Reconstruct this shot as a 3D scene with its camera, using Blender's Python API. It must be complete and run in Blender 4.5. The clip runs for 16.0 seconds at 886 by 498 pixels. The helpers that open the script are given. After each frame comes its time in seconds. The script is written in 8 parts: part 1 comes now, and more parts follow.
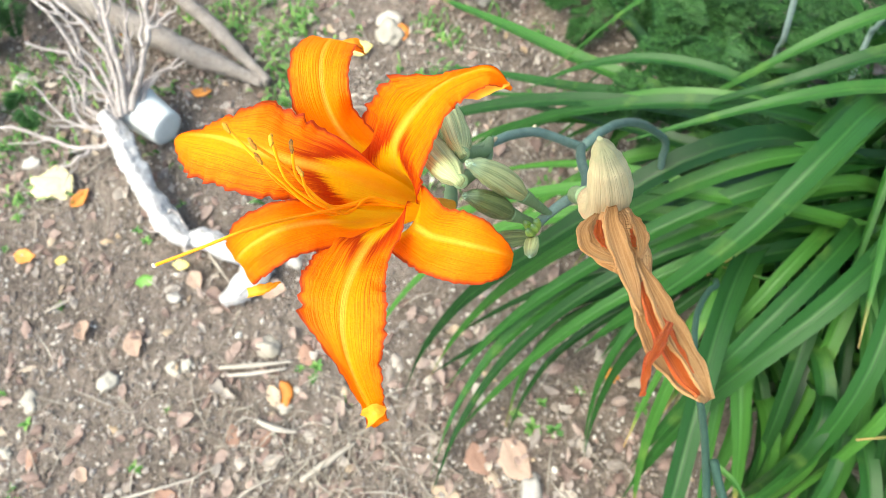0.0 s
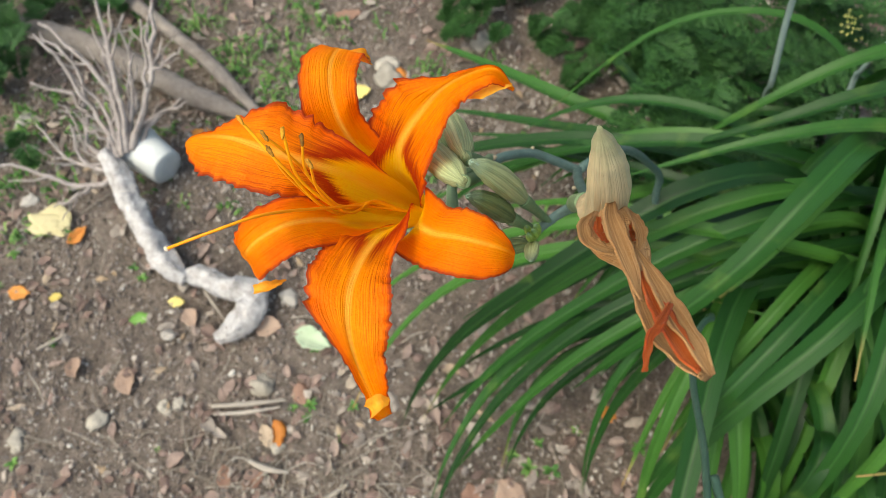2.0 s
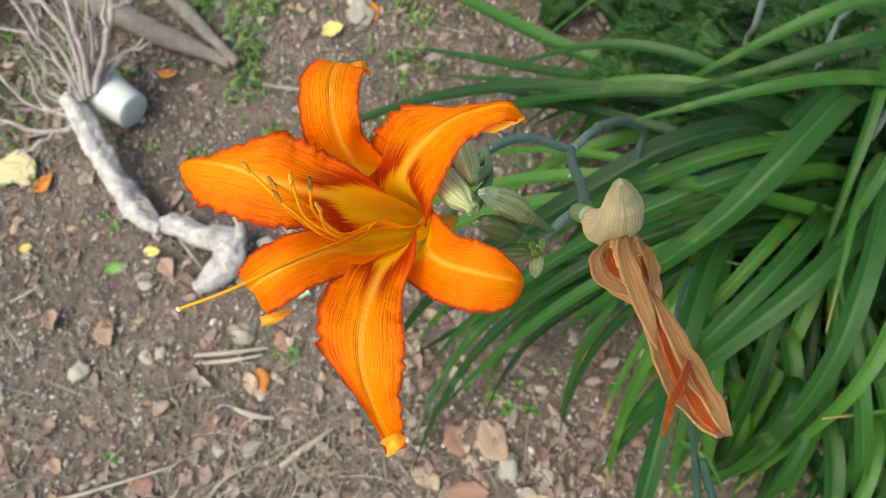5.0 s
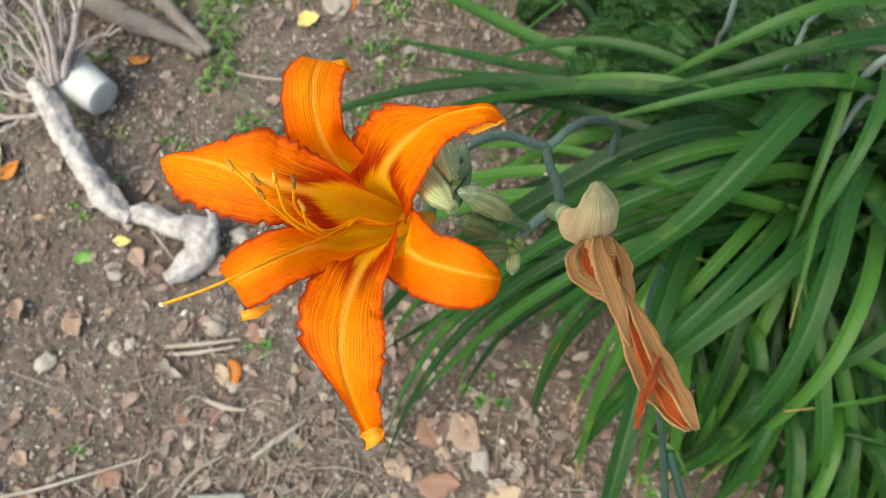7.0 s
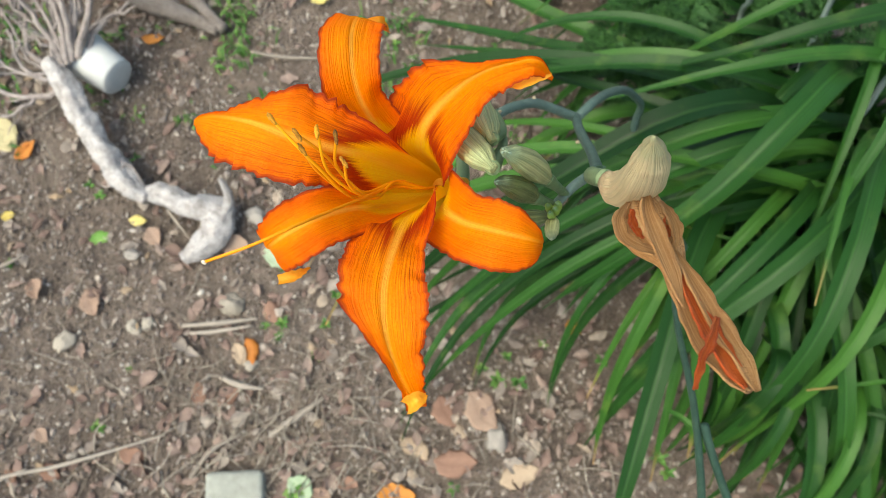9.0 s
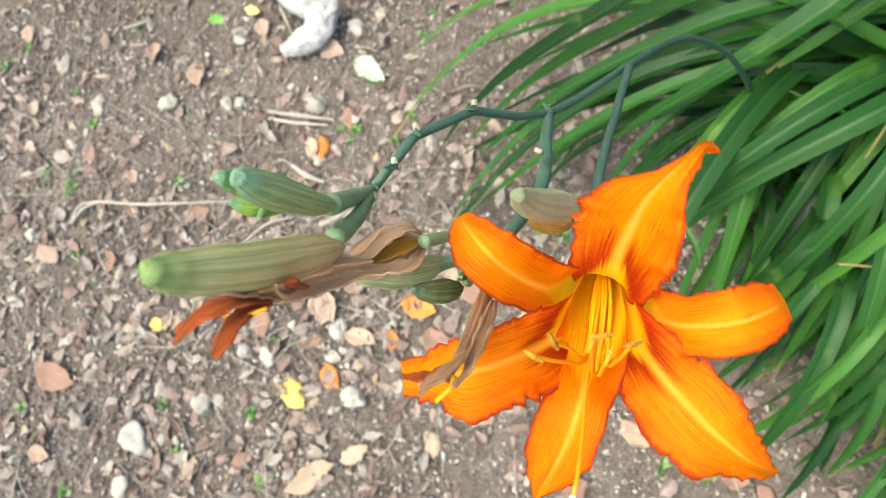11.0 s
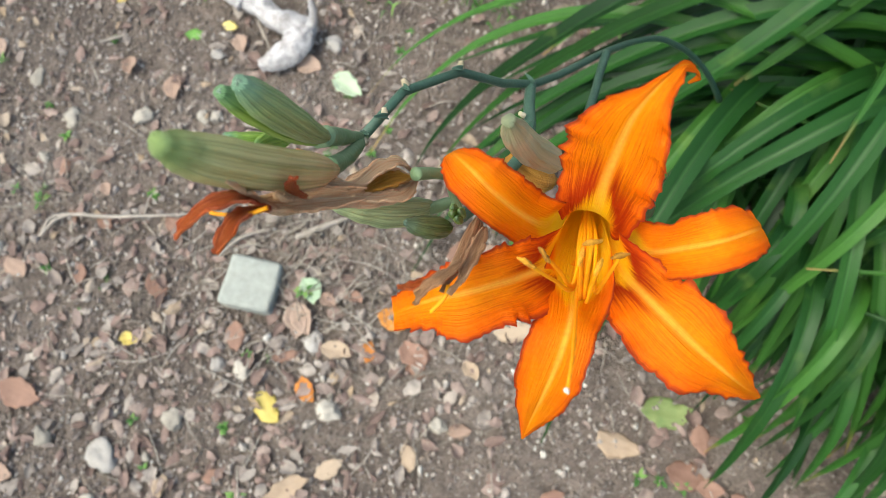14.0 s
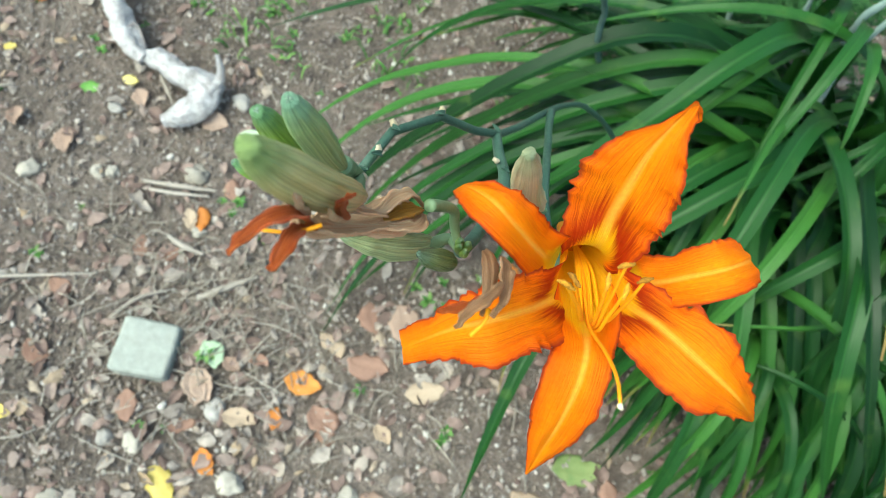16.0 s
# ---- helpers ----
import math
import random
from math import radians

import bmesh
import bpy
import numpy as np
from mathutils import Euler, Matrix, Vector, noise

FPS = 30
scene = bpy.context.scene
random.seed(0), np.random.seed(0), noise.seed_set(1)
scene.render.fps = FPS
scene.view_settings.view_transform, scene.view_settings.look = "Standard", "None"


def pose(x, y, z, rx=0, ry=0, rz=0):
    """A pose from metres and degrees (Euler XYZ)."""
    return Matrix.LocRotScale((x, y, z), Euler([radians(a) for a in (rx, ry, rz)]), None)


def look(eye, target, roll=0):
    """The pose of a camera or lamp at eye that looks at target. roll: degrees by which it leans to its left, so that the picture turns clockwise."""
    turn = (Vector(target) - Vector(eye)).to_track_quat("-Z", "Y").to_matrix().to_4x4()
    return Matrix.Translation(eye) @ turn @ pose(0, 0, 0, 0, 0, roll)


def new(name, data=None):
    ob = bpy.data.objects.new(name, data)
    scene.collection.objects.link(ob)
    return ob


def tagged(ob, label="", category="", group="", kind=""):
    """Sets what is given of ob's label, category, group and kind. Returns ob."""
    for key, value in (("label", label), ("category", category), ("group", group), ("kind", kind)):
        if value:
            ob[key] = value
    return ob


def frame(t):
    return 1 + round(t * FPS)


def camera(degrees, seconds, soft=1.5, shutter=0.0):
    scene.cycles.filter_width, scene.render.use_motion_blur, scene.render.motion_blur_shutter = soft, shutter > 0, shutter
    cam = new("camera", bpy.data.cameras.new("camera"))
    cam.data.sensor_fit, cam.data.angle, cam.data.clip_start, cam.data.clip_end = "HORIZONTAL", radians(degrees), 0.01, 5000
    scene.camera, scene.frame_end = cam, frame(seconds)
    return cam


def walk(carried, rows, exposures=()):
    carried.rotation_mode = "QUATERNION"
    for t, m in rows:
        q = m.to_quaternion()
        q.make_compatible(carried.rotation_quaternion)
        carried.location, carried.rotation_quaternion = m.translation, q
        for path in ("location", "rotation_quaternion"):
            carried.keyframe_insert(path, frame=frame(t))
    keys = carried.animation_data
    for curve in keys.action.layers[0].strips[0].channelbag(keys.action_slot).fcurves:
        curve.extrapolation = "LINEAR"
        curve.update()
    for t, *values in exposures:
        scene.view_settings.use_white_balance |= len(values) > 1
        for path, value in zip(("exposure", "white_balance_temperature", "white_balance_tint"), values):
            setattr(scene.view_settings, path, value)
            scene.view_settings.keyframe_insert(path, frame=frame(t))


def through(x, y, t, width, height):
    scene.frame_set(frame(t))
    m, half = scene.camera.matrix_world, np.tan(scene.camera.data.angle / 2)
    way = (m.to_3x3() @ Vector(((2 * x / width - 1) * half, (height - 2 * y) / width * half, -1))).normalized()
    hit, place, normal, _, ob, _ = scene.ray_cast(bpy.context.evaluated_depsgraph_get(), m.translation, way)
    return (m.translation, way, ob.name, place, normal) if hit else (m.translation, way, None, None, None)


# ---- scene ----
cam = camera(66.81, 16.0, soft=0.7)
PATH = [
    (0, 0.0000, 0.0000, 1.0343, 21.89, 5.16, 1.00),
    (0.5, -0.0010, -0.0002, 1.0395, 22.46, 4.95, 1.10),
    (1, 0.0030, -0.0073, 1.0390, 23.37, 5.00, 0.92),
    (1.5, -0.0025, -0.0136, 1.0370, 25.74, 4.49, 1.56),
    (2, -0.0026, -0.0160, 1.0325, 25.97, 4.60, 1.11),
    (2.5, -0.0044, 0.0053, 1.0434, 21.97, 5.54, 0.36),
    (3, -0.0129, 0.0056, 1.0512, 19.54, 2.85, -0.53),
    (3.5, -0.0184, 0.0172, 1.0469, 19.05, 1.93, -0.55),
    (4, -0.0144, 0.0130, 1.0414, 18.87, 2.27, -0.49),
    (4.2, -0.0135, 0.0135, 1.0441, 19.70, 2.52, -0.54),
    (6.3, -0.0132, 0.0149, 1.0419, 19.38, 2.95, -0.48),
    (6.5, -0.0130, 0.0154, 1.0504, 19.91, 3.15, -0.34),
    (7, -0.0152, 0.0145, 1.0478, 18.91, 0.37, -0.66),
    (7.5, -0.0258, 0.0209, 1.0517, 17.15, -0.87, -1.20),
    (8, -0.0274, 0.0191, 1.0447, 17.42, -1.31, -1.23),
    (8.2, -0.0293, 0.0174, 1.0404, 17.39, -1.59, -1.28),
    (10.3, 0.0394, -0.0699, 1.0412, 18.30, 6.03, 8.07),
    (10.4, 0.0499, -0.0908, 1.0297, 17.87, 5.81, 10.11),
    (10.5, 0.0625, -0.1036, 1.0242, 16.33, 6.94, 12.20),
    (10.7, 0.0776, -0.1218, 1.0154, 14.73, 7.99, 12.66),
    (11, 0.0854, -0.1422, 1.0095, 13.52, 7.12, 15.75),
    (11.5, 0.0863, -0.1570, 1.0081, 13.59, 6.62, 15.68),
    (12, 0.0891, -0.1650, 1.0151, 14.74, 6.55, 16.92),
    (12.5, 0.0951, -0.1664, 1.0173, 15.20, 6.44, 16.49),
    (13, 0.0939, -0.1697, 1.0185, 15.43, 6.30, 16.90),
    (13.5, 0.0921, -0.1681, 1.0172, 15.63, 6.15, 16.61),
    (14, 0.0875, -0.1669, 1.0075, 15.88, 4.93, 15.31),
    (14.5, 0.0838, -0.1750, 1.0126, 18.31, 3.30, 15.57),
    (15, 0.0818, -0.1809, 1.0128, 19.77, 1.43, 14.32),
    (15.5, 0.0799, -0.1756, 1.0100, 20.58, 1.16, 12.92),
    (16, 0.0592, -0.1829, 1.0056, 21.50, -3.92, 12.46),
]
EXPOSURES = [(0, 1.90, 6700, -4), (0.6, 1.90, 6700, -4), (1.05, 1.15, 6900, -2), (1.5, 1.0, 7050, -1), (8.2, 1.03, 7150, -1), (10.3, 1.22, 6750, -4), (10.8, 1.68, 6800, -3), (11.3, 1.58, 6800, -3), (12.0, 1.48, 6650, -2), (13.5, 1.20, 6600, -1), (14.5, 1.22, 6500, -3), (15.2, 1.46, 6250, -9), (16, 1.38, 6150, -14)]
walk(cam, [(t, pose(x, y, z, rx, ry, rz)) for t, x, y, z, rx, ry, rz in PATH], EXPOSURES)
cam.data.dof.use_dof = True
cam.data.dof.focus_distance = 0.2
cam.data.dof.aperture_fstop = 23
SKY_STRENGTH = 0.15
SUN_STRENGTH = 1.0

# ---- light ----
world = bpy.data.worlds.new("overcast_sky")
scene.world = world
world.use_nodes = True
_wn = world.node_tree.nodes
sky = _wn.new("ShaderNodeTexSky")
sky.sky_type = "NISHITA"
sky.sun_disc = False
sky.dust_density = 5.0
sky.sun_elevation = radians(62)
sky.sun_rotation = radians(-116)
_wn["Background"].inputs["Strength"].default_value = SKY_STRENGTH
world.node_tree.links.new(sky.outputs["Color"], _wn["Background"].inputs["Color"])
sun_data = bpy.data.lights.new("sun", "SUN")
sun_data.energy = SUN_STRENGTH
sun_data.angle = radians(46)
sun_data.color = (1.0, 0.96, 0.9)
sun = new("sun", sun_data)
sun.matrix_world = look((-1.45, -0.7, 3.0), (0, 0, 0))


# ---- materials ----
class Nodes:
    """A node material under construction: a few short ways to add and join nodes."""

    def __init__(self, name):
        self.mat = bpy.data.materials.new(name)
        self.mat.use_nodes = True
        self.tree = self.mat.node_tree
        self.bsdf = self.tree.nodes["Principled BSDF"]
        self.out = self.tree.nodes["Material Output"]

    def add(self, kind, **values):
        n = self.tree.nodes.new("ShaderNode" + kind)
        for k, v in values.items():
            n.inputs[k.replace("_", " ")].default_value = v
        return n

    def join(self, a, b):
        self.tree.links.new(a, b)

    def coords(self, which="Object"):
        return self.tree.nodes.new("ShaderNodeTexCoord").outputs[which]

    def noise(self, vec, scale, detail=4.0, rough=0.55):
        n = self.add("TexNoise", Scale=scale, Detail=detail, Roughness=rough)
        if vec is not None:
            self.join(vec, n.inputs["Vector"])
        return n.outputs["Fac"]

    def ramp(self, fac, *stops):
        n = self.tree.nodes.new("ShaderNodeValToRGB")
        el = n.color_ramp.elements
        while len(el) < len(stops):
            el.new(0.5)
        for e, (p, c) in zip(el, stops):
            e.position = p
            e.color = (*c, 1) if len(c) == 3 else c
        self.join(fac, n.inputs["Fac"])
        return n.outputs["Color"]

    def math(self, op, a, b=0.5, c=0.0, clamp=False):
        n = self.tree.nodes.new("ShaderNodeMath")
        n.operation = op
        n.use_clamp = clamp
        for i, v in enumerate((a, b, c)):
            if isinstance(v, (int, float)):
                n.inputs[i].default_value = v
            else:
                self.join(v, n.inputs[i])
        return n.outputs[0]

    def mix(self, fac, a, b, kind="MIX"):
        n = self.tree.nodes.new("ShaderNodeMix")
        n.data_type = "RGBA"
        n.blend_type = kind
        for i, v in ((0, fac), (6, a), (7, b)):
            if isinstance(v, (int, float)):
                n.inputs[i].default_value = v
            elif isinstance(v, tuple):
                n.inputs[i].default_value = (*v, 1)
            else:
                self.join(v, n.inputs[i])
        return n.outputs[2]

    def random(self):
        return self.tree.nodes.new("ShaderNodeObjectInfo").outputs["Random"]

    def island(self):
        return self.tree.nodes.new("ShaderNodeNewGeometry").outputs["Random Per Island"]

    def stretch(self, vec, x, y, z):
        n = self.add("Mapping")
        n.inputs["Scale"].default_value = (x, y, z)
        self.join(vec, n.inputs["Vector"])
        return n.outputs["Vector"]

    def split(self, vec):
        n = self.tree.nodes.new("ShaderNodeSeparateXYZ")
        self.join(vec, n.inputs[0])
        return n.outputs

    def bump(self, height, strength=0.3, distance=0.002):
        n = self.add("Bump", Strength=strength, Distance=distance)
        self.join(height, n.inputs["Height"])
        self.join(n.outputs["Normal"], self.bsdf.inputs["Normal"])
        return n.outputs["Normal"]

    def done(self, colour, rough=0.6, specular=0.4, through=0.0, tint=None):
        b = self.bsdf
        if isinstance(colour, tuple):
            b.inputs["Base Color"].default_value = (*colour, 1)
        else:
            self.join(colour, b.inputs["Base Color"])
        if isinstance(rough, (int, float)):
            b.inputs["Roughness"].default_value = rough
        else:
            self.join(rough, b.inputs["Roughness"])
        b.inputs["Specular IOR Level"].default_value = specular
        if through > 0:
            t = self.tree.nodes.new("ShaderNodeBsdfTranslucent")
            if tint is not None:
                self.join(self.mix(1.0, colour, tint, "MULTIPLY"), t.inputs["Color"])
            elif isinstance(colour, tuple):
                t.inputs["Color"].default_value = (*colour, 1)
            else:
                self.join(colour, t.inputs["Color"])
            m = self.tree.nodes.new("ShaderNodeMixShader")
            m.inputs[0].default_value = through
            self.join(b.outputs[0], m.inputs[1])
            self.join(t.outputs[0], m.inputs[2])
            self.join(m.outputs[0], self.out.inputs["Surface"])
        return self.mat


def soil_material():
    n = Nodes("moist_brown_soil")
    o = n.coords()
    big = n.noise(o, 3.0, 5)
    mid = n.noise(o, 38.0, 6, 0.7)
    fine = n.noise(o, 260.0, 5, 0.7)
    c = n.ramp(big, (0.3, (0.138, 0.114, 0.101)), (0.55, (0.204, 0.171, 0.151)), (0.75, (0.268, 0.229, 0.204)))
    c = n.mix(0.75, c, n.ramp(mid, (0.25, (0.22, 0.19, 0.17)), (0.5, (0.52, 0.5, 0.48)), (0.75, (0.9, 0.86, 0.82))), "OVERLAY")
    c = n.mix(0.55, c, n.ramp(fine, (0.3, (0.2, 0.18, 0.16)), (0.5, (0.5, 0.5, 0.5)), (0.72, (0.95, 0.93, 0.9))), "OVERLAY")
    n.bump(n.math("ADD", mid, fine), 1.0, 0.012)
    return n.done(c, 0.9, 0.2)


def leaf_material(name, single):
    n = Nodes(name)
    pick = n.random() if single else n.island()
    uv = n.split(n.coords("UV"))
    o = n.coords()
    ribs = n.noise(n.stretch(n.coords("UV"), 34, 0.5, 1), 1.0, 3)
    spots = n.noise(o, 22.0, 4)
    c = n.ramp(pick, (0.0, (0.005, 0.026, 0.005)), (0.45, (0.017, 0.069, 0.012)), (1.0, (0.044, 0.130, 0.020)))
    c = n.mix(0.85, c, n.ramp(ribs, (0.32, (0.30, 0.32, 0.30)), (0.68, (0.72, 0.71, 0.66))), "OVERLAY")
    c = n.mix(n.math("MULTIPLY", n.ramp(spots, (0.6, (0, 0, 0)), (0.78, (1, 1, 1))), 0.3), c, (0.18, 0.28, 0.05))
    mid = n.math("ABSOLUTE", n.math("SUBTRACT", uv[0], 0.5))
    c = n.mix(n.ramp(mid, (0.0, (0.10, 0.10, 0.10)), (0.05, (0, 0, 0))), c, (0.16, 0.34, 0.08))
    dry = n.math("MULTIPLY", n.ramp(uv[1], (0.93, (0, 0, 0)), (1.0, (1, 1, 1))), n.ramp(pick, (0.6, (0, 0, 0)), (0.75, (1, 1, 1))))
    c = n.mix(dry, c, (0.36, 0.22, 0.09))
    n.bump(ribs, 0.25, 0.001)
    return n.done(c, n.ramp(spots, (0.3, (0.36, 0.36, 0.36)), (0.7, (0.52, 0.52, 0.52))), 0.25, 0.18)


def petal_material(name, eye, ribbed):
    """Orange with a yellow throat, a red eye zone of the given strength, dark veins and a pale midrib."""
    n = Nodes(name)
    uvv = n.coords("UV")
    uv = n.split(uvv)
    u = n.math("MULTIPLY", n.math("ABSOLUTE", n.math("SUBTRACT", uv[0], 0.5)), 2.0)
    v = uv[1]
    o = n.coords()
    blotch = n.noise(o, 70.0, 5)
    dust = n.noise(o, 900.0, 3)
    # veins run out a little towards the margin
    fan = n.tree.nodes.new("ShaderNodeCombineXYZ")
    n.join(n.math("DIVIDE", n.math("SUBTRACT", uv[0], 0.5), n.math("ADD", n.math("MULTIPLY", v, 0.5), 0.6)), fan.inputs[0])
    n.join(v, fan.inputs[1])
    way = fan.outputs[0]
    broad = n.noise(n.stretch(way, 16, 1.2, 1), 1.0, 3, 0.6)
    veins = n.noise(n.stretch(way, 34, 1.8, 1), 1.0, 2, 0.5)
    fine = n.noise(n.stretch(way, 90, 5, 1), 1.0, 3)
    c = n.mix(n.ramp(blotch, (0.35, (0, 0, 0)), (0.65, (1, 1, 1))), (1.0, 0.195, 0.003), (1.0, 0.275, 0.004))
    # lighter along the middle, redder towards the ruffled margin
    c = n.mix(n.math("MULTIPLY", n.ramp(u, (0.0, (1, 1, 1)), (0.6, (0, 0, 0))), 0.55), c, (1.0, 0.36, 0.006))
    jag = n.math("MULTIPLY", n.math("SUBTRACT", fine, 0.5), 0.16)
    flush = n.ramp(n.math("ADD", u, n.math("MULTIPLY", jag, 1.5)), (0.55, (0, 0, 0)), (1.0, (1, 1, 1)))
    c = n.mix(n.math("MULTIPLY", flush, 0.5), c, (0.92, 0.085, 0.006))
    rim = n.ramp(n.math("ADD", u, n.math("MULTIPLY", jag, 0.4)), (0.88, (0, 0, 0)), (0.97, (1, 1, 1)))
    c = n.mix(n.math("MULTIPLY", rim, 0.88), c, (0.28, 0.028, 0.012))
    # thin dark veins that break up
    thin = n.ramp(n.math("ABSOLUTE", n.math("SUBTRACT", veins, 0.5)), (0.0, (1, 1, 1)), (0.036, (0, 0, 0)))
    faint = n.ramp(n.math("ABSOLUTE", n.math("SUBTRACT", fine, 0.5)), (0.0, (0.7, 0.7, 0.7)), (0.05, (0, 0, 0)))
    reach = n.ramp(v, (0.44, (0, 0, 0)), (0.54, (ribbed,) * 3), (0.97, (ribbed * 0.6,) * 3))
    side = n.ramp(u, (0.1, (0.2, 0.2, 0.2)), (0.5, (1, 1, 1)))
    patchy = n.ramp(blotch, (0.3, (0.35, 0.35, 0.35)), (0.6, (1, 1, 1)))
    line = n.math("MULTIPLY", n.math("MULTIPLY", n.math("MAXIMUM", thin, n.math("MULTIPLY", faint, 0.5)), reach), n.math("MULTIPLY", side, patchy))
    c = n.mix(line, c, (0.58, 0.055, 0.004))
    # the red eye zone round the throat, in two flames beside the midrib
    finger = n.math("ADD", n.math("MULTIPLY", n.math("SUBTRACT", broad, 0.5), 0.16), n.math("MULTIPLY", n.math("SUBTRACT", fine, 0.5), 0.16))
    edge = n.math("ADD", n.math("ADD", v, n.math("MULTIPLY", u, 0.13)), finger)
    zone = n.ramp(edge, (0.43, (0, 0, 0)), (0.475, (1, 1, 1)), (0.525, (0.9, 0.9, 0.9)), (0.61, (0, 0, 0)))
    zone = n.math("MULTIPLY", zone, n.ramp(u, (0.05, (0.15, 0.15, 0.15)), (0.2, (1, 1, 1)), (0.7, (1, 1, 1)), (0.98, (0.6, 0.6, 0.6))))
    c = n.mix(n.math("MULTIPLY", zone, eye), c, (0.38, 0.012, 0.003))
    # yellow throat with fine lines, and the pale midrib that leaves it
    streak = n.math("MULTIPLY", n.math("MAXIMUM", thin, faint), 0.4)
    yellow = n.mix(n.ramp(v, (0.15, (1, 1, 1)), (0.42, (0, 0, 0))), (1.0, 0.56, 0.010), (1.0, 0.64, 0.03))
    yellow = n.mix(streak, yellow, (0.85, 0.34, 0.004))
    wisp = n.math("ADD", n.math("MULTIPLY", n.math("SUBTRACT", fine, 0.5), 0.10), n.math("MULTIPLY", n.math("SUBTRACT", broad, 0.5), 0.05))
    throat = n.ramp(n.math("ADD", n.math("ADD", v, n.math("MULTIPLY", u, 0.20)), wisp), (0.445, (1, 1, 1)), (0.505, (0, 0, 0)))
    c = n.mix(throat, c, yellow)
    rib = n.ramp(n.math("MULTIPLY", u, n.math("ADD", v, 0.1)), (0.012, (1, 1, 1)), (0.085, (0, 0, 0)))
    rib = n.math("MULTIPLY", rib, n.ramp(v, (0.4, (0.3, 0.3, 0.3)), (0.5, (1, 1, 1)), (0.78, (0.9, 0.9, 0.9)), (0.97, (0, 0, 0))))
    c = n.mix(n.math("MULTIPLY", rib, 0.85), c, (1.0, 0.47, 0.06))
    c = n.mix(0.35, c, n.ramp(dust, (0.35, (0.4, 0.4, 0.4)), (0.65, (0.6, 0.6, 0.6))), "OVERLAY")
    n.bump(n.math("ADD", n.math("MULTIPLY", veins, 1.0), n.math("ADD", n.math("MULTIPLY", fine, 0.5), n.math("MULTIPLY", dust, 0.4))), 0.65, 0.0014)
    return n.done(c, n.ramp(blotch, (0.3, (0.42, 0.42, 0.42)), (0.7, (0.6, 0.6, 0.6))), 0.14, 0.44)


def bud_material(name, low, high, tip, foot=None, lines=0.6):
    """Waxy and finely ribbed lengthwise; foot: a tint of the lower half, in streaks."""
    n = Nodes(name)
    uvv = n.coords("UV")
    v = n.split(uvv)[1]
    spots = n.noise(n.coords(), 110.0, 4)
    ribs = n.noise(n.stretch(uvv, 15, 0.5, 1), 1.0, 3, 0.6)
    fine = n.noise(n.stretch(uvv, 46, 1.4, 1), 1.0, 2)
    c = n.mix(n.ramp(n.math("ADD", n.math("MULTIPLY", ribs, 0.5), n.math("MULTIPLY", fine, 0.5)), (0.38, (0, 0, 0)), (0.60, (1, 1, 1))), low, high)
    if foot:
        streaky = n.ramp(n.math("ADD", ribs, n.math("MULTIPLY", v, -0.22)), (0.22, (0, 0, 0)), (0.50, (1, 1, 1)))
        c = n.mix(n.math("MULTIPLY", streaky, n.ramp(v, (0.05, (0.95, 0.95, 0.95)), (0.75, (0, 0, 0)))), c, foot)
    rows = n.math("SINE", n.math("ADD", n.math("MULTIPLY", n.split(uvv)[0], 80.0), n.math("MULTIPLY", ribs, 14.0)))
    groove = n.math("MULTIPLY", n.ramp(rows, (0.62, (0, 0, 0)), (0.98, (1, 1, 1))), n.ramp(fine, (0.35, (0.35, 0.35, 0.35)), (0.6, (1, 1, 1))))
    deep = n.ramp(n.math("ABSOLUTE", n.math("SUBTRACT", ribs, 0.44)), (0.0, (1, 1, 1)), (0.02, (0, 0, 0)))
    c = n.mix(n.math("MULTIPLY", n.math("MAXIMUM", n.math("MULTIPLY", groove, 0.8), n.math("MULTIPLY", deep, 0.7)), lines), c, tuple(x * 0.45 for x in low))
    c = n.mix(n.math("MULTIPLY", n.ramp(spots, (0.5, (0, 0, 0)), (0.75, (1, 1, 1))), 0.3), c, high)
    c = n.mix(n.ramp(n.math("ADD", v, n.math("MULTIPLY", n.math("SUBTRACT", spots, 0.5), 0.3)), (0.80, (0, 0, 0)), (1.0, (0.9, 0.9, 0.9))), c, tip)
    n.bump(n.math("SUBTRACT", n.math("ADD", ribs, n.math("MULTIPLY", fine, 0.5)), n.math("MULTIPLY", groove, 0.25)), 0.7, 0.0014)
    return n.done(c, 0.38, 0.45, 0.1)


def withered_material(name, low, mid, high):
    """Papery, folded lengthwise and crinkled across."""
    n = Nodes(name)
    uvv = n.coords("UV")
    folds = n.noise(n.stretch(uvv, 9, 1.0, 1), 1.0, 4, 0.6)
    threads = n.noise(n.stretch(uvv, 40, 2.0, 1), 1.0, 2)
    crinkle = n.noise(n.stretch(uvv, 9, 70, 1), 1.0, 3, 0.65)
    c = n.ramp(n.math("ADD", n.math("MULTIPLY", folds, 0.75), n.math("MULTIPLY", threads, 0.25)), (0.30, low), (0.46, mid), (0.64, high))
    c = n.mix(n.math("MULTIPLY", n.ramp(crinkle, (0.52, (0, 0, 0)), (0.68, (1, 1, 1))), 0.4), c, high)
    n.bump(n.math("ADD", n.math("ADD", folds, n.math("MULTIPLY", threads, 0.4)), crinkle), 0.95, 0.0026)
    return n.done(c, 0.40, 0.5, 0.2)


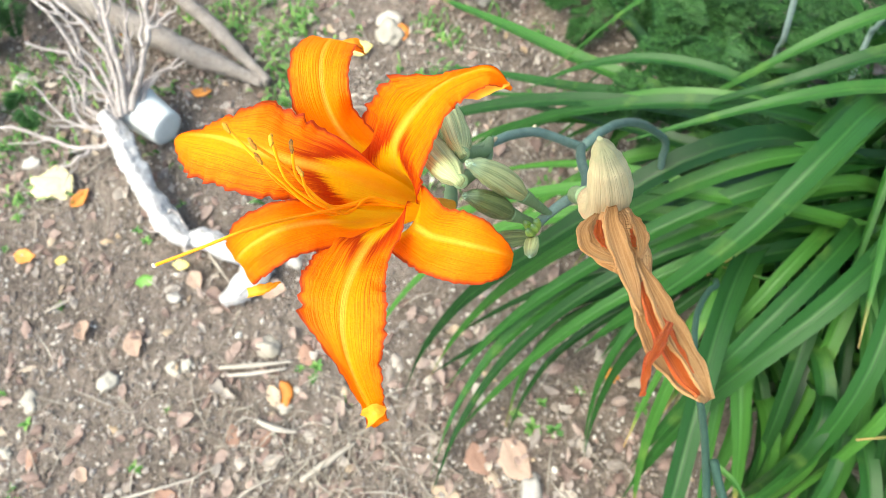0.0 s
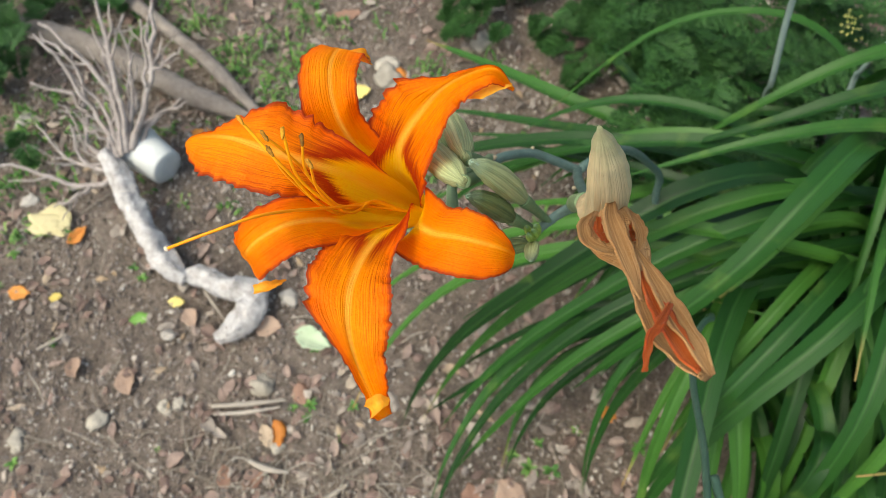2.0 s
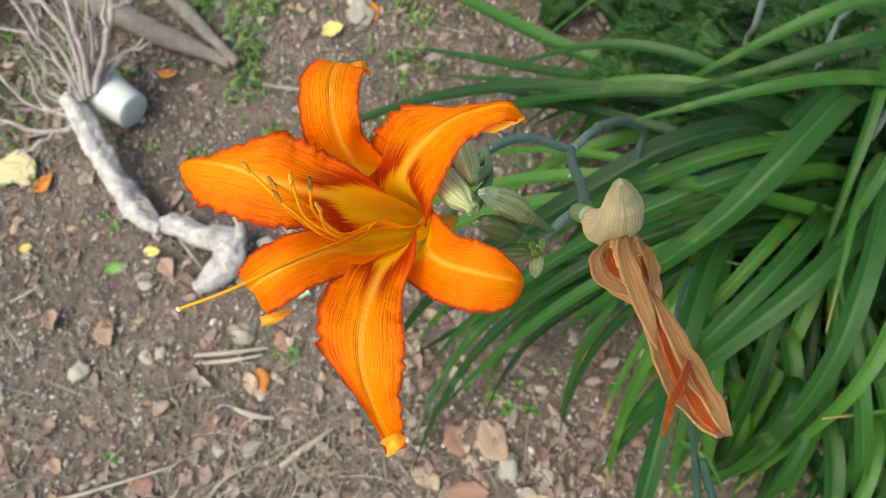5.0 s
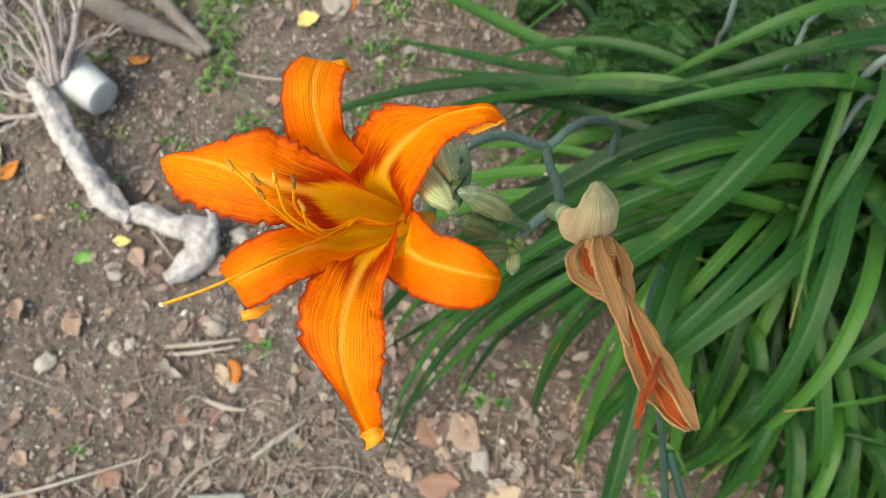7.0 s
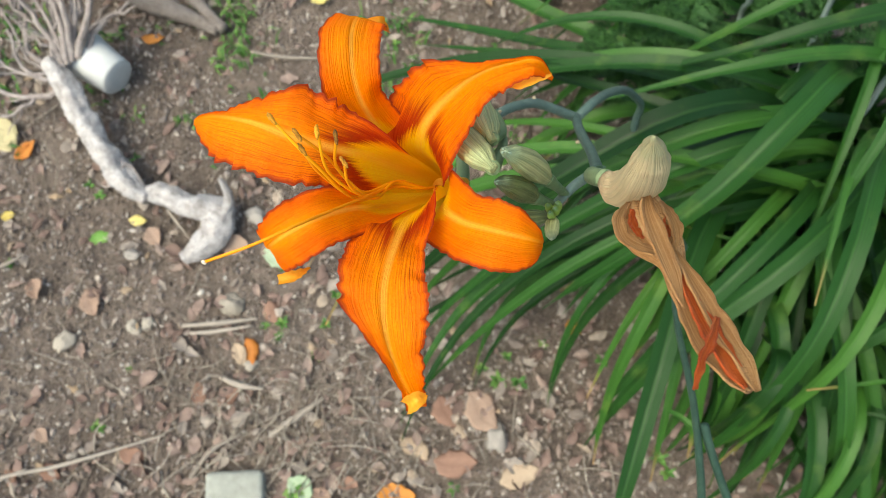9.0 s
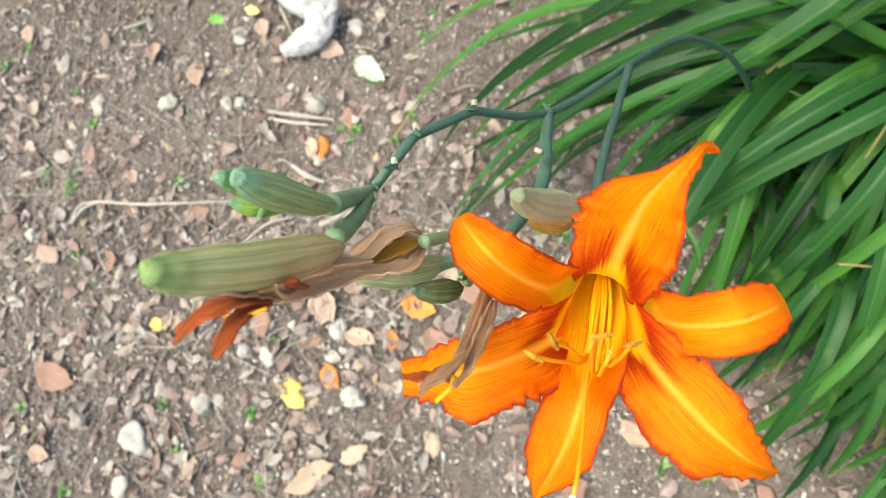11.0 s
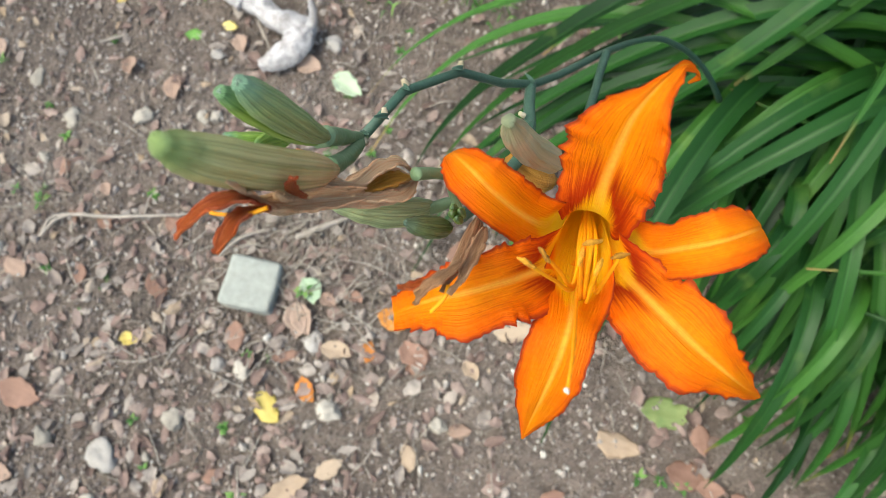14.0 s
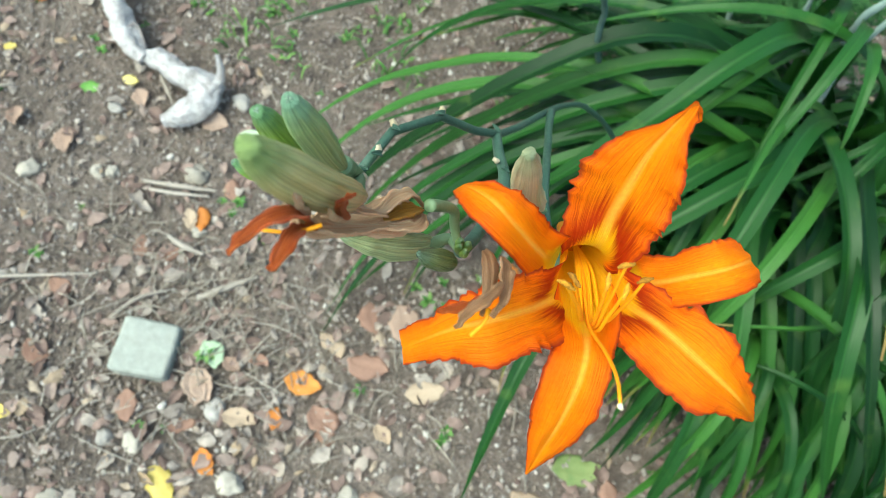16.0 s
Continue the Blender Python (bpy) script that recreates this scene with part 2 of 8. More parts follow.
def plain_material(name, low, high, scale=40.0, rough=0.7, bump=0.4, through=0.0, specular=0.3, per="random", distance=0.002):
    n = Nodes(name)
    a = n.noise(n.coords(), scale, 5, 0.6)
    b = n.noise(n.coords(), scale * 6, 3)
    pick = n.random() if per == "random" else n.island()
    f = n.math("ADD", n.math("MULTIPLY", a, 0.55), n.math("ADD", n.math("MULTIPLY", b, 0.2), n.math("MULTIPLY", pick, 0.4)))
    c = n.mix(n.ramp(f, (0.3, (0, 0, 0)), (0.85, (1, 1, 1))), low, high)
    n.bump(n.math("ADD", a, n.math("MULTIPLY", b, 0.5)), bump, distance)
    return n.done(c, rough, specular, through)


def many_material(name, stops, rough=0.8, scale=120.0, through=0.0):
    """Each island takes a colour of its own from the stops."""
    n = Nodes(name)
    c = n.ramp(n.island(), *stops)
    a = n.noise(n.coords(), scale, 4, 0.6)
    c = n.mix(0.6, c, n.ramp(a, (0.3, (0.3, 0.3, 0.3)), (0.7, (0.7, 0.7, 0.7))), "OVERLAY")
    n.bump(a, 0.4, 0.002)
    return n.done(c, rough, 0.25, through)


def bark_material(name, low, high, scale=30.0):
    n = Nodes(name)
    o = n.coords()
    grain = n.noise(n.stretch(n.coords("UV"), 7, 14, 1), 1.0, 6, 0.7)
    crack = n.noise(o, scale * 5, 5, 0.65)
    patch = n.noise(o, scale, 4)
    f = n.math("ADD", n.math("MULTIPLY", grain, 0.25), n.math("ADD", n.math("MULTIPLY", crack, 0.35), n.math("MULTIPLY", patch, 0.5)))
    c = n.mix(n.ramp(f, (0.40, (0, 0, 0)), (0.66, (1, 1, 1))), low, high)
    n.bump(n.math("ADD", grain, crack), 0.7, 0.004)
    return n.done(c, 0.85, 0.2)


SOIL = soil_material()
BLADE = leaf_material("arching_green_blade", True)
INNER = leaf_material("inner_green_blade", False)
PETAL = petal_material("orange_petal", 0.95, 0.95)
CURL = plain_material("yellow_petal_back", (0.72, 0.26, 0.012), (0.95, 0.50, 0.05), 200, 0.5, 0.4, 0.3)
SEPAL = petal_material("orange_sepal", 0.12, 0.55)
FILAMENT = plain_material("yellow_orange_filament", (0.85, 0.30, 0.008), (0.95, 0.45, 0.01), 80, 0.5, 0.1, 0.2)
ANTHER = plain_material("pollen_covered_anther", (0.035, 0.014, 0.008), (0.80, 0.36, 0.02), 500, 0.8, 0.6)
STIGMA = plain_material("pale_stigma", (0.5, 0.42, 0.3), (0.68, 0.6, 0.5), 300, 0.5, 0.2)
STEM = plain_material("bluish_green_stem", (0.045, 0.085, 0.075), (0.135, 0.20, 0.175), 160, 0.5, 0.4)
STEM_BARE = plain_material("pale_bluish_old_stem", (0.15, 0.21, 0.19), (0.30, 0.38, 0.36), 90, 0.5, 0.3)
STEM_DARK = plain_material("dark_green_stem", (0.022, 0.055, 0.040), (0.066, 0.125, 0.088), 160, 0.45, 0.25)
PEDICEL = plain_material("light_green_pedicel", (0.10, 0.17, 0.08), (0.21, 0.29, 0.16), 120, 0.45, 0.3, 0.1)
TIP = plain_material("crumpled_bluish_bud_tip", (0.10, 0.17, 0.12), (0.30, 0.40, 0.30), 400, 0.6, 0.5)
SCAR = plain_material("dry_cut_scar", (0.26, 0.22, 0.14), (0.48, 0.42, 0.30), 300, 0.8, 0.3)
BUD_GREEN = bud_material("green_ribbed_bud", (0.22, 0.28, 0.12), (0.46, 0.51, 0.27), (0.18, 0.26, 0.17))
BUD_DARK = bud_material("dark_green_bud", (0.06, 0.105, 0.035), (0.17, 0.22, 0.085), (0.07, 0.11, 0.075))
BUD_CREAM = bud_material("pale_cream_green_bud", (0.53, 0.45, 0.26), (0.67, 0.585, 0.37), (0.22, 0.27, 0.15), (0.66, 0.50, 0.31), 0.3)
BUD_YELLOW = bud_material("yellow_green_large_bud", (0.40, 0.39, 0.14), (0.66, 0.64, 0.30), (0.19, 0.29, 0.09), (0.50, 0.30, 0.15), 0.75)
BUD_BRIGHT = bud_material("bright_green_young_bud", (0.18, 0.34, 0.04), (0.40, 0.56, 0.11), (0.15, 0.30, 0.15))
BUD_FRESH = bud_material("green_striped_bud", (0.17, 0.29, 0.11), (0.42, 0.54, 0.25), (0.17, 0.31, 0.21), (0.37, 0.39, 0.16), 0.8)
DRY_TAN = withered_material("tan_withered_petal", (0.21, 0.075, 0.022), (0.50, 0.25, 0.09), (0.71, 0.46, 0.23))
DRY_PINK = withered_material("pinkish_withered_petal", (0.55, 0.25, 0.11), (0.88, 0.53, 0.29), (0.95, 0.74, 0.48))
DRY_BROWN = withered_material("brown_withered_petal", (0.25, 0.105, 0.045), (0.54, 0.28, 0.135), (0.72, 0.45, 0.26))
DRY_RED = withered_material("rust_red_withered_petal", (0.24, 0.022, 0.006), (0.56, 0.085, 0.014), (0.74, 0.22, 0.05))
DRY_GOLD = withered_material("golden_withered_petal", (0.30, 0.12, 0.012), (0.55, 0.25, 0.025), (0.70, 0.38, 0.07))
WHITE_WOOD = bark_material("weathered_white_wood", (0.221, 0.201, 0.193), (0.508, 0.492, 0.500), 45)
GREY_TWIG = bark_material("bleached_grey_twig", (0.207, 0.174, 0.166), (0.428, 0.383, 0.369))
BROWN_WOOD = bark_material("grey_brown_branch", (0.130, 0.109, 0.097), (0.236, 0.207, 0.189))
CUP_WHITE = plain_material("dirty_white_plastic", (0.369, 0.392, 0.399), (0.605, 0.620, 0.620), 25, 0.5, 0.15)
CONCRETE = plain_material("light_grey_concrete", (0.197, 0.205, 0.184), (0.369, 0.385, 0.353), 90, 0.9, 0.6)
STONE_PALE = plain_material("pale_stone", (0.197, 0.176, 0.148), (0.410, 0.373, 0.324), 60, 0.85, 0.5)
STONE_GREY = plain_material("grey_stone", (0.230, 0.209, 0.193), (0.385, 0.361, 0.336), 60, 0.85, 0.5)
SLAB = plain_material("pale_yellow_stone", (0.344, 0.295, 0.156), (0.508, 0.451, 0.271), 40, 0.85, 0.4)
LEAF_RUST = plain_material("rust_brown_dry_leaf", (0.180, 0.100, 0.073), (0.288, 0.172, 0.128), 50, 0.7, 0.5, 0.1)
LEAF_PEACH = plain_material("peach_dry_leaf", (0.256, 0.170, 0.128), (0.370, 0.271, 0.215), 50, 0.7, 0.5, 0.1)
LEAF_ORANGE = plain_material("orange_dry_leaf", (0.410, 0.139, 0.025), (0.541, 0.230, 0.049), 50, 0.6, 0.4, 0.1)
LEAF_YELLOW = plain_material("yellow_fallen_leaf", (0.48, 0.37, 0.09), (0.64, 0.54, 0.20), 40, 0.6, 0.3, 0.15)
LEAF_TAN = plain_material("tan_dry_leaf", (0.293, 0.211, 0.146), (0.438, 0.344, 0.255), 40, 0.7, 0.5, 0.1)
LEAF_GREEN = plain_material("small_green_leaf", (0.12, 0.28, 0.05), (0.24, 0.42, 0.11), 60, 0.5, 0.3, 0.2)
LEAF_PALE = plain_material("pale_green_leaf", (0.27, 0.38, 0.24), (0.42, 0.50, 0.36), 60, 0.6, 0.3, 0.15)
LEAF_DULL = plain_material("dull_green_leaf", (0.13, 0.20, 0.07), (0.27, 0.29, 0.11), 60, 0.6, 0.3, 0.15)
STRAW = plain_material("pale_dry_straw", (0.213, 0.182, 0.154), (0.398, 0.356, 0.312), 50, 0.8, 0.4)
FERN = plain_material("feathery_green_foliage", (0.012, 0.050, 0.013), (0.055, 0.145, 0.036), 40, 0.6, 0.2, 0.25, per="island")
FERN_PALE = plain_material("pale_yellow_blossom", (0.40, 0.45, 0.10), (0.62, 0.62, 0.22), 80, 0.6, 0.2, 0.2, per="island")
LITTER = many_material("mixed_dry_leaf_litter", ((0.0, (0.110, 0.075, 0.064)), (0.3, (0.194, 0.134, 0.116)), (0.5, (0.267, 0.199, 0.172)), (0.7, (0.180, 0.153, 0.137)), (0.92, (0.326, 0.282, 0.250)), (1.0, (0.291, 0.210, 0.134))), 0.75, 90, 0.1)
GRIT = many_material("mixed_grit", ((0.0, (0.110, 0.091, 0.079)), (0.25, (0.189, 0.158, 0.140)), (0.6, (0.270, 0.233, 0.211)), (0.9, (0.350, 0.310, 0.273)), (1.0, (0.483, 0.453, 0.410))), 0.9, 200)
CRUMB = plain_material("crumbly_brown_soil", (0.101, 0.080, 0.065), (0.268, 0.224, 0.190), 150, 0.95, 0.8, 0.0, 0.15, "island", 0.004)
STRAWS = many_material("mixed_dry_straw", ((0.0, (0.157, 0.133, 0.108)), (0.5, (0.245, 0.211, 0.174)), (1.0, (0.375, 0.338, 0.289))), 0.85, 120)
WEED = many_material("small_weed_leaves", ((0.0, (0.05, 0.13, 0.03)), (0.6, (0.10, 0.22, 0.05)), (1.0, (0.20, 0.32, 0.09))), 0.55, 90, 0.25)


# ---- mesh makers ----
def spline(ctrl, n):
    """n points at even steps along a smooth line through the control points."""
    p = [np.array(c, float) for c in ctrl]
    p = [2 * p[0] - p[1]] + p + [2 * p[-1] - p[-2]]
    line = []
    for i in range(1, len(p) - 2):
        a, b, c, d = p[i - 1 : i + 3]
        for k in range(16):
            t = k / 16
            line.append(0.5 * (2 * b + (c - a) * t + (2 * a - 5 * b + 4 * c - d) * t * t + (3 * b - a - 3 * c + d) * t**3))
    line.append(p[-2])
    line = np.array(line)
    run = np.r_[0, np.cumsum(np.linalg.norm(np.diff(line, axis=0), axis=1))]
    s = np.linspace(0, run[-1], n)
    return np.stack([np.interp(s, run, line[:, k]) for k in range(3)], 1)


def tangents(line):
    t = np.gradient(line, axis=0)
    return t / np.maximum(np.linalg.norm(t, axis=1, keepdims=True), 1e-9)


def spread(values, n):
    """A smooth run of n values through a few."""
    v = np.asarray(values, float)
    s = np.linspace(0, len(v) - 1, n)
    i = np.clip(s.astype(int), 0, len(v) - 2)
    f = s - i
    f = f * f * (3 - 2 * f)
    return v[i] * (1 - f) + v[i + 1] * f


def strip_faces(rows, cols, closed=False):
    out = []
    for i in range(rows - 1):
        for j in range(cols if closed else cols - 1):
            k = (j + 1) % cols
            out.append((i * cols + j, i * cols + k, (i + 1) * cols + k, (i + 1) * cols + j))
    return out


def tube(ctrl, radii, n=24, seg=10, ridges=(), wobble=0.0, flat=1.0, seed=0, spin=0.0, rough=0.0):
    """A round body along a line. ridges: pairs of count and depth. Returns vertices, faces and UVs per vertex."""
    line = spline(ctrl, n)
    tan = tangents(line)
    r = spread(radii, n)
    up = np.array((0, 0, 1.0)) if abs(tan[0][2]) < 0.8 else np.array((1.0, 0, 0))
    rng = np.random.RandomState(seed)
    ph = rng.rand(8) * 6.28
    verts, uv = [], []
    side = np.cross(tan[0], up)
    for i in range(n):
        side = side - tan[i] * (side @ tan[i])
        side /= np.linalg.norm(side)
        nor = np.cross(side, tan[i])
        s = i / (n - 1)
        for j in range(seg):
            a = 2 * math.pi * j / seg + spin * s
            k = 1.0
            for m, (count, depth) in enumerate(ridges):
                k += depth * math.cos(count * (a - spin * s) + ph[m])
            if wobble:
                k += wobble * (math.sin(9 * s + ph[5] + 2 * a) + math.sin(23 * s + ph[6] - a)) * 0.5
            if rough:
                q = Vector(line[i] + r[i] * (side * math.cos(a) + nor * math.sin(a)))
                k += rough * (noise.noise(q * 45) + 0.5 * noise.noise(q * 140))
            verts.append(line[i] + r[i] * k * (side * math.cos(a) + nor * math.sin(a) * flat))
            uv.append((1 - abs(2 * j / seg - 1), s))
    faces = strip_faces(n, seg, True)
    verts += [line[0], line[-1]]
    uv += [(0.5, 0), (0.5, 1)]
    for j in range(seg):
        faces.append((len(verts) - 2, (j + 1) % seg, j))
        faces.append((len(verts) - 1, (n - 1) * seg + j, (n - 1) * seg + (j + 1) % seg))
    return verts, faces, uv


def sheet(ctrl, widths, axis, nu=36, nv=11, cup=0.0, ruffle=0.0, twist=(0, 0), seed=0, fold=0.0, crease=0.0, waves=9.0, skew=0.0):
    """A leaf along a midrib. widths: half widths along it; axis: the way its face looks; cup: how far the margins rise; fold: a keel."""
    line = spline(ctrl, nu)
    tan = tangents(line)
    w = spread(widths, nu)
    if len(widths) == len(ctrl):
        # one width for each control point
        near = [int(np.argmin(np.linalg.norm(line - np.array(c, float), axis=1))) for c in ctrl]
        w = np.interp(np.arange(nu), near, np.array(widths, float))
        w = np.convolve(np.r_[w[0], w, w[-1]], (0.25, 0.5, 0.25), "valid")
    chord = line[-1] - line[0]
    hint = np.cross(chord, np.array(axis, float))
    hint /= np.linalg.norm(hint)
    rng = np.random.RandomState(seed)
    ph = rng.rand(6) * 6.28
    verts, uv = [], []
    for i in range(nu):
        s = i / (nu - 1)
        side = hint - tan[i] * (hint @ tan[i])
        side /= np.linalg.norm(side)
        nor = np.cross(side, tan[i])
        a = radians(twist[0] * (1 - s) + twist[1] * s)
        side, nor = side * math.cos(a) + nor * math.sin(a), nor * math.cos(a) - side * math.sin(a)
        for j in range(nv):
            u = 2 * j / (nv - 1) - 1
            e = abs(u)
            hgt = cup * u * u * w[i] + fold * e * w[i] - crease * math.exp(-((u / 0.12) ** 2)) * w[i]
            edge = ruffle * e**3 * min(1.0, s * 3.0)
            hgt += edge * (math.sin(waves * 6.28 * s + ph[0] + (2.1 if u > 0 else 0)) * 0.6 + math.sin(waves * 14.1 * s + ph[1] + u) * 0.4)
            reach = w[i] * (1 + (skew if u > 0 else -skew)) + 0.35 * edge * math.sin(waves * 9.7 * s + ph[2] + 1.7 * u)
            verts.append(line[i] + side * u * reach + nor * hgt)
            uv.append(((u + 1) / 2, s))
    return verts, strip_faces(nu, nv), uv


def blob(at, size, seed=0, flat=0.6, rounds=2, rough=0.25):
    """A worn stone."""
    bm = bmesh.new()
    bmesh.ops.create_icosphere(bm, subdivisions=rounds, radius=1.0)
    rng = np.random.RandomState(seed)
    off = Vector(rng.rand(3) * 50)
    for v in bm.verts:
        k = 1 + rough * noise.noise(v.co * 1.3 + off) * 2 + rough * 0.5 * noise.noise(v.co * 4 + off)
        v.co = Vector((v.co.x * k, v.co.y * k * (0.7 + 0.3 * rng.rand(1)[0] * 0 + 0.1), v.co.z * k * flat)) * size
    spin = Matrix.Rotation(rng.rand() * 6.28, 3, "Z")
    verts = [spin @ v.co + Vector(at) for v in bm.verts]
    faces = [[v.index for v in f.verts] for f in bm.faces]
    bm.free()
    return verts, faces, None


def joined(pieces):
    verts, faces, uv = [], [], []
    for v, f, t in pieces:
        k = len(verts)
        verts += list(v)
        faces += [tuple(i + k for i in face) for face in f]
        uv += list(t) if t else [(0, 0)] * len(v)
    return verts, faces, uv


def part(name, made, material, parent=None, label="", smooth=True, thick=0.0):
    """Links one mesh object, under a thing or part where one is given."""
    verts, faces, uv = made
    me = bpy.data.meshes.new(name)
    me.from_pydata([tuple(v) for v in verts], [], faces)
    if uv:
        layer = me.uv_layers.new(name="UVMap")
        loop = np.empty(len(me.loops), dtype=np.int32)
        me.loops.foreach_get("vertex_index", loop)
        layer.data.foreach_set("uv", np.asarray(uv, float)[loop].ravel())
    if smooth:
        me.polygons.foreach_set("use_smooth", [True] * len(me.polygons))
    me.materials.append(material)
    me.update()
    ob = new(name, me)
    if parent is not None:
        ob.parent = parent
    if thick:
        m = ob.modifiers.new("thickness", "SOLIDIFY")
        m.thickness = thick
        m.offset = 0
    if label:
        tagged(ob, label)
    return ob


def soil_height(x, y):
    p = Vector((x, y, 0))
    h = 0.010 * noise.noise(p * 5) + 0.006 * noise.noise(p * 17 + Vector((3, 1, 0))) + 0.0055 * noise.noise(p * 50)
    far = max(0.0, math.hypot(x, y - 0.3) - 3)
    return h - 0.004 + 0.02 * min(far, 5) * noise.noise(p * 0.3)

# ---- the ground ----
def graded(lo, hi, step, far):
    """Even steps from lo to hi, then growing ones out to far."""
    mid = list(np.arange(lo, hi + step / 2, step))
    grow, d = [], step
    while not grow or grow[-1] < far:
        d *= 1.35
        grow.append((grow[-1] if grow else 0) + d)
    return [lo - g for g in reversed(grow)] + mid + [hi + g for g in grow]


xs, ys = graded(-1.3, 1.1, 0.009, 60), graded(-0.6, 1.5, 0.009, 60)
verts = [(x, y, soil_height(x, y)) for y in ys for x in xs]
ground = part("ground", (verts, strip_faces(len(ys), len(xs)), None), SOIL)
tagged(ground, "bare brown garden soil with grit and crumbs", "ground", kind="structure")

# ---- the daylily clump: long arching blades ----
clump = new("daylily_clump")
clump.location = (0.62, 0.42, 0)
bpy.context.view_layer.update()
tagged(clump, "dense clump of long arching green strap leaves", "plant")
BACK = Matrix.Translation((-0.62, -0.42, 0))


def blade(ctrl, width, keel=0.35, twist=(0, 0), seed=0, rest=None):
    """One strap leaf from its foot to its tip; rest: gathers the leaves deep in the clump."""
    w = width / 2
    line = spline(ctrl, 60)
    for _ in range(60):
        line[1:-1] = line[1:-1] * 0.5 + (line[:-2] + line[2:]) * 0.25
    ctrl = list(line[::6]) + [line[-1]]
    made = sheet(ctrl, (w * 0.62, w * 0.8, w * 0.95, w, w, w * 0.92, w * 0.78, w * 0.5, 0.0006), (0, 0, 1), 34, 7, fold=keel, twist=twist, seed=seed, ruffle=0.0012, waves=1.3)
    if rest is not None:
        rest.append(made)
        return None
    ob = part("leaf", made, BLADE, clump)
    ob.matrix_parent_inverse = BACK
    return ob



blade([(0.6650, 0.3274, -0.0050), (0.4793, 0.2928, 0.2880), (0.2782, 0.2970, 0.3880), (0.1359, 0.3383, 0.4000), (0.0810, 0.3543, 0.3500), (0.0160, 0.3755, 0.2800), (-0.0607, 0.3853, 0.2200), (-0.1395, 0.3844, 0.1600), (-0.2065, 0.3709, 0.1100), (-0.2427, 0.3472, 0.0700), (-0.2574, 0.3008, 0.0300)], 0.0173, 0.50, (0, 0), 1)
blade([(0.6695, 0.4423, -0.0050), (0.4774, 0.3308, 0.2592), (0.2659, 0.2886, 0.3492), (0.1127, 0.3311, 0.3600), (0.0526, 0.3478, 0.3000), (-0.0177, 0.3505, 0.2400), (-0.0973, 0.3369, 0.1800), (-0.1505, 0.3173, 0.1300), (-0.1859, 0.2895, 0.1000), (-0.2133, 0.2473, 0.0600), (-0.2264, 0.2113, 0.0200)], 0.0203, 0.50, (0, 0), 2)
blade([(0.5891, 0.4870, -0.0050), (0.4449, 0.3859, 0.2376), (0.2774, 0.3315, 0.3201), (0.1482, 0.3439, 0.3300), (0.0826, 0.3502, 0.2700), (0.0117, 0.3628, 0.2000), (-0.0624, 0.3642, 0.1400), (-0.1177, 0.3594, 0.0900)], 0.0163, 0.50, (0, 0), 3)
blade([(0.5001, 0.3207, -0.0050), (0.3906, 0.3678, 0.3384), (0.2751, 0.3767, 0.4559), (0.1962, 0.3442, 0.4700), (0.1565, 0.3278, 0.4400), (0.1088, 0.3009, 0.4000), (0.0553, 0.2856, 0.3400), (0.0046, 0.2805, 0.2700), (-0.0483, 0.2766, 0.2000), (-0.0916, 0.2685, 0.1400), (-0.1305, 0.2346, 0.0900), (-0.1494, 0.2060, 0.0500), (-0.1560, 0.1674, 0.0200)], 0.0260, 0.50, (0, 0), 4)
blade([(0.4868, 0.4672, -0.0050), (0.4284, 0.3885, 0.3240), (0.3517, 0.3405, 0.4365), (0.2850, 0.3407, 0.4500), (0.2472, 0.3408, 0.4400), (0.2050, 0.3350, 0.4200), (0.1578, 0.3266, 0.3800), (0.1059, 0.3038, 0.3300), (0.0585, 0.2946, 0.2800), (-0.0104, 0.2803, 0.2000), (-0.0659, 0.2556, 0.1300), (-0.1007, 0.2235, 0.0700), (-0.1166, 0.1923, 0.0300)], 0.0212, 0.50, (0, 0), 5)
blade([(0.5619, 0.4650, -0.0050), (0.4739, 0.3945, 0.3024), (0.3671, 0.3416, 0.4074), (0.2807, 0.3257, 0.4200), (0.2387, 0.3180, 0.4000), (0.1901, 0.3073, 0.3700), (0.1336, 0.2896, 0.3200), (0.0625, 0.2620, 0.2600), (-0.0060, 0.2396, 0.1900), (-0.0528, 0.2128, 0.1200), (-0.0861, 0.1741, 0.0600)], 0.0212, 0.50, (0, 0), 6)
blade([(0.6541, 0.3211, -0.0050), (0.5242, 0.3496, 0.2736), (0.3837, 0.3491, 0.3686), (0.2845, 0.3198, 0.3800), (0.2309, 0.3040, 0.3700), (0.1793, 0.2965, 0.3400), (0.1255, 0.2826, 0.2900), (0.0644, 0.2631, 0.2300), (0.0095, 0.2362, 0.1700), (-0.0439, 0.2022, 0.1100), (-0.0910, 0.1471, 0.0600), (-0.1085, 0.0979, 0.0350), (-0.1116, 0.0547, 0.0150)], 0.0227, 0.50, (0, 0), 7)
blade([(0.6761, 0.4887, -0.0050), (0.5429, 0.3784, 0.2592), (0.3815, 0.3058, 0.3492), (0.2513, 0.2975, 0.3600), (0.2001, 0.2942, 0.3300), (0.1468, 0.2839, 0.2800), (0.0922, 0.2736, 0.2300), (0.0229, 0.2578, 0.1600), (-0.0317, 0.2346, 0.1000)], 0.0203, 0.50, (0, 0), 8)
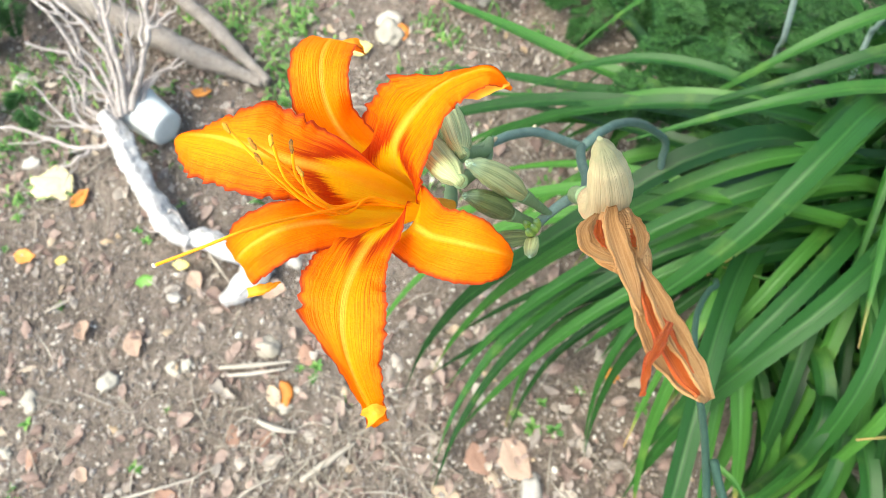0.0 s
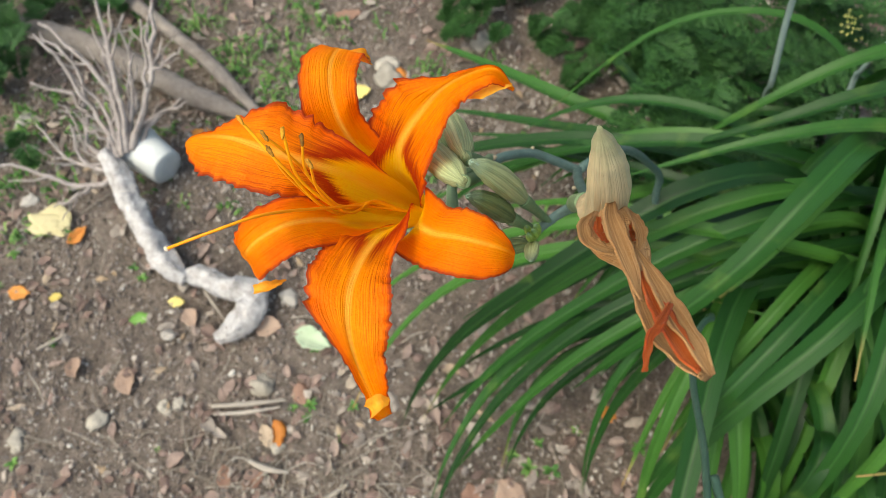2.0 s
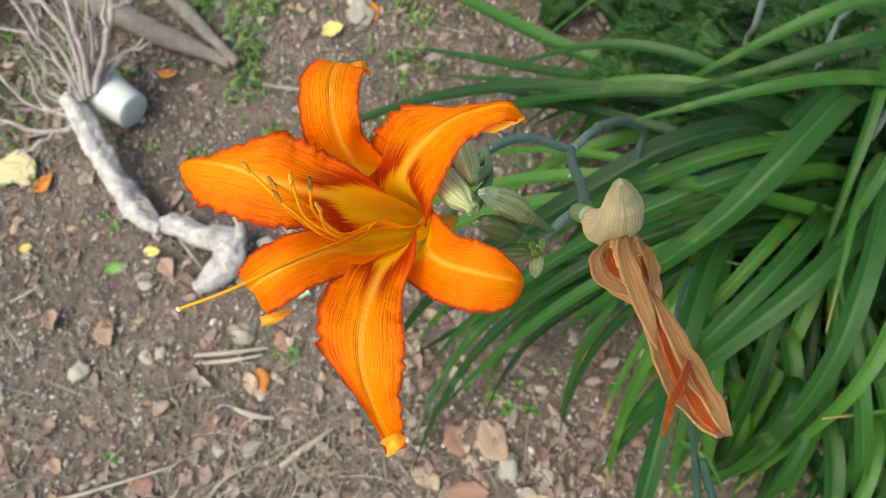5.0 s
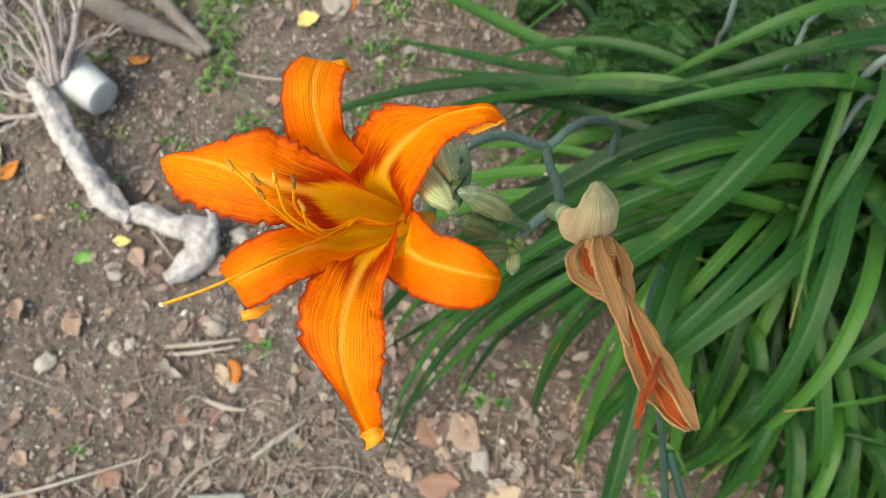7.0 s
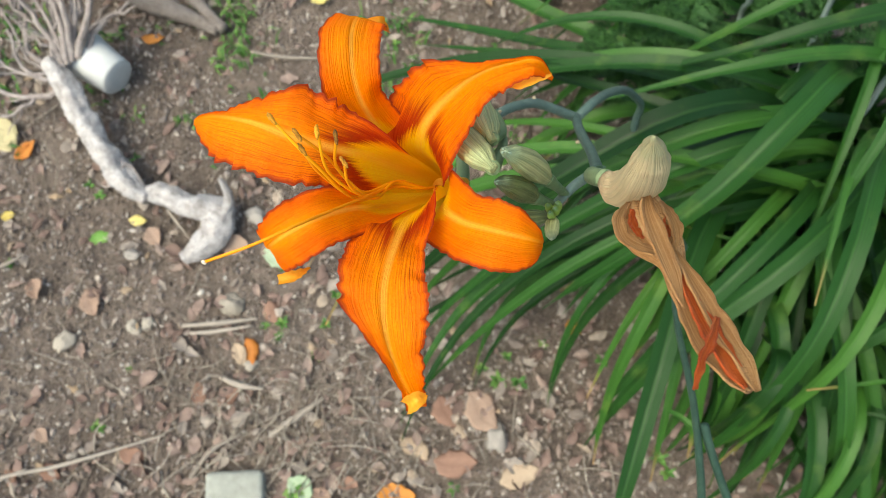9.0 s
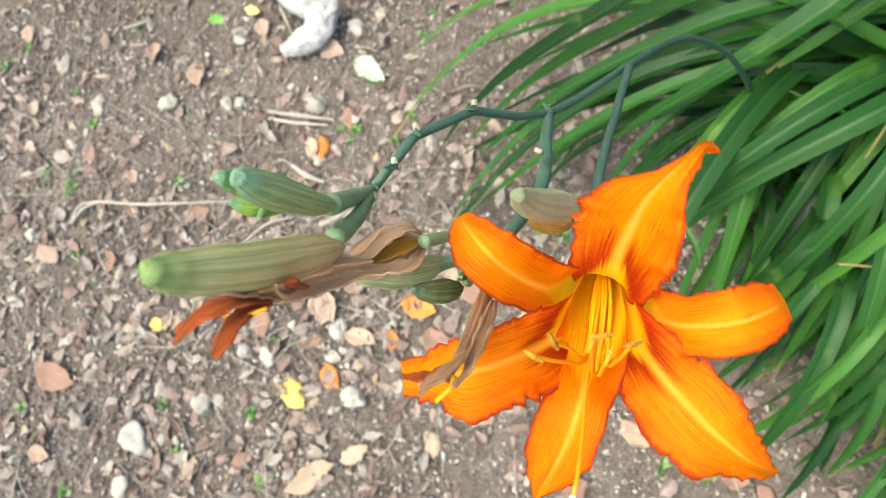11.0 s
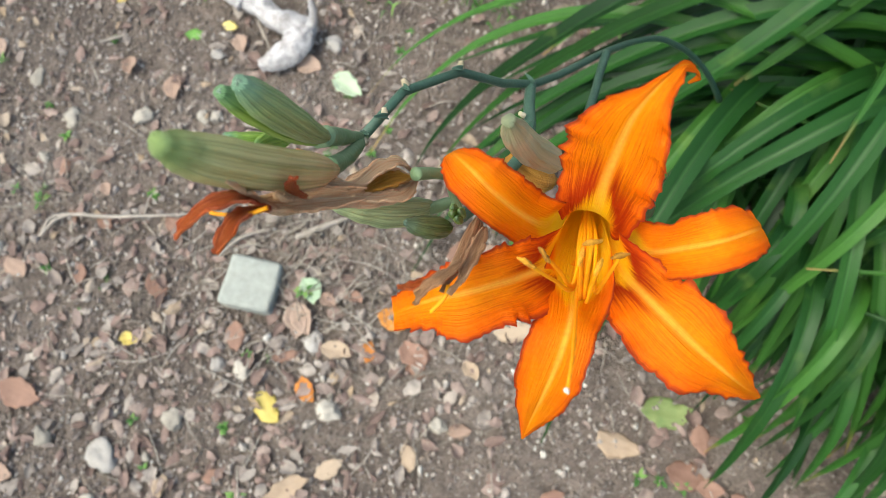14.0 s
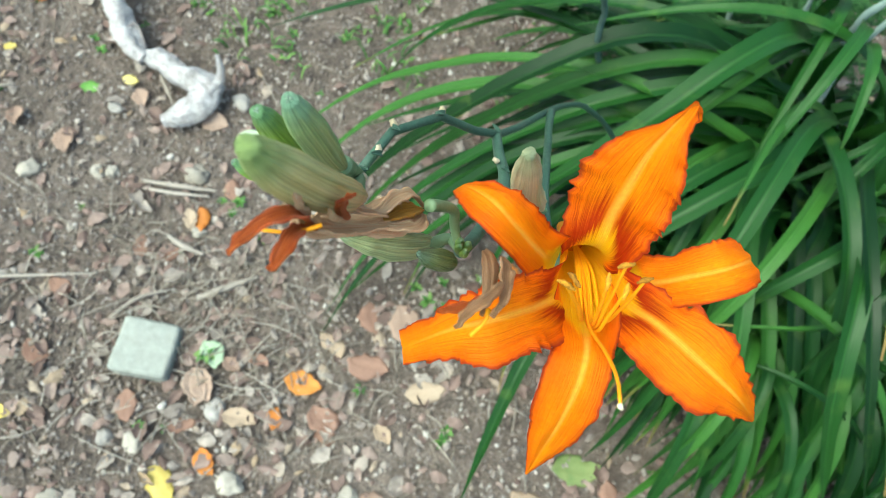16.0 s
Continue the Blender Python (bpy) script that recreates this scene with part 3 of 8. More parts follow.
blade([(0.6070, 0.4400, -0.0050), (0.4932, 0.3472, 0.2376), (0.3548, 0.2814, 0.3201), (0.2429, 0.2669, 0.3300), (0.1767, 0.2583, 0.3000), (0.1187, 0.2625, 0.2500), (0.0667, 0.2593, 0.2000), (0.0238, 0.2526, 0.1400), (-0.0147, 0.2308, 0.0900)], 0.0224, 0.50, (0, 0), 9)
blade([(0.5123, 0.3283, -0.0050), (0.4228, 0.3076, 0.1944), (0.3221, 0.2876, 0.2619), (0.2474, 0.2757, 0.2700), (0.1718, 0.2637, 0.2200), (0.1065, 0.2610, 0.1700), (0.0531, 0.2455, 0.1200), (0.0208, 0.2125, 0.0700), (0.0018, 0.1671, 0.0400), (-0.0018, 0.1261, 0.0150)], 0.0193, 0.50, (0, 0), 10)
blade([(0.4818, 0.5054, -0.0050), (0.3854, 0.3784, 0.1224), (0.2568, 0.2907, 0.1649), (0.1431, 0.2745, 0.1700), (0.0795, 0.2655, 0.1200), (0.0496, 0.2588, 0.0800), (0.0401, 0.2359, 0.0500), (0.0391, 0.2108, 0.0200)], 0.0142, 0.50, (0, 0), 11)
blade([(0.5443, 0.4135, -0.0050), (0.4227, 0.3671, 0.1872), (0.2857, 0.3183, 0.2522), (0.1838, 0.2850, 0.2600), (0.1224, 0.2650, 0.2200), (0.0998, 0.2496, 0.1700), (0.0823, 0.2316, 0.1200)], 0.0212, 0.50, (0, 0), 12)
blade([(0.6407, 0.3421, -0.0050), (0.4672, 0.3387, 0.2448), (0.2789, 0.3109, 0.3298), (0.1450, 0.2689, 0.3400), (0.1016, 0.2553, 0.2800), (0.0374, 0.2276, 0.2000), (-0.0223, 0.1901, 0.1300), (-0.0721, 0.1367, 0.0700), (-0.0990, 0.0848, 0.0300), (-0.1066, 0.0379, 0.0100)], 0.0189, 0.50, (0, 0), 13)
blade([(0.6795, 0.5161, -0.0050), (0.5106, 0.4070, 0.2376), (0.3125, 0.3066, 0.3201), (0.1583, 0.2520, 0.3300), (0.1155, 0.2369, 0.2700), (0.0588, 0.2124, 0.2000), (0.0087, 0.1818, 0.1300), (-0.0393, 0.1510, 0.0800), (-0.0784, 0.1088, 0.0300)], 0.0181, 0.50, (0, 0), 14)
blade([(0.6240, 0.3874, -0.0050), (0.4468, 0.3543, 0.1584), (0.2563, 0.2968, 0.2134), (0.1229, 0.2362, 0.2200), (0.0686, 0.2116, 0.1700), (0.0330, 0.1852, 0.1100), (0.0138, 0.1532, 0.0600), (0.0030, 0.1170, 0.0200)], 0.0138, 0.50, (0, 0), 15)
blade([(0.5268, 0.3614, -0.0050), (0.3848, 0.3475, 0.2160), (0.2465, 0.2967, 0.2910), (0.1626, 0.2276, 0.3000), (0.1316, 0.2020, 0.2400), (0.1106, 0.1584, 0.1700), (0.1061, 0.1231, 0.1000), (0.1057, 0.0896, 0.0400)], 0.0138, 0.50, (0, 0), 16)
blade([(0.4800, 0.5200, -0.0050), (0.3647, 0.4173, 0.2376), (0.2565, 0.2881, 0.3201), (0.1952, 0.1801, 0.3300), (0.1721, 0.1394, 0.2800), (0.1621, 0.0971, 0.2000), (0.1591, 0.0466, 0.1200), (0.1648, 0.0037, 0.0500)], 0.0172, 0.50, (0, 0), 17)
blade([(0.5280, 0.3637, -0.0050), (0.3951, 0.3259, 0.1800), (0.2454, 0.2882, 0.2425), (0.1343, 0.2643, 0.2500), (0.0677, 0.2500, 0.2000), (-0.0060, 0.2353, 0.1400), (-0.0720, 0.2169, 0.0800), (-0.1083, 0.1998, 0.0400)], 0.0163, 0.50, (0, 0), 18)
blade([(0.6253, 0.3848, -0.0050), (0.4495, 0.3266, 0.2160), (0.2499, 0.2830, 0.2910), (0.0998, 0.2699, 0.3000), (0.0370, 0.2644, 0.2300), (-0.0213, 0.2543, 0.1600), (-0.0798, 0.2400, 0.0900)], 0.0146, 0.50, (0, 0), 19)
blade([(0.6796, 0.5168, -0.0050), (0.5217, 0.4135, 0.2376), (0.3371, 0.3526, 0.3201), (0.1939, 0.3566, 0.3300), (0.1359, 0.3582, 0.2800), (0.0704, 0.3534, 0.2200), (-0.0044, 0.3398, 0.1500), (-0.0547, 0.3230, 0.1000)], 0.0172, 0.50, (0, 0), 20)
blade([(0.6396, 0.3439, -0.0050), (0.4909, 0.3618, 0.2592), (0.3294, 0.3531, 0.3492), (0.2146, 0.3210, 0.3600), (0.1674, 0.3078, 0.3100), (0.1080, 0.2945, 0.2500), (0.0543, 0.2685, 0.1900), (-0.0060, 0.2320, 0.1200)], 0.0189, 0.50, (0, 0), 21)
blade([(0.5430, 0.4106, -0.0050), (0.4507, 0.4259, 0.3420), (0.3710, 0.4062, 0.4607), (0.3333, 0.3589, 0.4750), (0.2980, 0.3147, 0.4650), (0.2682, 0.2777, 0.4400), (0.2389, 0.2526, 0.4000), (0.2059, 0.2369, 0.3600), (0.1651, 0.2339, 0.3000), (0.1228, 0.2194, 0.2400), (0.0886, 0.2002, 0.1700)], 0.0292, 0.50, (0, 0), 22)
blade([(0.4815, 0.5069, -0.0050), (0.4429, 0.4538, 0.3096), (0.3949, 0.3993, 0.4171), (0.3551, 0.3635, 0.4300), (0.3275, 0.3386, 0.4100), (0.2953, 0.3009, 0.3800), (0.2635, 0.2779, 0.3400), (0.2270, 0.2575, 0.3000)], 0.0241, 0.50, (0, 0), 23)
blade([(0.5134, 0.3295, -0.0050), (0.4466, 0.3382, 0.2880), (0.3733, 0.3363, 0.3880), (0.3206, 0.3245, 0.4000), (0.2844, 0.3165, 0.3800), (0.2396, 0.3018, 0.3400), (0.1906, 0.2871, 0.2900), (0.1475, 0.2947, 0.2300)], 0.0206, 0.50, (0, 0), 24)
blade([(0.6084, 0.4372, -0.0050), (0.5046, 0.3903, 0.2880), (0.3852, 0.3568, 0.3880), (0.2941, 0.3489, 0.4000), (0.2417, 0.3443, 0.3900), (0.1917, 0.3374, 0.3600), (0.1398, 0.3245, 0.3100), (0.0810, 0.3030, 0.2500), (0.0259, 0.2962, 0.2000)], 0.0189, 0.50, (0, 0), 25)
blade([(0.6765, 0.4907, -0.0050), (0.5142, 0.5088, 0.2592), (0.3904, 0.4660, 0.3492), (0.3506, 0.3781, 0.3600), (0.3347, 0.3428, 0.3400), (0.3133, 0.3083, 0.3000), (0.3086, 0.2905, 0.2400)], 0.0189, 0.50, (0, 0), 26)
blade([(0.6531, 0.3215, -0.0050), (0.5495, 0.3764, 0.3312), (0.4314, 0.4047, 0.4462), (0.3424, 0.3958, 0.4600), (0.2862, 0.3903, 0.4500), (0.2368, 0.3813, 0.4400), (0.1899, 0.3862, 0.4100), (0.1402, 0.3993, 0.3600)], 0.0206, 0.50, (0, 0), 27)
blade([(0.5605, 0.4625, -0.0050), (0.4508, 0.4203, 0.2880), (0.3306, 0.4075, 0.3880), (0.2441, 0.4289, 0.4000), (0.1901, 0.4423, 0.3800), (0.1276, 0.4633, 0.3400), (0.0567, 0.4983, 0.2700), (-0.0123, 0.5214, 0.1900), (-0.0655, 0.5286, 0.1300), (-0.1093, 0.5220, 0.0700), (-0.1285, 0.4980, 0.0200)], 0.0198, 0.50, (0, 0), 28)
blade([(0.4863, 0.4696, -0.0050), (0.3837, 0.4268, 0.2592), (0.2754, 0.4189, 0.3492), (0.2012, 0.4489, 0.3600), (0.1216, 0.4812, 0.3300), (0.0398, 0.5223, 0.2700), (-0.0575, 0.5543, 0.2000), (-0.1510, 0.5680, 0.1400), (-0.2422, 0.5614, 0.0900), (-0.3432, 0.5452, 0.0300)], 0.0206, 0.50, (0, 0), 29)
blade([(0.5010, 0.3204, -0.0050), (0.3843, 0.3609, 0.2160), (0.2580, 0.4149, 0.2910), (0.1687, 0.4625, 0.3000), (0.1023, 0.4978, 0.2600), (0.0268, 0.5382, 0.2000), (-0.0412, 0.5513, 0.1400), (-0.0872, 0.5471, 0.1000), (-0.1447, 0.5229, 0.0500), (-0.1892, 0.4987, 0.0200)], 0.0146, 0.50, (0, 0), 30)
blade([(0.5905, 0.4848, -0.0050), (0.4575, 0.3877, 0.2448), (0.3190, 0.3574, 0.3298), (0.2261, 0.4051, 0.3400), (0.1657, 0.4361, 0.3200), (0.1151, 0.4816, 0.2800), (0.0575, 0.5398, 0.2200), (0.0068, 0.5914, 0.1600)], 0.0189, 0.50, (0, 0), 31)
blade([(0.6701, 0.4450, -0.0050), (0.4920, 0.3543, 0.2160), (0.3075, 0.3353, 0.2910), (0.1846, 0.3951, 0.3000), (0.1344, 0.4195, 0.2700), (0.0873, 0.4544, 0.2200), (0.0172, 0.4824, 0.1600), (-0.0353, 0.4946, 0.1100)], 0.0155, 0.50, (0, 0), 32)
blade([(0.6643, 0.3264, -0.0050), (0.5806, 0.2761, 0.2232), (0.4824, 0.2405, 0.3007), (0.4059, 0.2329, 0.3100), (0.3647, 0.2288, 0.3150), (0.3224, 0.2279, 0.3200), (0.2758, 0.2418, 0.3200), (0.2364, 0.2624, 0.3170)], 0.0112, 0.50, (0, 0), 33)
blade([(0.5786, 0.5026, -0.0050), (0.5121, 0.4045, 0.2880), (0.4300, 0.3017, 0.3880), (0.3626, 0.2320, 0.4000), (0.3258, 0.1939, 0.3900), (0.2789, 0.1723, 0.3600), (0.2412, 0.1523, 0.3200), (0.2090, 0.1247, 0.2600), (0.1788, 0.0866, 0.1900), (0.1615, 0.0607, 0.1300), (0.1506, 0.0278, 0.0700)], 0.0267, 0.50, (0, 0), 34)
blade([(0.4942, 0.4187, -0.0050), (0.4277, 0.3460, 0.2808), (0.3501, 0.2683, 0.3783), (0.2900, 0.2140, 0.3900), (0.2539, 0.1815, 0.3700), (0.2269, 0.1542, 0.3300), (0.2003, 0.1314, 0.2700), (0.1764, 0.0987, 0.2000), (0.1529, 0.0619, 0.1400)], 0.0232, 0.50, (0, 0), 35)
blade([(0.4912, 0.3389, -0.0050), (0.4163, 0.3345, 0.2592), (0.3488, 0.3071, 0.3492), (0.3134, 0.2666, 0.3600), (0.2749, 0.2227, 0.3400), (0.2464, 0.1912, 0.3000), (0.2223, 0.1835, 0.2500), (0.2100, 0.1551, 0.1900), (0.2017, 0.1297, 0.1300)], 0.0172, 0.50, (0, 0), 36)
blade([(0.5723, 0.5145, -0.0050), (0.4839, 0.4093, 0.2160), (0.3691, 0.3185, 0.2910), (0.2701, 0.2758, 0.3000), (0.2220, 0.2550, 0.2700), (0.1853, 0.2294, 0.2300), (0.1529, 0.2081, 0.1800), (0.1284, 0.1730, 0.1100), (0.1128, 0.1311, 0.0600), (0.1097, 0.0889, 0.0200)], 0.0181, 0.50, (0, 0), 37)
blade([(0.6607, 0.3924, -0.0050), (0.4892, 0.3828, 0.2016), (0.3265, 0.3241, 0.2716), (0.2326, 0.2379, 0.2800), (0.2019, 0.2097, 0.2500), (0.1867, 0.1720, 0.2000), (0.1637, 0.1231, 0.1400), (0.1527, 0.0903, 0.1000)], 0.0172, 0.50, (0, 0), 38)
blade([(0.6726, 0.3572, -0.0050), (0.4428, 0.3830, 0.2376), (0.2732, 0.3227, 0.3201), (0.2261, 0.1987, 0.3300), (0.1962, 0.1198, 0.3300), (0.1720, 0.0586, 0.3200), (0.1587, 0.0012, 0.2900), (0.1455, -0.0583, 0.2500), (0.1366, -0.1123, 0.2000), (0.1331, -0.1585, 0.1400)], 0.0275, 0.50, (0, 0), 39)
blade([(0.5967, 0.5198, -0.0050), (0.4144, 0.4516, 0.2160), (0.2835, 0.3320, 0.2910), (0.2523, 0.2052, 0.3000), (0.2343, 0.1320, 0.2700), (0.2271, 0.0810, 0.2200), (0.2268, 0.0206, 0.1500), (0.2283, -0.0189, 0.1000)], 0.0181, 0.50, (0, 0), 40)
blade([(0.5050, 0.3681, -0.0050), (0.3627, 0.3526, 0.2160), (0.2689, 0.2935, 0.2910), (0.2582, 0.2125, 0.3000), (0.2498, 0.1485, 0.2900), (0.2547, 0.0975, 0.2600), (0.2651, 0.0484, 0.2000), (0.2670, 0.0115, 0.1400)], 0.0284, 0.50, (0, 0), 41)
blade([(0.4843, 0.3799, -0.0050), (0.4100, 0.3384, 0.2448), (0.3497, 0.2769, 0.3298), (0.3257, 0.2182, 0.3400), (0.3042, 0.1656, 0.3200), (0.2950, 0.1197, 0.2700), (0.2905, 0.0684, 0.2000), (0.2790, 0.0156, 0.1200)], 0.0215, 0.50, (0, 0), 42)
blade([(0.5544, 0.5180, -0.0050), (0.4772, 0.4178, 0.2448), (0.4007, 0.3002, 0.3298), (0.3531, 0.2084, 0.3400), (0.3306, 0.1651, 0.3100), (0.3193, 0.1182, 0.2600), (0.3116, 0.0690, 0.1900), (0.2997, 0.0184, 0.1200)], 0.0206, 0.50, (0, 0), 43)
blade([(0.6487, 0.3474, -0.0050), (0.4975, 0.3649, 0.3096), (0.3836, 0.3255, 0.4171), (0.3489, 0.2437, 0.4300), (0.3334, 0.2072, 0.4250), (0.3166, 0.1484, 0.4080)], 0.0146, 0.50, (0, 0), 44)
blade([(0.6779, 0.4054, -0.0050), (0.5070, 0.3789, 0.3168), (0.3849, 0.2990, 0.4268), (0.3565, 0.1953, 0.4400), (0.3439, 0.1492, 0.4300), (0.3332, 0.1108, 0.4000), (0.3158, 0.0876, 0.3500), (0.3116, 0.0592, 0.2800), (0.2896, 0.0267, 0.2000), (0.2619, 0.0027, 0.1200)], 0.0232, 0.50, (0, 0), 45)
blade([(0.6143, 0.5093, -0.0050), (0.5226, 0.3796, 0.2880), (0.4304, 0.2289, 0.3880), (0.3717, 0.1126, 0.4000), (0.3654, 0.1001, 0.3800), (0.3537, 0.0827, 0.3400), (0.3457, 0.0624, 0.2800), (0.3302, 0.0520, 0.2100), (0.3136, 0.0063, 0.1200)], 0.0189, 0.50, (0, 0), 46)
blade([(0.5182, 0.3319, -0.0050), (0.5311, 0.1881, 0.2448), (0.4940, 0.0949, 0.3298), (0.4206, 0.0866, 0.3400), (0.3885, 0.0830, 0.3300), (0.3451, 0.0789, 0.3100)], 0.0095, 0.50, (0, 0), 47)
blade([(0.6686, -0.0210, -0.0050), (0.5845, 0.0048, 0.2220), (0.5004, 0.0305, 0.2920), (0.4392, 0.0493, 0.3000), (0.4111, 0.0579, 0.2800), (0.3926, 0.0659, 0.2500), (0.3809, 0.0775, 0.2200)], 0.0086, 0.50, (0, 0), 48)
blade([(0.5373, 0.4943, -0.0050), (0.4315, 0.3907, 0.2592), (0.3655, 0.2617, 0.3492), (0.3633, 0.1550, 0.3600), (0.3624, 0.1076, 0.3100), (0.3605, 0.0618, 0.2500), (0.3597, 0.0106, 0.1700), (0.3664, -0.0309, 0.1000)], 0.0189, 0.50, (0, 0), 49)
blade([(0.6344, 0.3225, -0.0050), (0.4757, 0.2900, 0.2520), (0.3794, 0.2149, 0.3395), (0.3811, 0.1249, 0.3500), (0.3819, 0.0763, 0.3000), (0.3924, 0.0253, 0.2200), (0.3991, -0.0292, 0.1400)], 0.0198, 0.50, (0, 0), 50)
blade([(0.6800, 0.4577, -0.0050), (0.4708, 0.3560, 0.2592), (0.3567, 0.2119, 0.3492), (0.3798, 0.0784, 0.3600), (0.3880, 0.0312, 0.3000), (0.3982, -0.0165, 0.2300), (0.4136, -0.0782, 0.1400)], 0.0215, 0.50, (0, 0), 51)
blade([(0.6308, 0.4741, -0.0050), (0.4887, 0.3838, 0.2016), (0.3877, 0.2563, 0.2716), (0.3650, 0.1387, 0.2800), (0.3564, 0.0941, 0.2400), (0.3570, 0.0500, 0.1700), (0.3646, 0.0003, 0.0900)], 0.0163, 0.50, (0, 0), 52)
blade([(0.5335, 0.3201, -0.0050), (0.4404, 0.2705, 0.1584), (0.3716, 0.1957, 0.2134), (0.3524, 0.1234, 0.2200), (0.3377, 0.0679, 0.1700), (0.3234, 0.0222, 0.1100), (0.3173, -0.0274, 0.0600)], 0.0129, 0.50, (0, 0), 53)
blade([(0.4802, 0.4808, -0.0050), (0.4648, 0.4444, 0.3384), (0.4517, 0.4027, 0.4559), (0.4458, 0.3711, 0.4700), (0.4346, 0.3106, 0.4600), (0.4360, 0.2784, 0.4300), (0.4428, 0.2633, 0.3800)], 0.0206, 0.40, (0, 0), 54)
blade([(0.5216, 0.4501, -0.0050), (0.4757, 0.4414, 0.3528), (0.4401, 0.4184, 0.4753), (0.4279, 0.3897, 0.4900), (0.4056, 0.3371, 0.4800), (0.3897, 0.2986, 0.4740), (0.3707, 0.2793, 0.4500), (0.3574, 0.2594, 0.4100), (0.3529, 0.2291, 0.3600)], 0.0189, 0.25, (0, 0), 55)
blade([(0.5122, 0.6507, -0.0050), (0.4709, 0.5535, 0.3404), (0.4297, 0.4563, 0.4520), (0.3997, 0.3856, 0.4600), (0.3874, 0.3567, 0.4400), (0.3798, 0.3158, 0.4000), (0.3650, 0.2767, 0.3700), (0.3498, 0.2239, 0.3400), (0.3561, 0.2072, 0.3000)], 0.0155, 0.50, (0, 0), 56)
blade([(0.6787, 0.4995, -0.0050), (0.6293, 0.4386, 0.3024), (0.5704, 0.3741, 0.4074), (0.5237, 0.3297, 0.4200), (0.4798, 0.2881, 0.4100), (0.4491, 0.2635, 0.3800), (0.4210, 0.2585, 0.3400), (0.3877, 0.2575, 0.3000)], 0.0172, 0.50, (0, 0), 57)
blade([(0.6456, 0.4239, -0.0050), (0.5850, 0.3931, 0.3024), (0.5289, 0.3478, 0.4074), (0.4979, 0.3047, 0.4200), (0.4612, 0.2535, 0.4000), (0.4424, 0.2219, 0.3600), (0.4322, 0.2072, 0.3100), (0.4280, 0.1885, 0.2400)], 0.0181, 0.50, (0, 0), 58)
blade([(0.5503, 0.3360, -0.0050), (0.5407, 0.2684, 0.2880), (0.5109, 0.2087, 0.3880), (0.4719, 0.1788, 0.4000), (0.4251, 0.1429, 0.3800), (0.3992, 0.1248, 0.3400), (0.3785, 0.1047, 0.2800), (0.3648, 0.0893, 0.2200)], 0.0224, 0.50, (0, 0), 59)
blade([(0.4832, 0.5127, -0.0050), (0.4408, 0.3956, 0.3096), (0.4256, 0.2658, 0.4171), (0.4432, 0.1712, 0.4300), (0.4527, 0.1202, 0.4100), (0.4671, 0.0843, 0.3600), (0.4851, 0.0496, 0.2800), (0.5117, 0.0213, 0.2000)], 0.0232, 0.50, (0, 0), 60)
blade([(0.5078, 0.3975, -0.0050), (0.5416, 0.2814, 0.3168), (0.5295, 0.1742, 0.4268), (0.4760, 0.1156, 0.4400), (0.4567, 0.0944, 0.4200), (0.4487, 0.0746, 0.3800), (0.4552, 0.0601, 0.3200), (0.4631, 0.0366, 0.2500)], 0.0138, 0.50, (0, 0), 61)
blade([(0.6009, 0.3532, -0.0050), (0.5245, 0.2744, 0.3024), (0.4676, 0.1755, 0.4074), (0.4512, 0.0931, 0.4200), (0.4417, 0.0450, 0.4000), (0.4569, 0.0071, 0.3500), (0.4995, -0.0219, 0.2800), (0.5436, -0.0700, 0.2000)], 0.0249, 0.50, (0, 0), 62)
blade([(0.6742, 0.5193, -0.0050), (0.5349, 0.3844, 0.3024), (0.4563, 0.2196, 0.4074), (0.4674, 0.0855, 0.4200), (0.4715, 0.0354, 0.4000), (0.5052, -0.0033, 0.3400), (0.5609, -0.0546, 0.2500)], 0.0181, 0.50, (0, 0), 63)
blade([(0.6582, 0.3726, -0.0050), (0.5040, 0.3227, 0.2448), (0.4195, 0.2396, 0.3298), (0.4360, 0.1539, 0.3400), (0.4465, 0.0991, 0.3100), (0.4718, 0.0502, 0.2600), (0.5095, -0.0053, 0.1900), (0.5347, -0.0577, 0.1300)], 0.0198, 0.50, (0, 0), 64)
blade([(0.5681, 0.3752, -0.0050), (0.4887, 0.3117, 0.2376), (0.4479, 0.2340, 0.3201), (0.4607, 0.1705, 0.3300), (0.4754, 0.0979, 0.2900), (0.4986, 0.0465, 0.2400), (0.5376, -0.0049, 0.1800), (0.5748, -0.0625, 0.1200)], 0.0198, 0.50, (0, 0), 65)
blade([(0.4893, 0.5189, -0.0050), (0.4230, 0.3868, 0.2232), (0.3971, 0.2403, 0.3007), (0.4212, 0.1334, 0.3100), (0.4339, 0.0771, 0.2800), (0.4554, 0.0246, 0.2300), (0.4765, -0.0248, 0.1700), (0.4958, -0.0798, 0.1000)], 0.0215, 0.50, (0, 0), 66)
blade([(0.4965, 0.3511, -0.0050), (0.4325, 0.2787, 0.1944), (0.4017, 0.1950, 0.2619), (0.4155, 0.1307, 0.2700), (0.4279, 0.0732, 0.2300), (0.4493, 0.0179, 0.1700), (0.4632, -0.0371, 0.1000), (0.4692, -0.0817, 0.0500)], 0.0224, 0.50, (0, 0), 67)
blade([(0.5828, 0.4003, -0.0050), (0.5181, 0.3065, 0.1728), (0.4844, 0.1981, 0.2328), (0.4941, 0.1151, 0.2400), (0.5027, 0.0416, 0.1900), (0.5167, -0.0063, 0.1400), (0.5310, -0.0502, 0.0800)], 0.0155, 0.50, (0, 0), 68)
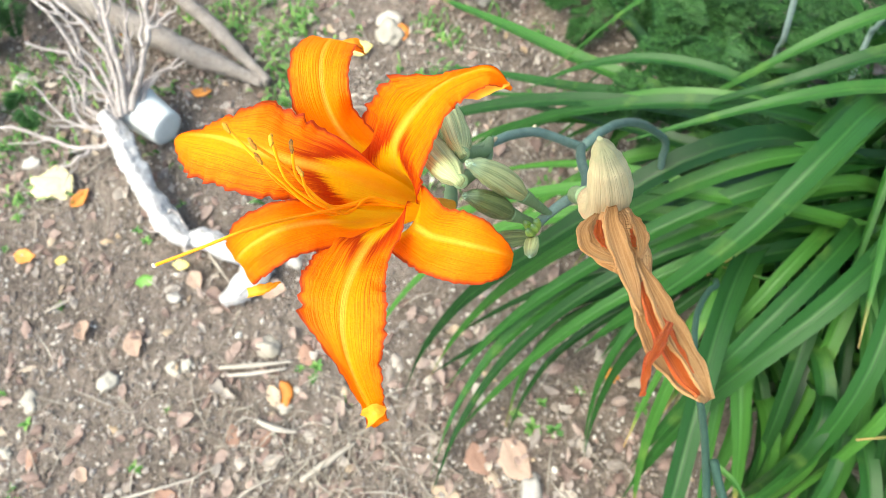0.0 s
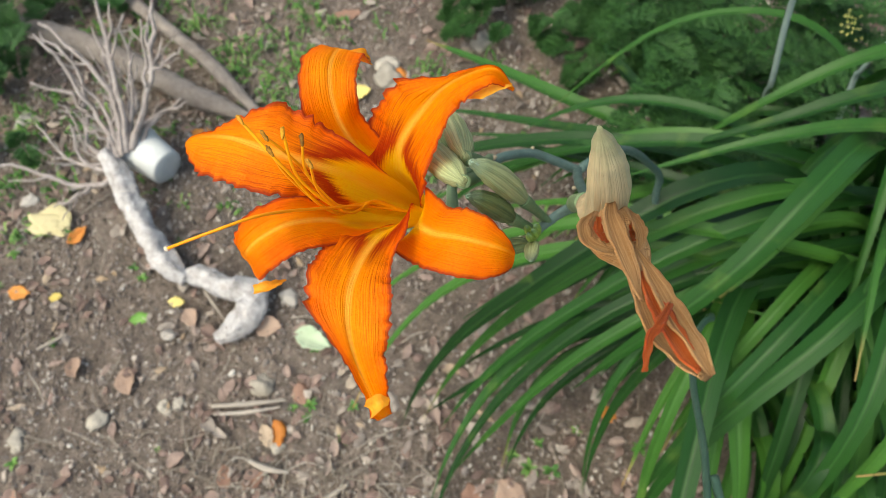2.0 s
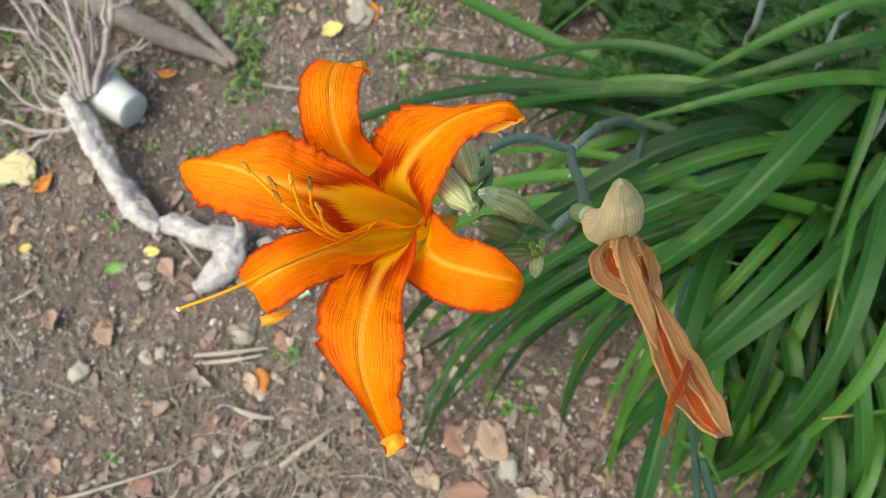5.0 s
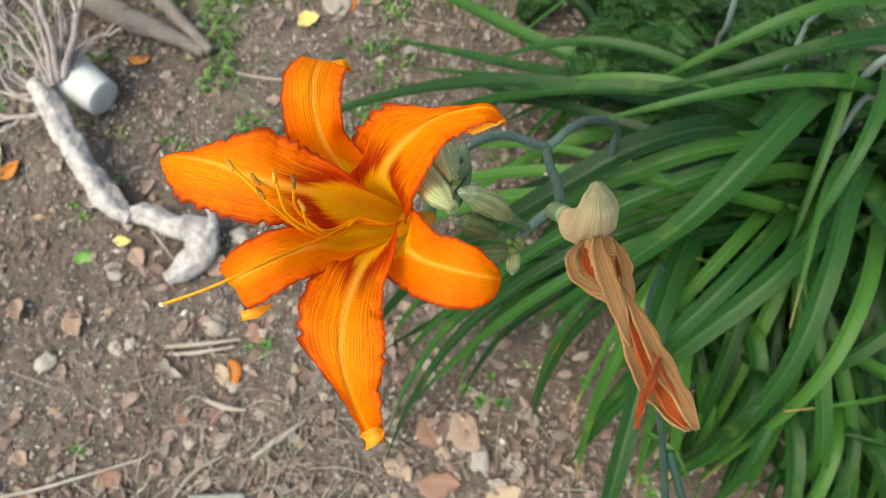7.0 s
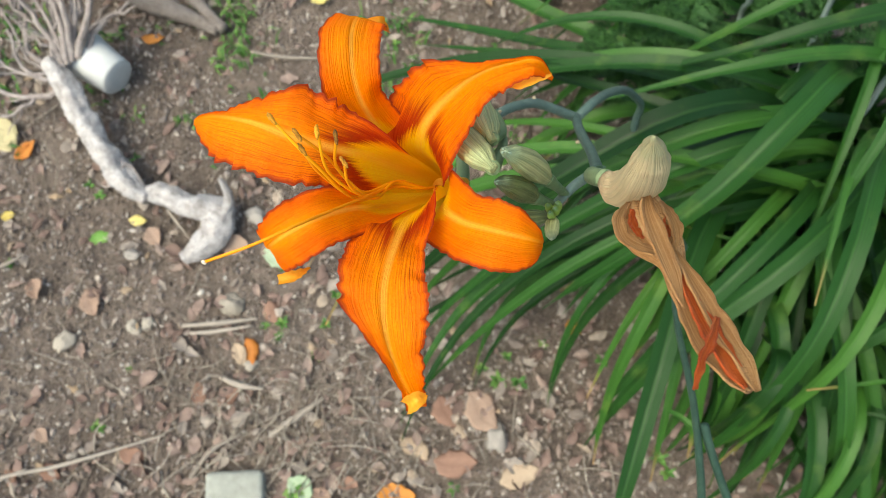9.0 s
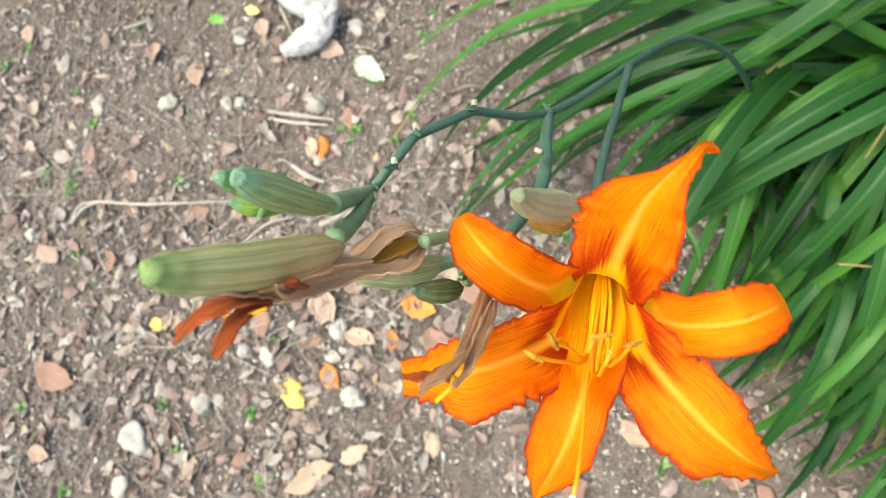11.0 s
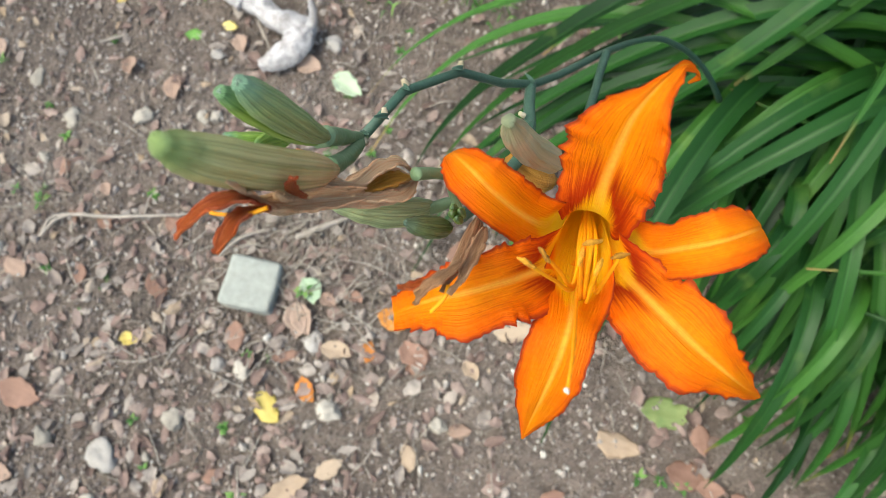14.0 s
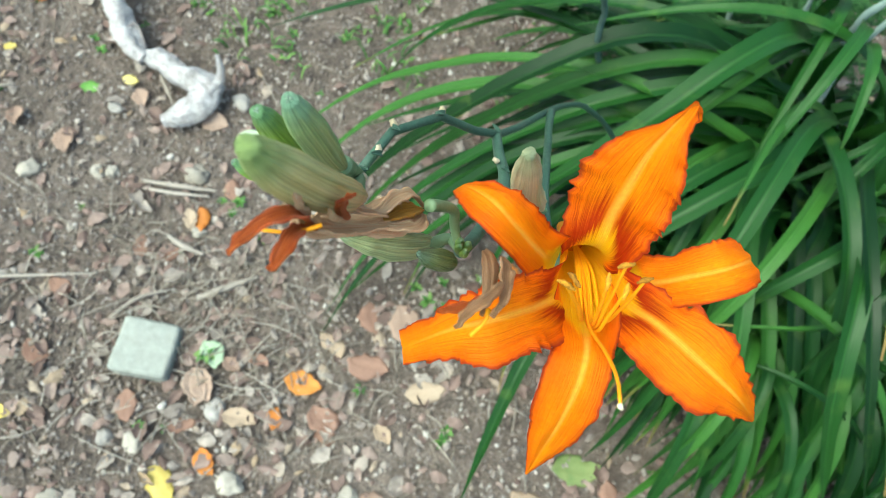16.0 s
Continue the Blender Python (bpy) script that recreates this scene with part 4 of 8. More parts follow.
blade([(0.6665, 0.5115, -0.0050), (0.5305, 0.3743, 0.2160), (0.4716, 0.2194, 0.2910), (0.5114, 0.1040, 0.3000), (0.5298, 0.0505, 0.2600), (0.5618, -0.0011, 0.2000), (0.6175, -0.0461, 0.1200)], 0.0189, 0.50, (0, 0), 69)
blade([(0.3422, 0.2385, -0.0050), (0.4016, 0.1621, 0.2812), (0.4611, 0.0857, 0.3720), (0.5044, 0.0302, 0.3800), (0.5334, -0.0071, 0.3300), (0.5762, -0.0514, 0.2600)], 0.0172, 0.50, (0, 0), 70)
blade([(0.5863, 0.4268, -0.0050), (0.5293, 0.3037, 0.1872), (0.5155, 0.1727, 0.2522), (0.5501, 0.0819, 0.2600), (0.5619, 0.0508, 0.2200), (0.5576, 0.0179, 0.1700), (0.5498, 0.0029, 0.1200)], 0.0103, 0.50, (0, 0), 71)
blade([(0.4984, 0.4977, -0.0050), (0.4839, 0.3591, 0.1440), (0.4582, 0.2061, 0.1940), (0.4307, 0.0951, 0.2000), (0.4197, 0.0506, 0.1500), (0.4140, 0.0038, 0.1000), (0.4031, -0.0482, 0.0600)], 0.0138, 0.50, (0, 0), 72)
blade([(0.4879, 0.3238, -0.0050), (0.4908, 0.2314, 0.1080), (0.4759, 0.1331, 0.1455), (0.4488, 0.0649, 0.1500), (0.4316, 0.0217, 0.1100), (0.4022, 0.0045, 0.0700), (0.3914, -0.0184, 0.0400)], 0.0103, 0.50, (0, 0), 73)
blade([(0.5647, 0.4528, -0.0050), (0.5338, 0.3722, 0.3312), (0.5045, 0.2805, 0.4462), (0.4876, 0.2117, 0.4600), (0.4698, 0.1392, 0.4500), (0.4756, 0.0875, 0.4200), (0.4940, 0.0562, 0.3800)], 0.0206, 0.50, (0, 0), 74)
blade([(0.6560, 0.4784, -0.0050), (0.5901, 0.5169, 0.3168), (0.5165, 0.5329, 0.4268), (0.4625, 0.5206, 0.4400), (0.3932, 0.5048, 0.4300), (0.3449, 0.4919, 0.4100), (0.3089, 0.4887, 0.3700), (0.2720, 0.4934, 0.3200), (0.2432, 0.4984, 0.2700)], 0.0224, 0.50, (0, 0), 75)
blade([(0.6753, 0.3200, -0.0050), (0.5953, 0.4176, 0.3384), (0.5003, 0.4643, 0.4559), (0.4254, 0.4428, 0.4700), (0.3669, 0.4260, 0.4600), (0.3125, 0.4167, 0.4400), (0.2590, 0.4143, 0.4100), (0.2175, 0.4315, 0.3700), (0.1853, 0.4578, 0.3200)], 0.0241, 0.50, (0, 0), 76)
blade([(0.6043, 0.4765, -0.0050), (0.5525, 0.4374, 0.3024), (0.4932, 0.4187, 0.4074), (0.4481, 0.4273, 0.4200), (0.4028, 0.4359, 0.4000), (0.3649, 0.4509, 0.3700), (0.3269, 0.4763, 0.3300)], 0.0189, 0.50, (0, 0), 77)
blade([(0.5103, 0.4550, -0.0050), (0.4250, 0.4505, 0.2376), (0.3391, 0.4687, 0.3201), (0.2842, 0.5029, 0.3300), (0.2399, 0.5305, 0.3300), (0.1881, 0.5538, 0.3200), (0.1349, 0.5654, 0.2900), (0.0937, 0.5831, 0.2500), (0.0481, 0.5944, 0.2000), (0.0191, 0.5996, 0.1600)], 0.0181, 0.50, (0, 0), 78)
blade([(0.4824, 0.3232, -0.0050), (0.4279, 0.3816, 0.2592), (0.3584, 0.4305, 0.3492), (0.2996, 0.4519, 0.3600), (0.2472, 0.4710, 0.3500), (0.1866, 0.4887, 0.3300), (0.1320, 0.5080, 0.2800), (0.0611, 0.5177, 0.2200), (-0.0035, 0.5289, 0.1500), (-0.0765, 0.5344, 0.1000)], 0.0198, 0.50, (0, 0), 79)
blade([(0.5470, 0.4963, -0.0050), (0.4985, 0.5863, 0.2592), (0.4277, 0.6436, 0.3492), (0.3607, 0.6471, 0.3600), (0.3048, 0.6500, 0.3600), (0.2532, 0.6727, 0.3500), (0.2096, 0.6736, 0.3100), (0.1697, 0.6587, 0.2600), (0.1278, 0.6629, 0.2000), (0.0798, 0.6617, 0.1400)], 0.0155, 0.50, (0, 0), 80)
blade([(0.6429, 0.4291, -0.0050), (0.4949, 0.4915, 0.1152), (0.3290, 0.5604, 0.1552), (0.2065, 0.6103, 0.1600), (0.1550, 0.6312, 0.1700), (0.1056, 0.6679, 0.1600), (0.0457, 0.7408, 0.1300), (-0.0220, 0.8153, 0.0900), (-0.1342, 0.9294, 0.0300)], 0.0284, 0.50, (0, 0), 81)
blade([(0.6792, 0.3333, -0.0050), (0.5435, 0.3915, 0.2016), (0.3904, 0.4531, 0.2716), (0.2763, 0.4952, 0.2800), (0.1964, 0.5247, 0.2600), (0.1113, 0.5600, 0.2200), (0.0414, 0.6240, 0.1700), (-0.0504, 0.6944, 0.1100), (-0.1258, 0.7490, 0.0500)], 0.0215, 0.50, (0, 0), 82)
blade([(0.6214, 0.5106, -0.0050), (0.4963, 0.4819, 0.1800), (0.3605, 0.4804, 0.2425), (0.2639, 0.5068, 0.2500), (0.1715, 0.5320, 0.2300), (0.0657, 0.5844, 0.1800), (-0.0214, 0.6366, 0.1200), (-0.0815, 0.6773, 0.0700)], 0.0155, 0.50, (0, 0), 83)
blade([(0.5244, 0.4026, -0.0050), (0.4022, 0.4617, 0.1008), (0.3007, 0.5538, 0.1358), (0.2572, 0.6450, 0.1400), (0.2338, 0.6940, 0.1500), (0.1985, 0.7712, 0.1300), (0.1753, 0.8959, 0.0800)], 0.0258, 0.50, (0, 0), 84)
blade([(0.4801, 0.3494, -0.0050), (0.3460, 0.4300, 0.0864), (0.2597, 0.5438, 0.1164), (0.2528, 0.6487, 0.1200), (0.2479, 0.7248, 0.1400), (0.2548, 0.8186, 0.1300), (0.2664, 0.9267, 0.1000)], 0.0120, 0.50, (0, 0), 85)
blade([(0.1447, 0.5021, -0.0050), (0.1804, 0.5628, 0.1036), (0.2160, 0.6235, 0.1320), (0.2420, 0.6677, 0.1400), (0.2835, 0.7384, 0.1500), (0.3422, 0.8021, 0.1300)], 0.0155, 0.50, (0, 0), 86)
blade([(0.6278, 0.3773, -0.0050), (0.4990, 0.4488, 0.2880), (0.3897, 0.4536, 0.3880), (0.3402, 0.3900, 0.4000), (0.3116, 0.3533, 0.3800), (0.2841, 0.3380, 0.3300), (0.2480, 0.3226, 0.2700)], 0.0189, 0.50, (0, 0), 87)
blade([(0.6798, 0.3706, -0.0050), (0.5668, 0.4216, 0.3168), (0.4538, 0.4264, 0.4268), (0.3825, 0.3833, 0.4400), (0.3499, 0.3636, 0.4300), (0.3316, 0.3484, 0.4000), (0.3106, 0.3207, 0.3500)], 0.0155, 0.50, (0, 0), 88)
blade([(0.6373, 0.5195, -0.0050), (0.4825, 0.5187, 0.2592), (0.3823, 0.4677, 0.3492), (0.3736, 0.3853, 0.3600), (0.3690, 0.3420, 0.3200), (0.3614, 0.3113, 0.2600)], 0.0224, 0.50, (0, 0), 89)
blade([(0.4157, 0.5970, -0.0050), (0.4091, 0.5048, 0.2516), (0.4025, 0.4127, 0.3320), (0.3977, 0.3456, 0.3400), (0.3950, 0.3083, 0.3000), (0.3882, 0.2754, 0.2400)], 0.0206, 0.50, (0, 0), 90)

# the inner and shaded blades of the same fans
rng = random.Random(5)
deep_leaves = []
for k in range(260):
    foot = (rng.uniform(0.38, 0.95), rng.uniform(0.12, 0.50))
    a = radians(rng.uniform(250, 298) if foot[1] < 0.42 else rng.uniform(165, 240))
    reach, rise = rng.uniform(0.18, 0.40), rng.uniform(0.12, 0.30)
    c, s = math.cos(a), math.sin(a)
    bend = rng.uniform(-0.06, 0.06)
    ctrl = [(foot[0] + c * r * reach - s * bend * r, foot[1] + s * r * reach + c * bend * r, max(0.012, rise * h)) for r, h in ((0, -0.02), (0.08, 0.45), (0.28, 0.9), (0.55, 1.0), (0.8, 0.72), (1.03, 0.15))]
    blade(ctrl, rng.uniform(0.012, 0.021), 0.35, (rng.uniform(-12, 12), rng.uniform(-15, 15)), 500 + k, deep_leaves if foot[0] > 0.52 else None)
for k in range(120):
    foot = (rng.uniform(0.28, 0.85), rng.uniform(0.14, 0.48))
    a = radians(rng.gauss(268, 11))
    low = 0.02 if foot[0] < 0.42 else -0.12
    reach, rise = max(0.08, min(rng.uniform(0.16, 0.36), foot[1] - low)), rng.uniform(0.16, 0.36)
    c, s = math.cos(a), math.sin(a)
    bend = rng.uniform(-0.05, 0.05)
    ctrl = [(foot[0] + c * r * reach - s * bend * r, foot[1] + s * r * reach + c * bend * r, max(0.012, rise * h)) for r, h in ((0, -0.02), (0.07, 0.45), (0.25, 0.9), (0.5, 1.0), (0.78, 0.75), (1.03, 0.2))]
    blade(ctrl, rng.uniform(0.014, 0.023), 0.5, (rng.uniform(-12, 12), rng.uniform(-15, 15)), 900 + k)
for k in range(80):
    foot = (rng.uniform(0.34, 0.80), rng.uniform(0.40, 0.62))
    a = radians(rng.uniform(165, 225))
    reach, rise = rng.uniform(0.18, 0.40), rng.uniform(0.10, 0.26)
    c, s = math.cos(a), math.sin(a)
    bend = rng.uniform(-0.06, 0.06)
    ctrl = [(foot[0] + c * r * reach - s * bend * r, foot[1] + s * r * reach + c * bend * r, max(0.012, rise * h)) for r, h in ((0, -0.02), (0.08, 0.45), (0.28, 0.9), (0.55, 1.0), (0.8, 0.72), (1.03, 0.15))]
    blade(ctrl, rng.uniform(0.012, 0.020), 0.35, (rng.uniform(-12, 12), rng.uniform(-15, 15)), 1100 + k, deep_leaves)
inner = tagged(part("inner_leaves", joined(deep_leaves), INNER, clump), kind="stuff")
inner.matrix_parent_inverse = BACK


# ---- the two flowering stalks ----
def petal(flower, hollow, name, ctrl, widths, axis, material, cup=0.1, ruffle=0.0016, seed=0):
    """One petal or sepal: it rises in the flower's tube, wrapped round the tube's axis, then spreads and arches out.
    hollow: the tube's foot and mouth; ctrl: the midrib from the mouth to the tip; widths: reach to either side of it."""
    deep, mouth = (np.array(p, float) for p in hollow)
    ax = (mouth - deep) / np.linalg.norm(mouth - deep)
    lip = np.array(ctrl[0], float)
    foot = deep + ax * ((lip - deep) @ ax)
    rad = np.linalg.norm(lip - foot)
    out = (lip - foot) / rad
    w0 = max(widths[0]) * (1.25 if name == "sepal" else 1.1)
    full = [deep + out * 0.0026, deep + (foot - deep) * 0.5 + out * rad * 0.66] + [np.array(c, float) for c in ctrl]
    wide = np.array([(0.0036, 0.0036), (w0 * 0.72, w0 * 0.72), (w0, w0), *widths[1:]])
    nu, nv = 120, 31
    behind = 0.0020 if name == "sepal" else 0.0
    line = spline(full, nu)
    tan = tangents(line)
    run = np.r_[0, np.cumsum(np.linalg.norm(np.diff(line, axis=0), axis=1))]
    near = [int(np.argmin(np.linalg.norm(line - c, axis=1))) for c in full]
    both = []
    for v in wide.T:
        w = np.interp(np.arange(nu), near, v)
        for _ in range(2):
            w = np.convolve(np.r_[w[0], w, w[-1]], (0.25, 0.5, 0.25), "valid")
        both.append(w)
    hint = np.cross(line[-1] - line[0], np.array(axis, float))
    ms = near[2] / (nu - 1)
    shift = Vector((seed * 3.1, 0, 0))
    verts, uv = [], []
    for i in range(nu):
        s = i / (nu - 1)
        side = hint - tan[i] * (hint @ tan[i])
        side /= np.linalg.norm(side)
        hint = side
        nor = np.cross(side, tan[i])
        c = deep + ax * ((line[i] - deep) @ ax)
        r = max(1e-4, np.linalg.norm(line[i] - c))
        rh = (line[i] - c) / r
        turn = np.cross(rh, ax)
        turn /= np.linalg.norm(turn)
        if turn @ side < 0:
            turn = -turn
        k = min(1.0, max(0.0, (i - near[2] * 0.8) / max(1, near[3] - near[2] * 0.8)))
        k = k * k * (3 - 2 * k)
        tip = min(1.0, (run[-1] - run[i]) / 0.012)
        grow = k * (0.25 + 0.75 * tip)
        for j in range(nv):
            u = 2 * j / (nv - 1) - 1
            e, w = abs(u), both[1][i] if u > 0 else both[0][i]
            q = Vector((run[i] * 190, 7.0 * (u > 0) + u * 0.8, 0)) + shift
            frill, crimp = noise.noise(q), noise.noise(q * 2.7 + Vector((0, 0, 5)))
            edge = ruffle * e**3 * grow * min(1.0, w / 0.007)
            hgt = cup * u * u * w - 0.05 * math.exp(-((u / 0.12) ** 2)) * w + edge * (1.9 * frill + 0.9 * crimp)
            hgt -= behind * max(0.0, 1 - (s - ms) / 0.25)
            hgt += 0.0016 * k * tip * noise.noise(Vector((run[i] * 55, u * 1.6, 2.0)) + shift)
            d = u * (w + edge * 0.95 * crimp + edge * 0.45 * frill)
            a = max(-1.5, min(1.5, d / r))
            wrapped = c + (r + behind * min(1.0, 3 * s)) * (rh * math.cos(a) + turn * math.sin(a))
            verts.append(wrapped * (1 - k) + (line[i] + side * d + nor * hgt) * k)
            uv.append(((u + 1) / 2, 0.38 * s / ms if s < ms else 0.38 + 0.62 * (s - ms) / (1 - ms)))
    return part(name, (verts, strip_faces(nu, nv), uv), material, flower)


def stamen(flower, ctrl, way, seed=0):
    """A filament with its anther across the end."""
    fil = part("filament", tube(ctrl, (0.00062, 0.00055, 0.00042), 36, 8), FILAMENT, flower)
    end, w = Vector(ctrl[-1]), Vector(way).normalized() * 0.0021
    part("anther", tube([end - w, end - w * 0.3 + Vector((0, 0, 0.0006)), end + w * 0.5, end + w], (0.0003, 0.0006, 0.0006, 0.0003), 14, 10, wobble=0.25, seed=seed), ANTHER, flower, "dark anther dusted with yellow pollen")
    return fil


def pistil(flower, ctrl):
    part("style", tube(ctrl, (0.0005, 0.00045, 0.0004), 36, 8), FILAMENT, flower)
    e = Vector(ctrl[-1])
    part("stigma", blob(e, 0.0007, 3, 0.9), STIGMA, flower, "tiny whitish stigma")


def bud(stalk, ctrl, radius, material, label, seed=0, fat=(0.22, 0.64, 0.9, 1.0, 1.0, 0.92, 0.74, 0.32), name="bud", ridges=((3, 0.07), (9, 0.035), (17, 0.02), (29, 0.010))):
    """A closed bud: ribbed body, three lobes crumpled together at the tip."""
    ob = part(name, tube(ctrl, [radius * k for k in fat], 44, 64, ridges=ridges, seed=seed, wobble=0.04), material, stalk, label)
    if radius > 0.0042:
        return ob
    a, b = Vector(ctrl[-2]), Vector(ctrl[-1])
    d = (b - a).normalized()
    u = d.orthogonal().normalized()
    lobes = []
    for k in range(3):
        w = 2.1 * k + seed
        out = (u * math.cos(w) + d.cross(u) * math.sin(w)) * radius
        lobes.append(tube([b - d * radius * 0.75 + out * 0.36, b - d * radius * 0.15 + out * 0.2, b + d * radius * 0.12 + out * 0.1], (radius * 0.12, radius * 0.17, radius * 0.08), 8, 10, wobble=0.2, seed=seed + k))
    part("bud_tip", joined(lobes), TIP, ob)
    return ob


def stem(stalk, ctrl, radii, material, name="stem", label=""):
    return part(name, tube(ctrl, radii, 40, 12, wobble=0.05), material, stalk, label)


def scar(stalk, at, way, size=0.0010):
    a, w = Vector(at), Vector(way).normalized()
    part("scar", tube([a, a + w * size * 1.6, a + w * size * 2.4], (size * 0.9, size, size * 0.75), 6, 10, wobble=0.15), SCAR, stalk, "dry pale scar of a dropped flower")


stalk_a = new("daylily_flower_stalk")
tagged(stalk_a, "bluish stalk with an orange flower, buds and a withered bloom", "flower stalk", group="flower stalks of the daylily")
stalk_b = new("daylily_flower_stalk")
tagged(stalk_b, "branching stalk with an orange flower, buds and withered blooms", "flower stalk", group="flower stalks of the daylily")

TUBE_A = ((-0.0285, 0.1075, 0.8080), (-0.0422, 0.0969, 0.8407))
TUBE_B = ((0.0955, -0.0870, 0.8040), (0.0961, -0.1146, 0.8360))
flower_a = part("flower", tube([(-0.0215, 0.1165, 0.7900), (-0.0258, 0.1110, 0.8020), (-0.0300, 0.1065, 0.8110)], (0.0030, 0.0036, 0.0042), 12, 24, ridges=((3, 0.08),)), CURL, stalk_a, "open orange flower with a red eye zone and yellow throat")
petal(flower_a, TUBE_A, "petal", [(-0.0521, 0.1019, 0.8480), (-0.0625, 0.0999, 0.8590), (-0.0729, 0.1008, 0.8650), (-0.0846, 0.1058, 0.8650), (-0.0956, 0.1105, 0.8600), (-0.1028, 0.1126, 0.8560), (-0.1068, 0.1130, 0.8520)], ((0.0107, 0.0085), (0.0118, 0.0131), (0.0137, 0.0160), (0.0148, 0.0063), (0.0129, 0.0017), (0.0073, 0.0007), (0.0007, 0.0005)), (0.2173, -0.4137, 0.8664), PETAL, seed=0, cup=0.06)
petal(flower_a, TUBE_A, "sepal", [(-0.0469, 0.1121, 0.8380), (-0.0525, 0.1161, 0.8530), (-0.0544, 0.1201, 0.8620), (-0.0550, 0.1268, 0.8670), (-0.0553, 0.1356, 0.8660), (-0.0547, 0.1442, 0.8610), (-0.0540, 0.1494, 0.8500)], ((0.0079, 0.0068), (0.0099, 0.0075), (0.0103, 0.0079), (0.0100, 0.0084), (0.0095, 0.0091), (0.0068, 0.0089), (0.0015, 0.0087)), (0.0875, -0.5002, 0.8502), SEPAL, seed=1, cup=-0.1, ruffle=0.0007)
petal(flower_a, TUBE_A, "petal", [(-0.0361, 0.1091, 0.8380), (-0.0334, 0.1116, 0.8510), (-0.0266, 0.1134, 0.8640), (-0.0173, 0.1135, 0.8760), (-0.0089, 0.1115, 0.8840), (-0.0022, 0.1115, 0.8850), (0.0030, 0.1113, 0.8760)], ((0.0109, 0.0150), (0.0154, 0.0158), (0.0125, 0.0132), (0.0029, 0.0080), (0.0011, 0.0055), (0.0009, 0.0046), (0.0005, 0.0005)), (-0.0777, -0.4766, 0.8716), PETAL, seed=2, cup=0.05)
petal(flower_a, TUBE_A, "sepal", [(-0.0306, 0.0894, 0.8380), (-0.0231, 0.0800, 0.8480), (-0.0141, 0.0749, 0.8540), (-0.0053, 0.0729, 0.8530), (0.0004, 0.0730, 0.8480), (0.0029, 0.0748, 0.8400)], ((0.0077, 0.0095), (0.0095, 0.0114), (0.0097, 0.0120), (0.0077, 0.0111), (0.0041, 0.0079), (0.0014, 0.0039)), (-0.0910, -0.2899, 0.9491), SEPAL, seed=3, cup=-0.12, ruffle=0.0007)
petal(flower_a, TUBE_A, "petal", [(-0.0392, 0.0855, 0.8390), (-0.0422, 0.0731, 0.8500), (-0.0446, 0.0609, 0.8560), (-0.0452, 0.0526, 0.8570), (-0.0448, 0.0449, 0.8560), (-0.0430, 0.0375, 0.8520), (-0.0394, 0.0300, 0.8460), (-0.0361, 0.0249, 0.8410), (-0.0347, 0.0267, 0.8340)], ((0.0080, 0.0113), (0.0088, 0.0142), (0.0113, 0.0137), (0.0128, 0.0124), (0.0126, 0.0057), (0.0095, 0.0017), (0.0058, 0.0018), (0.0026, 0.0033), (0.0007, 0.0010)), (0.0513, -0.1591, 0.9752), PETAL, seed=4, cup=0.05)
petal(flower_a, TUBE_A, "sepal", [(-0.0486, 0.0890, 0.8410), (-0.0560, 0.0823, 0.8540), (-0.0642, 0.0761, 0.8620), (-0.0722, 0.0722, 0.8610), (-0.0786, 0.0713, 0.8540), (-0.0820, 0.0721, 0.8460), (-0.0807, 0.0740, 0.8380)], ((0.0072, 0.0061), (0.0087, 0.0071), (0.0090, 0.0083), (0.0099, 0.0080), (0.0096, 0.0069), (0.0082, 0.0045), (0.0050, 0.0014)), (0.1743, -0.2811, 0.9290), SEPAL, seed=5, cup=-0.1, ruffle=0.0007)
part("folded_tip", sheet([(-0.0116, 0.1114, 0.8740), (-0.0059, 0.1098, 0.8780), (-0.0011, 0.1101, 0.8800), (0.0024, 0.1114, 0.8780)], (0.0008, 0.0024, 0.0016, 0.0003), (0, -0.5, 1), 18, 9, cup=0.3, ruffle=0.0003, waves=3, seed=5), CURL, flower_a, "folded yellow back of a petal tip")
part("folded_tip", sheet([(-0.0791, 0.0633, 0.8420), (-0.0747, 0.0643, 0.8420), (-0.0703, 0.0681, 0.8390)], (0.0015, 0.0019, 0.0003), (0, 0, 1), 14, 9, cup=0.8, ruffle=0.0005, waves=3, seed=11), CURL, flower_a, "folded yellow back of a petal tip")
part("folded_tip", sheet([(-0.0516, 0.1443, 0.8570), (-0.0477, 0.1454, 0.8560), (-0.0459, 0.1459, 0.8500)], (0.0013, 0.0016, 0.0003), (0, 0, 1), 14, 9, cup=0.8, ruffle=0.0005, waves=3, seed=9), CURL, flower_a, "folded yellow back of a petal tip")
part("folded_tip", sheet([(-0.0389, 0.0252, 0.8440), (-0.0361, 0.0263, 0.8480), (-0.0336, 0.0282, 0.8460)], (0.0020, 0.0026, 0.0003), (0, 0, 1), 14, 9, cup=0.8, ruffle=0.0005, waves=3, seed=16), CURL, flower_a, "folded yellow back of a petal tip")
stamen(flower_a, [(-0.0300, 0.1065, 0.8120), (-0.0355, 0.1010, 0.8240), (-0.0456, 0.0977, 0.8360), (-0.0549, 0.0871, 0.8500), (-0.0616, 0.0854, 0.8780), (-0.0700, 0.0915, 0.8920)], (0.35, -0.5, 0.1), 0)
stamen(flower_a, [(-0.0300, 0.1065, 0.8120), (-0.0355, 0.1010, 0.8240), (-0.0455, 0.0974, 0.8360), (-0.0530, 0.0882, 0.8520), (-0.0591, 0.0886, 0.8760), (-0.0644, 0.0891, 0.8880)], (0.5, -0.7, 0), 1)
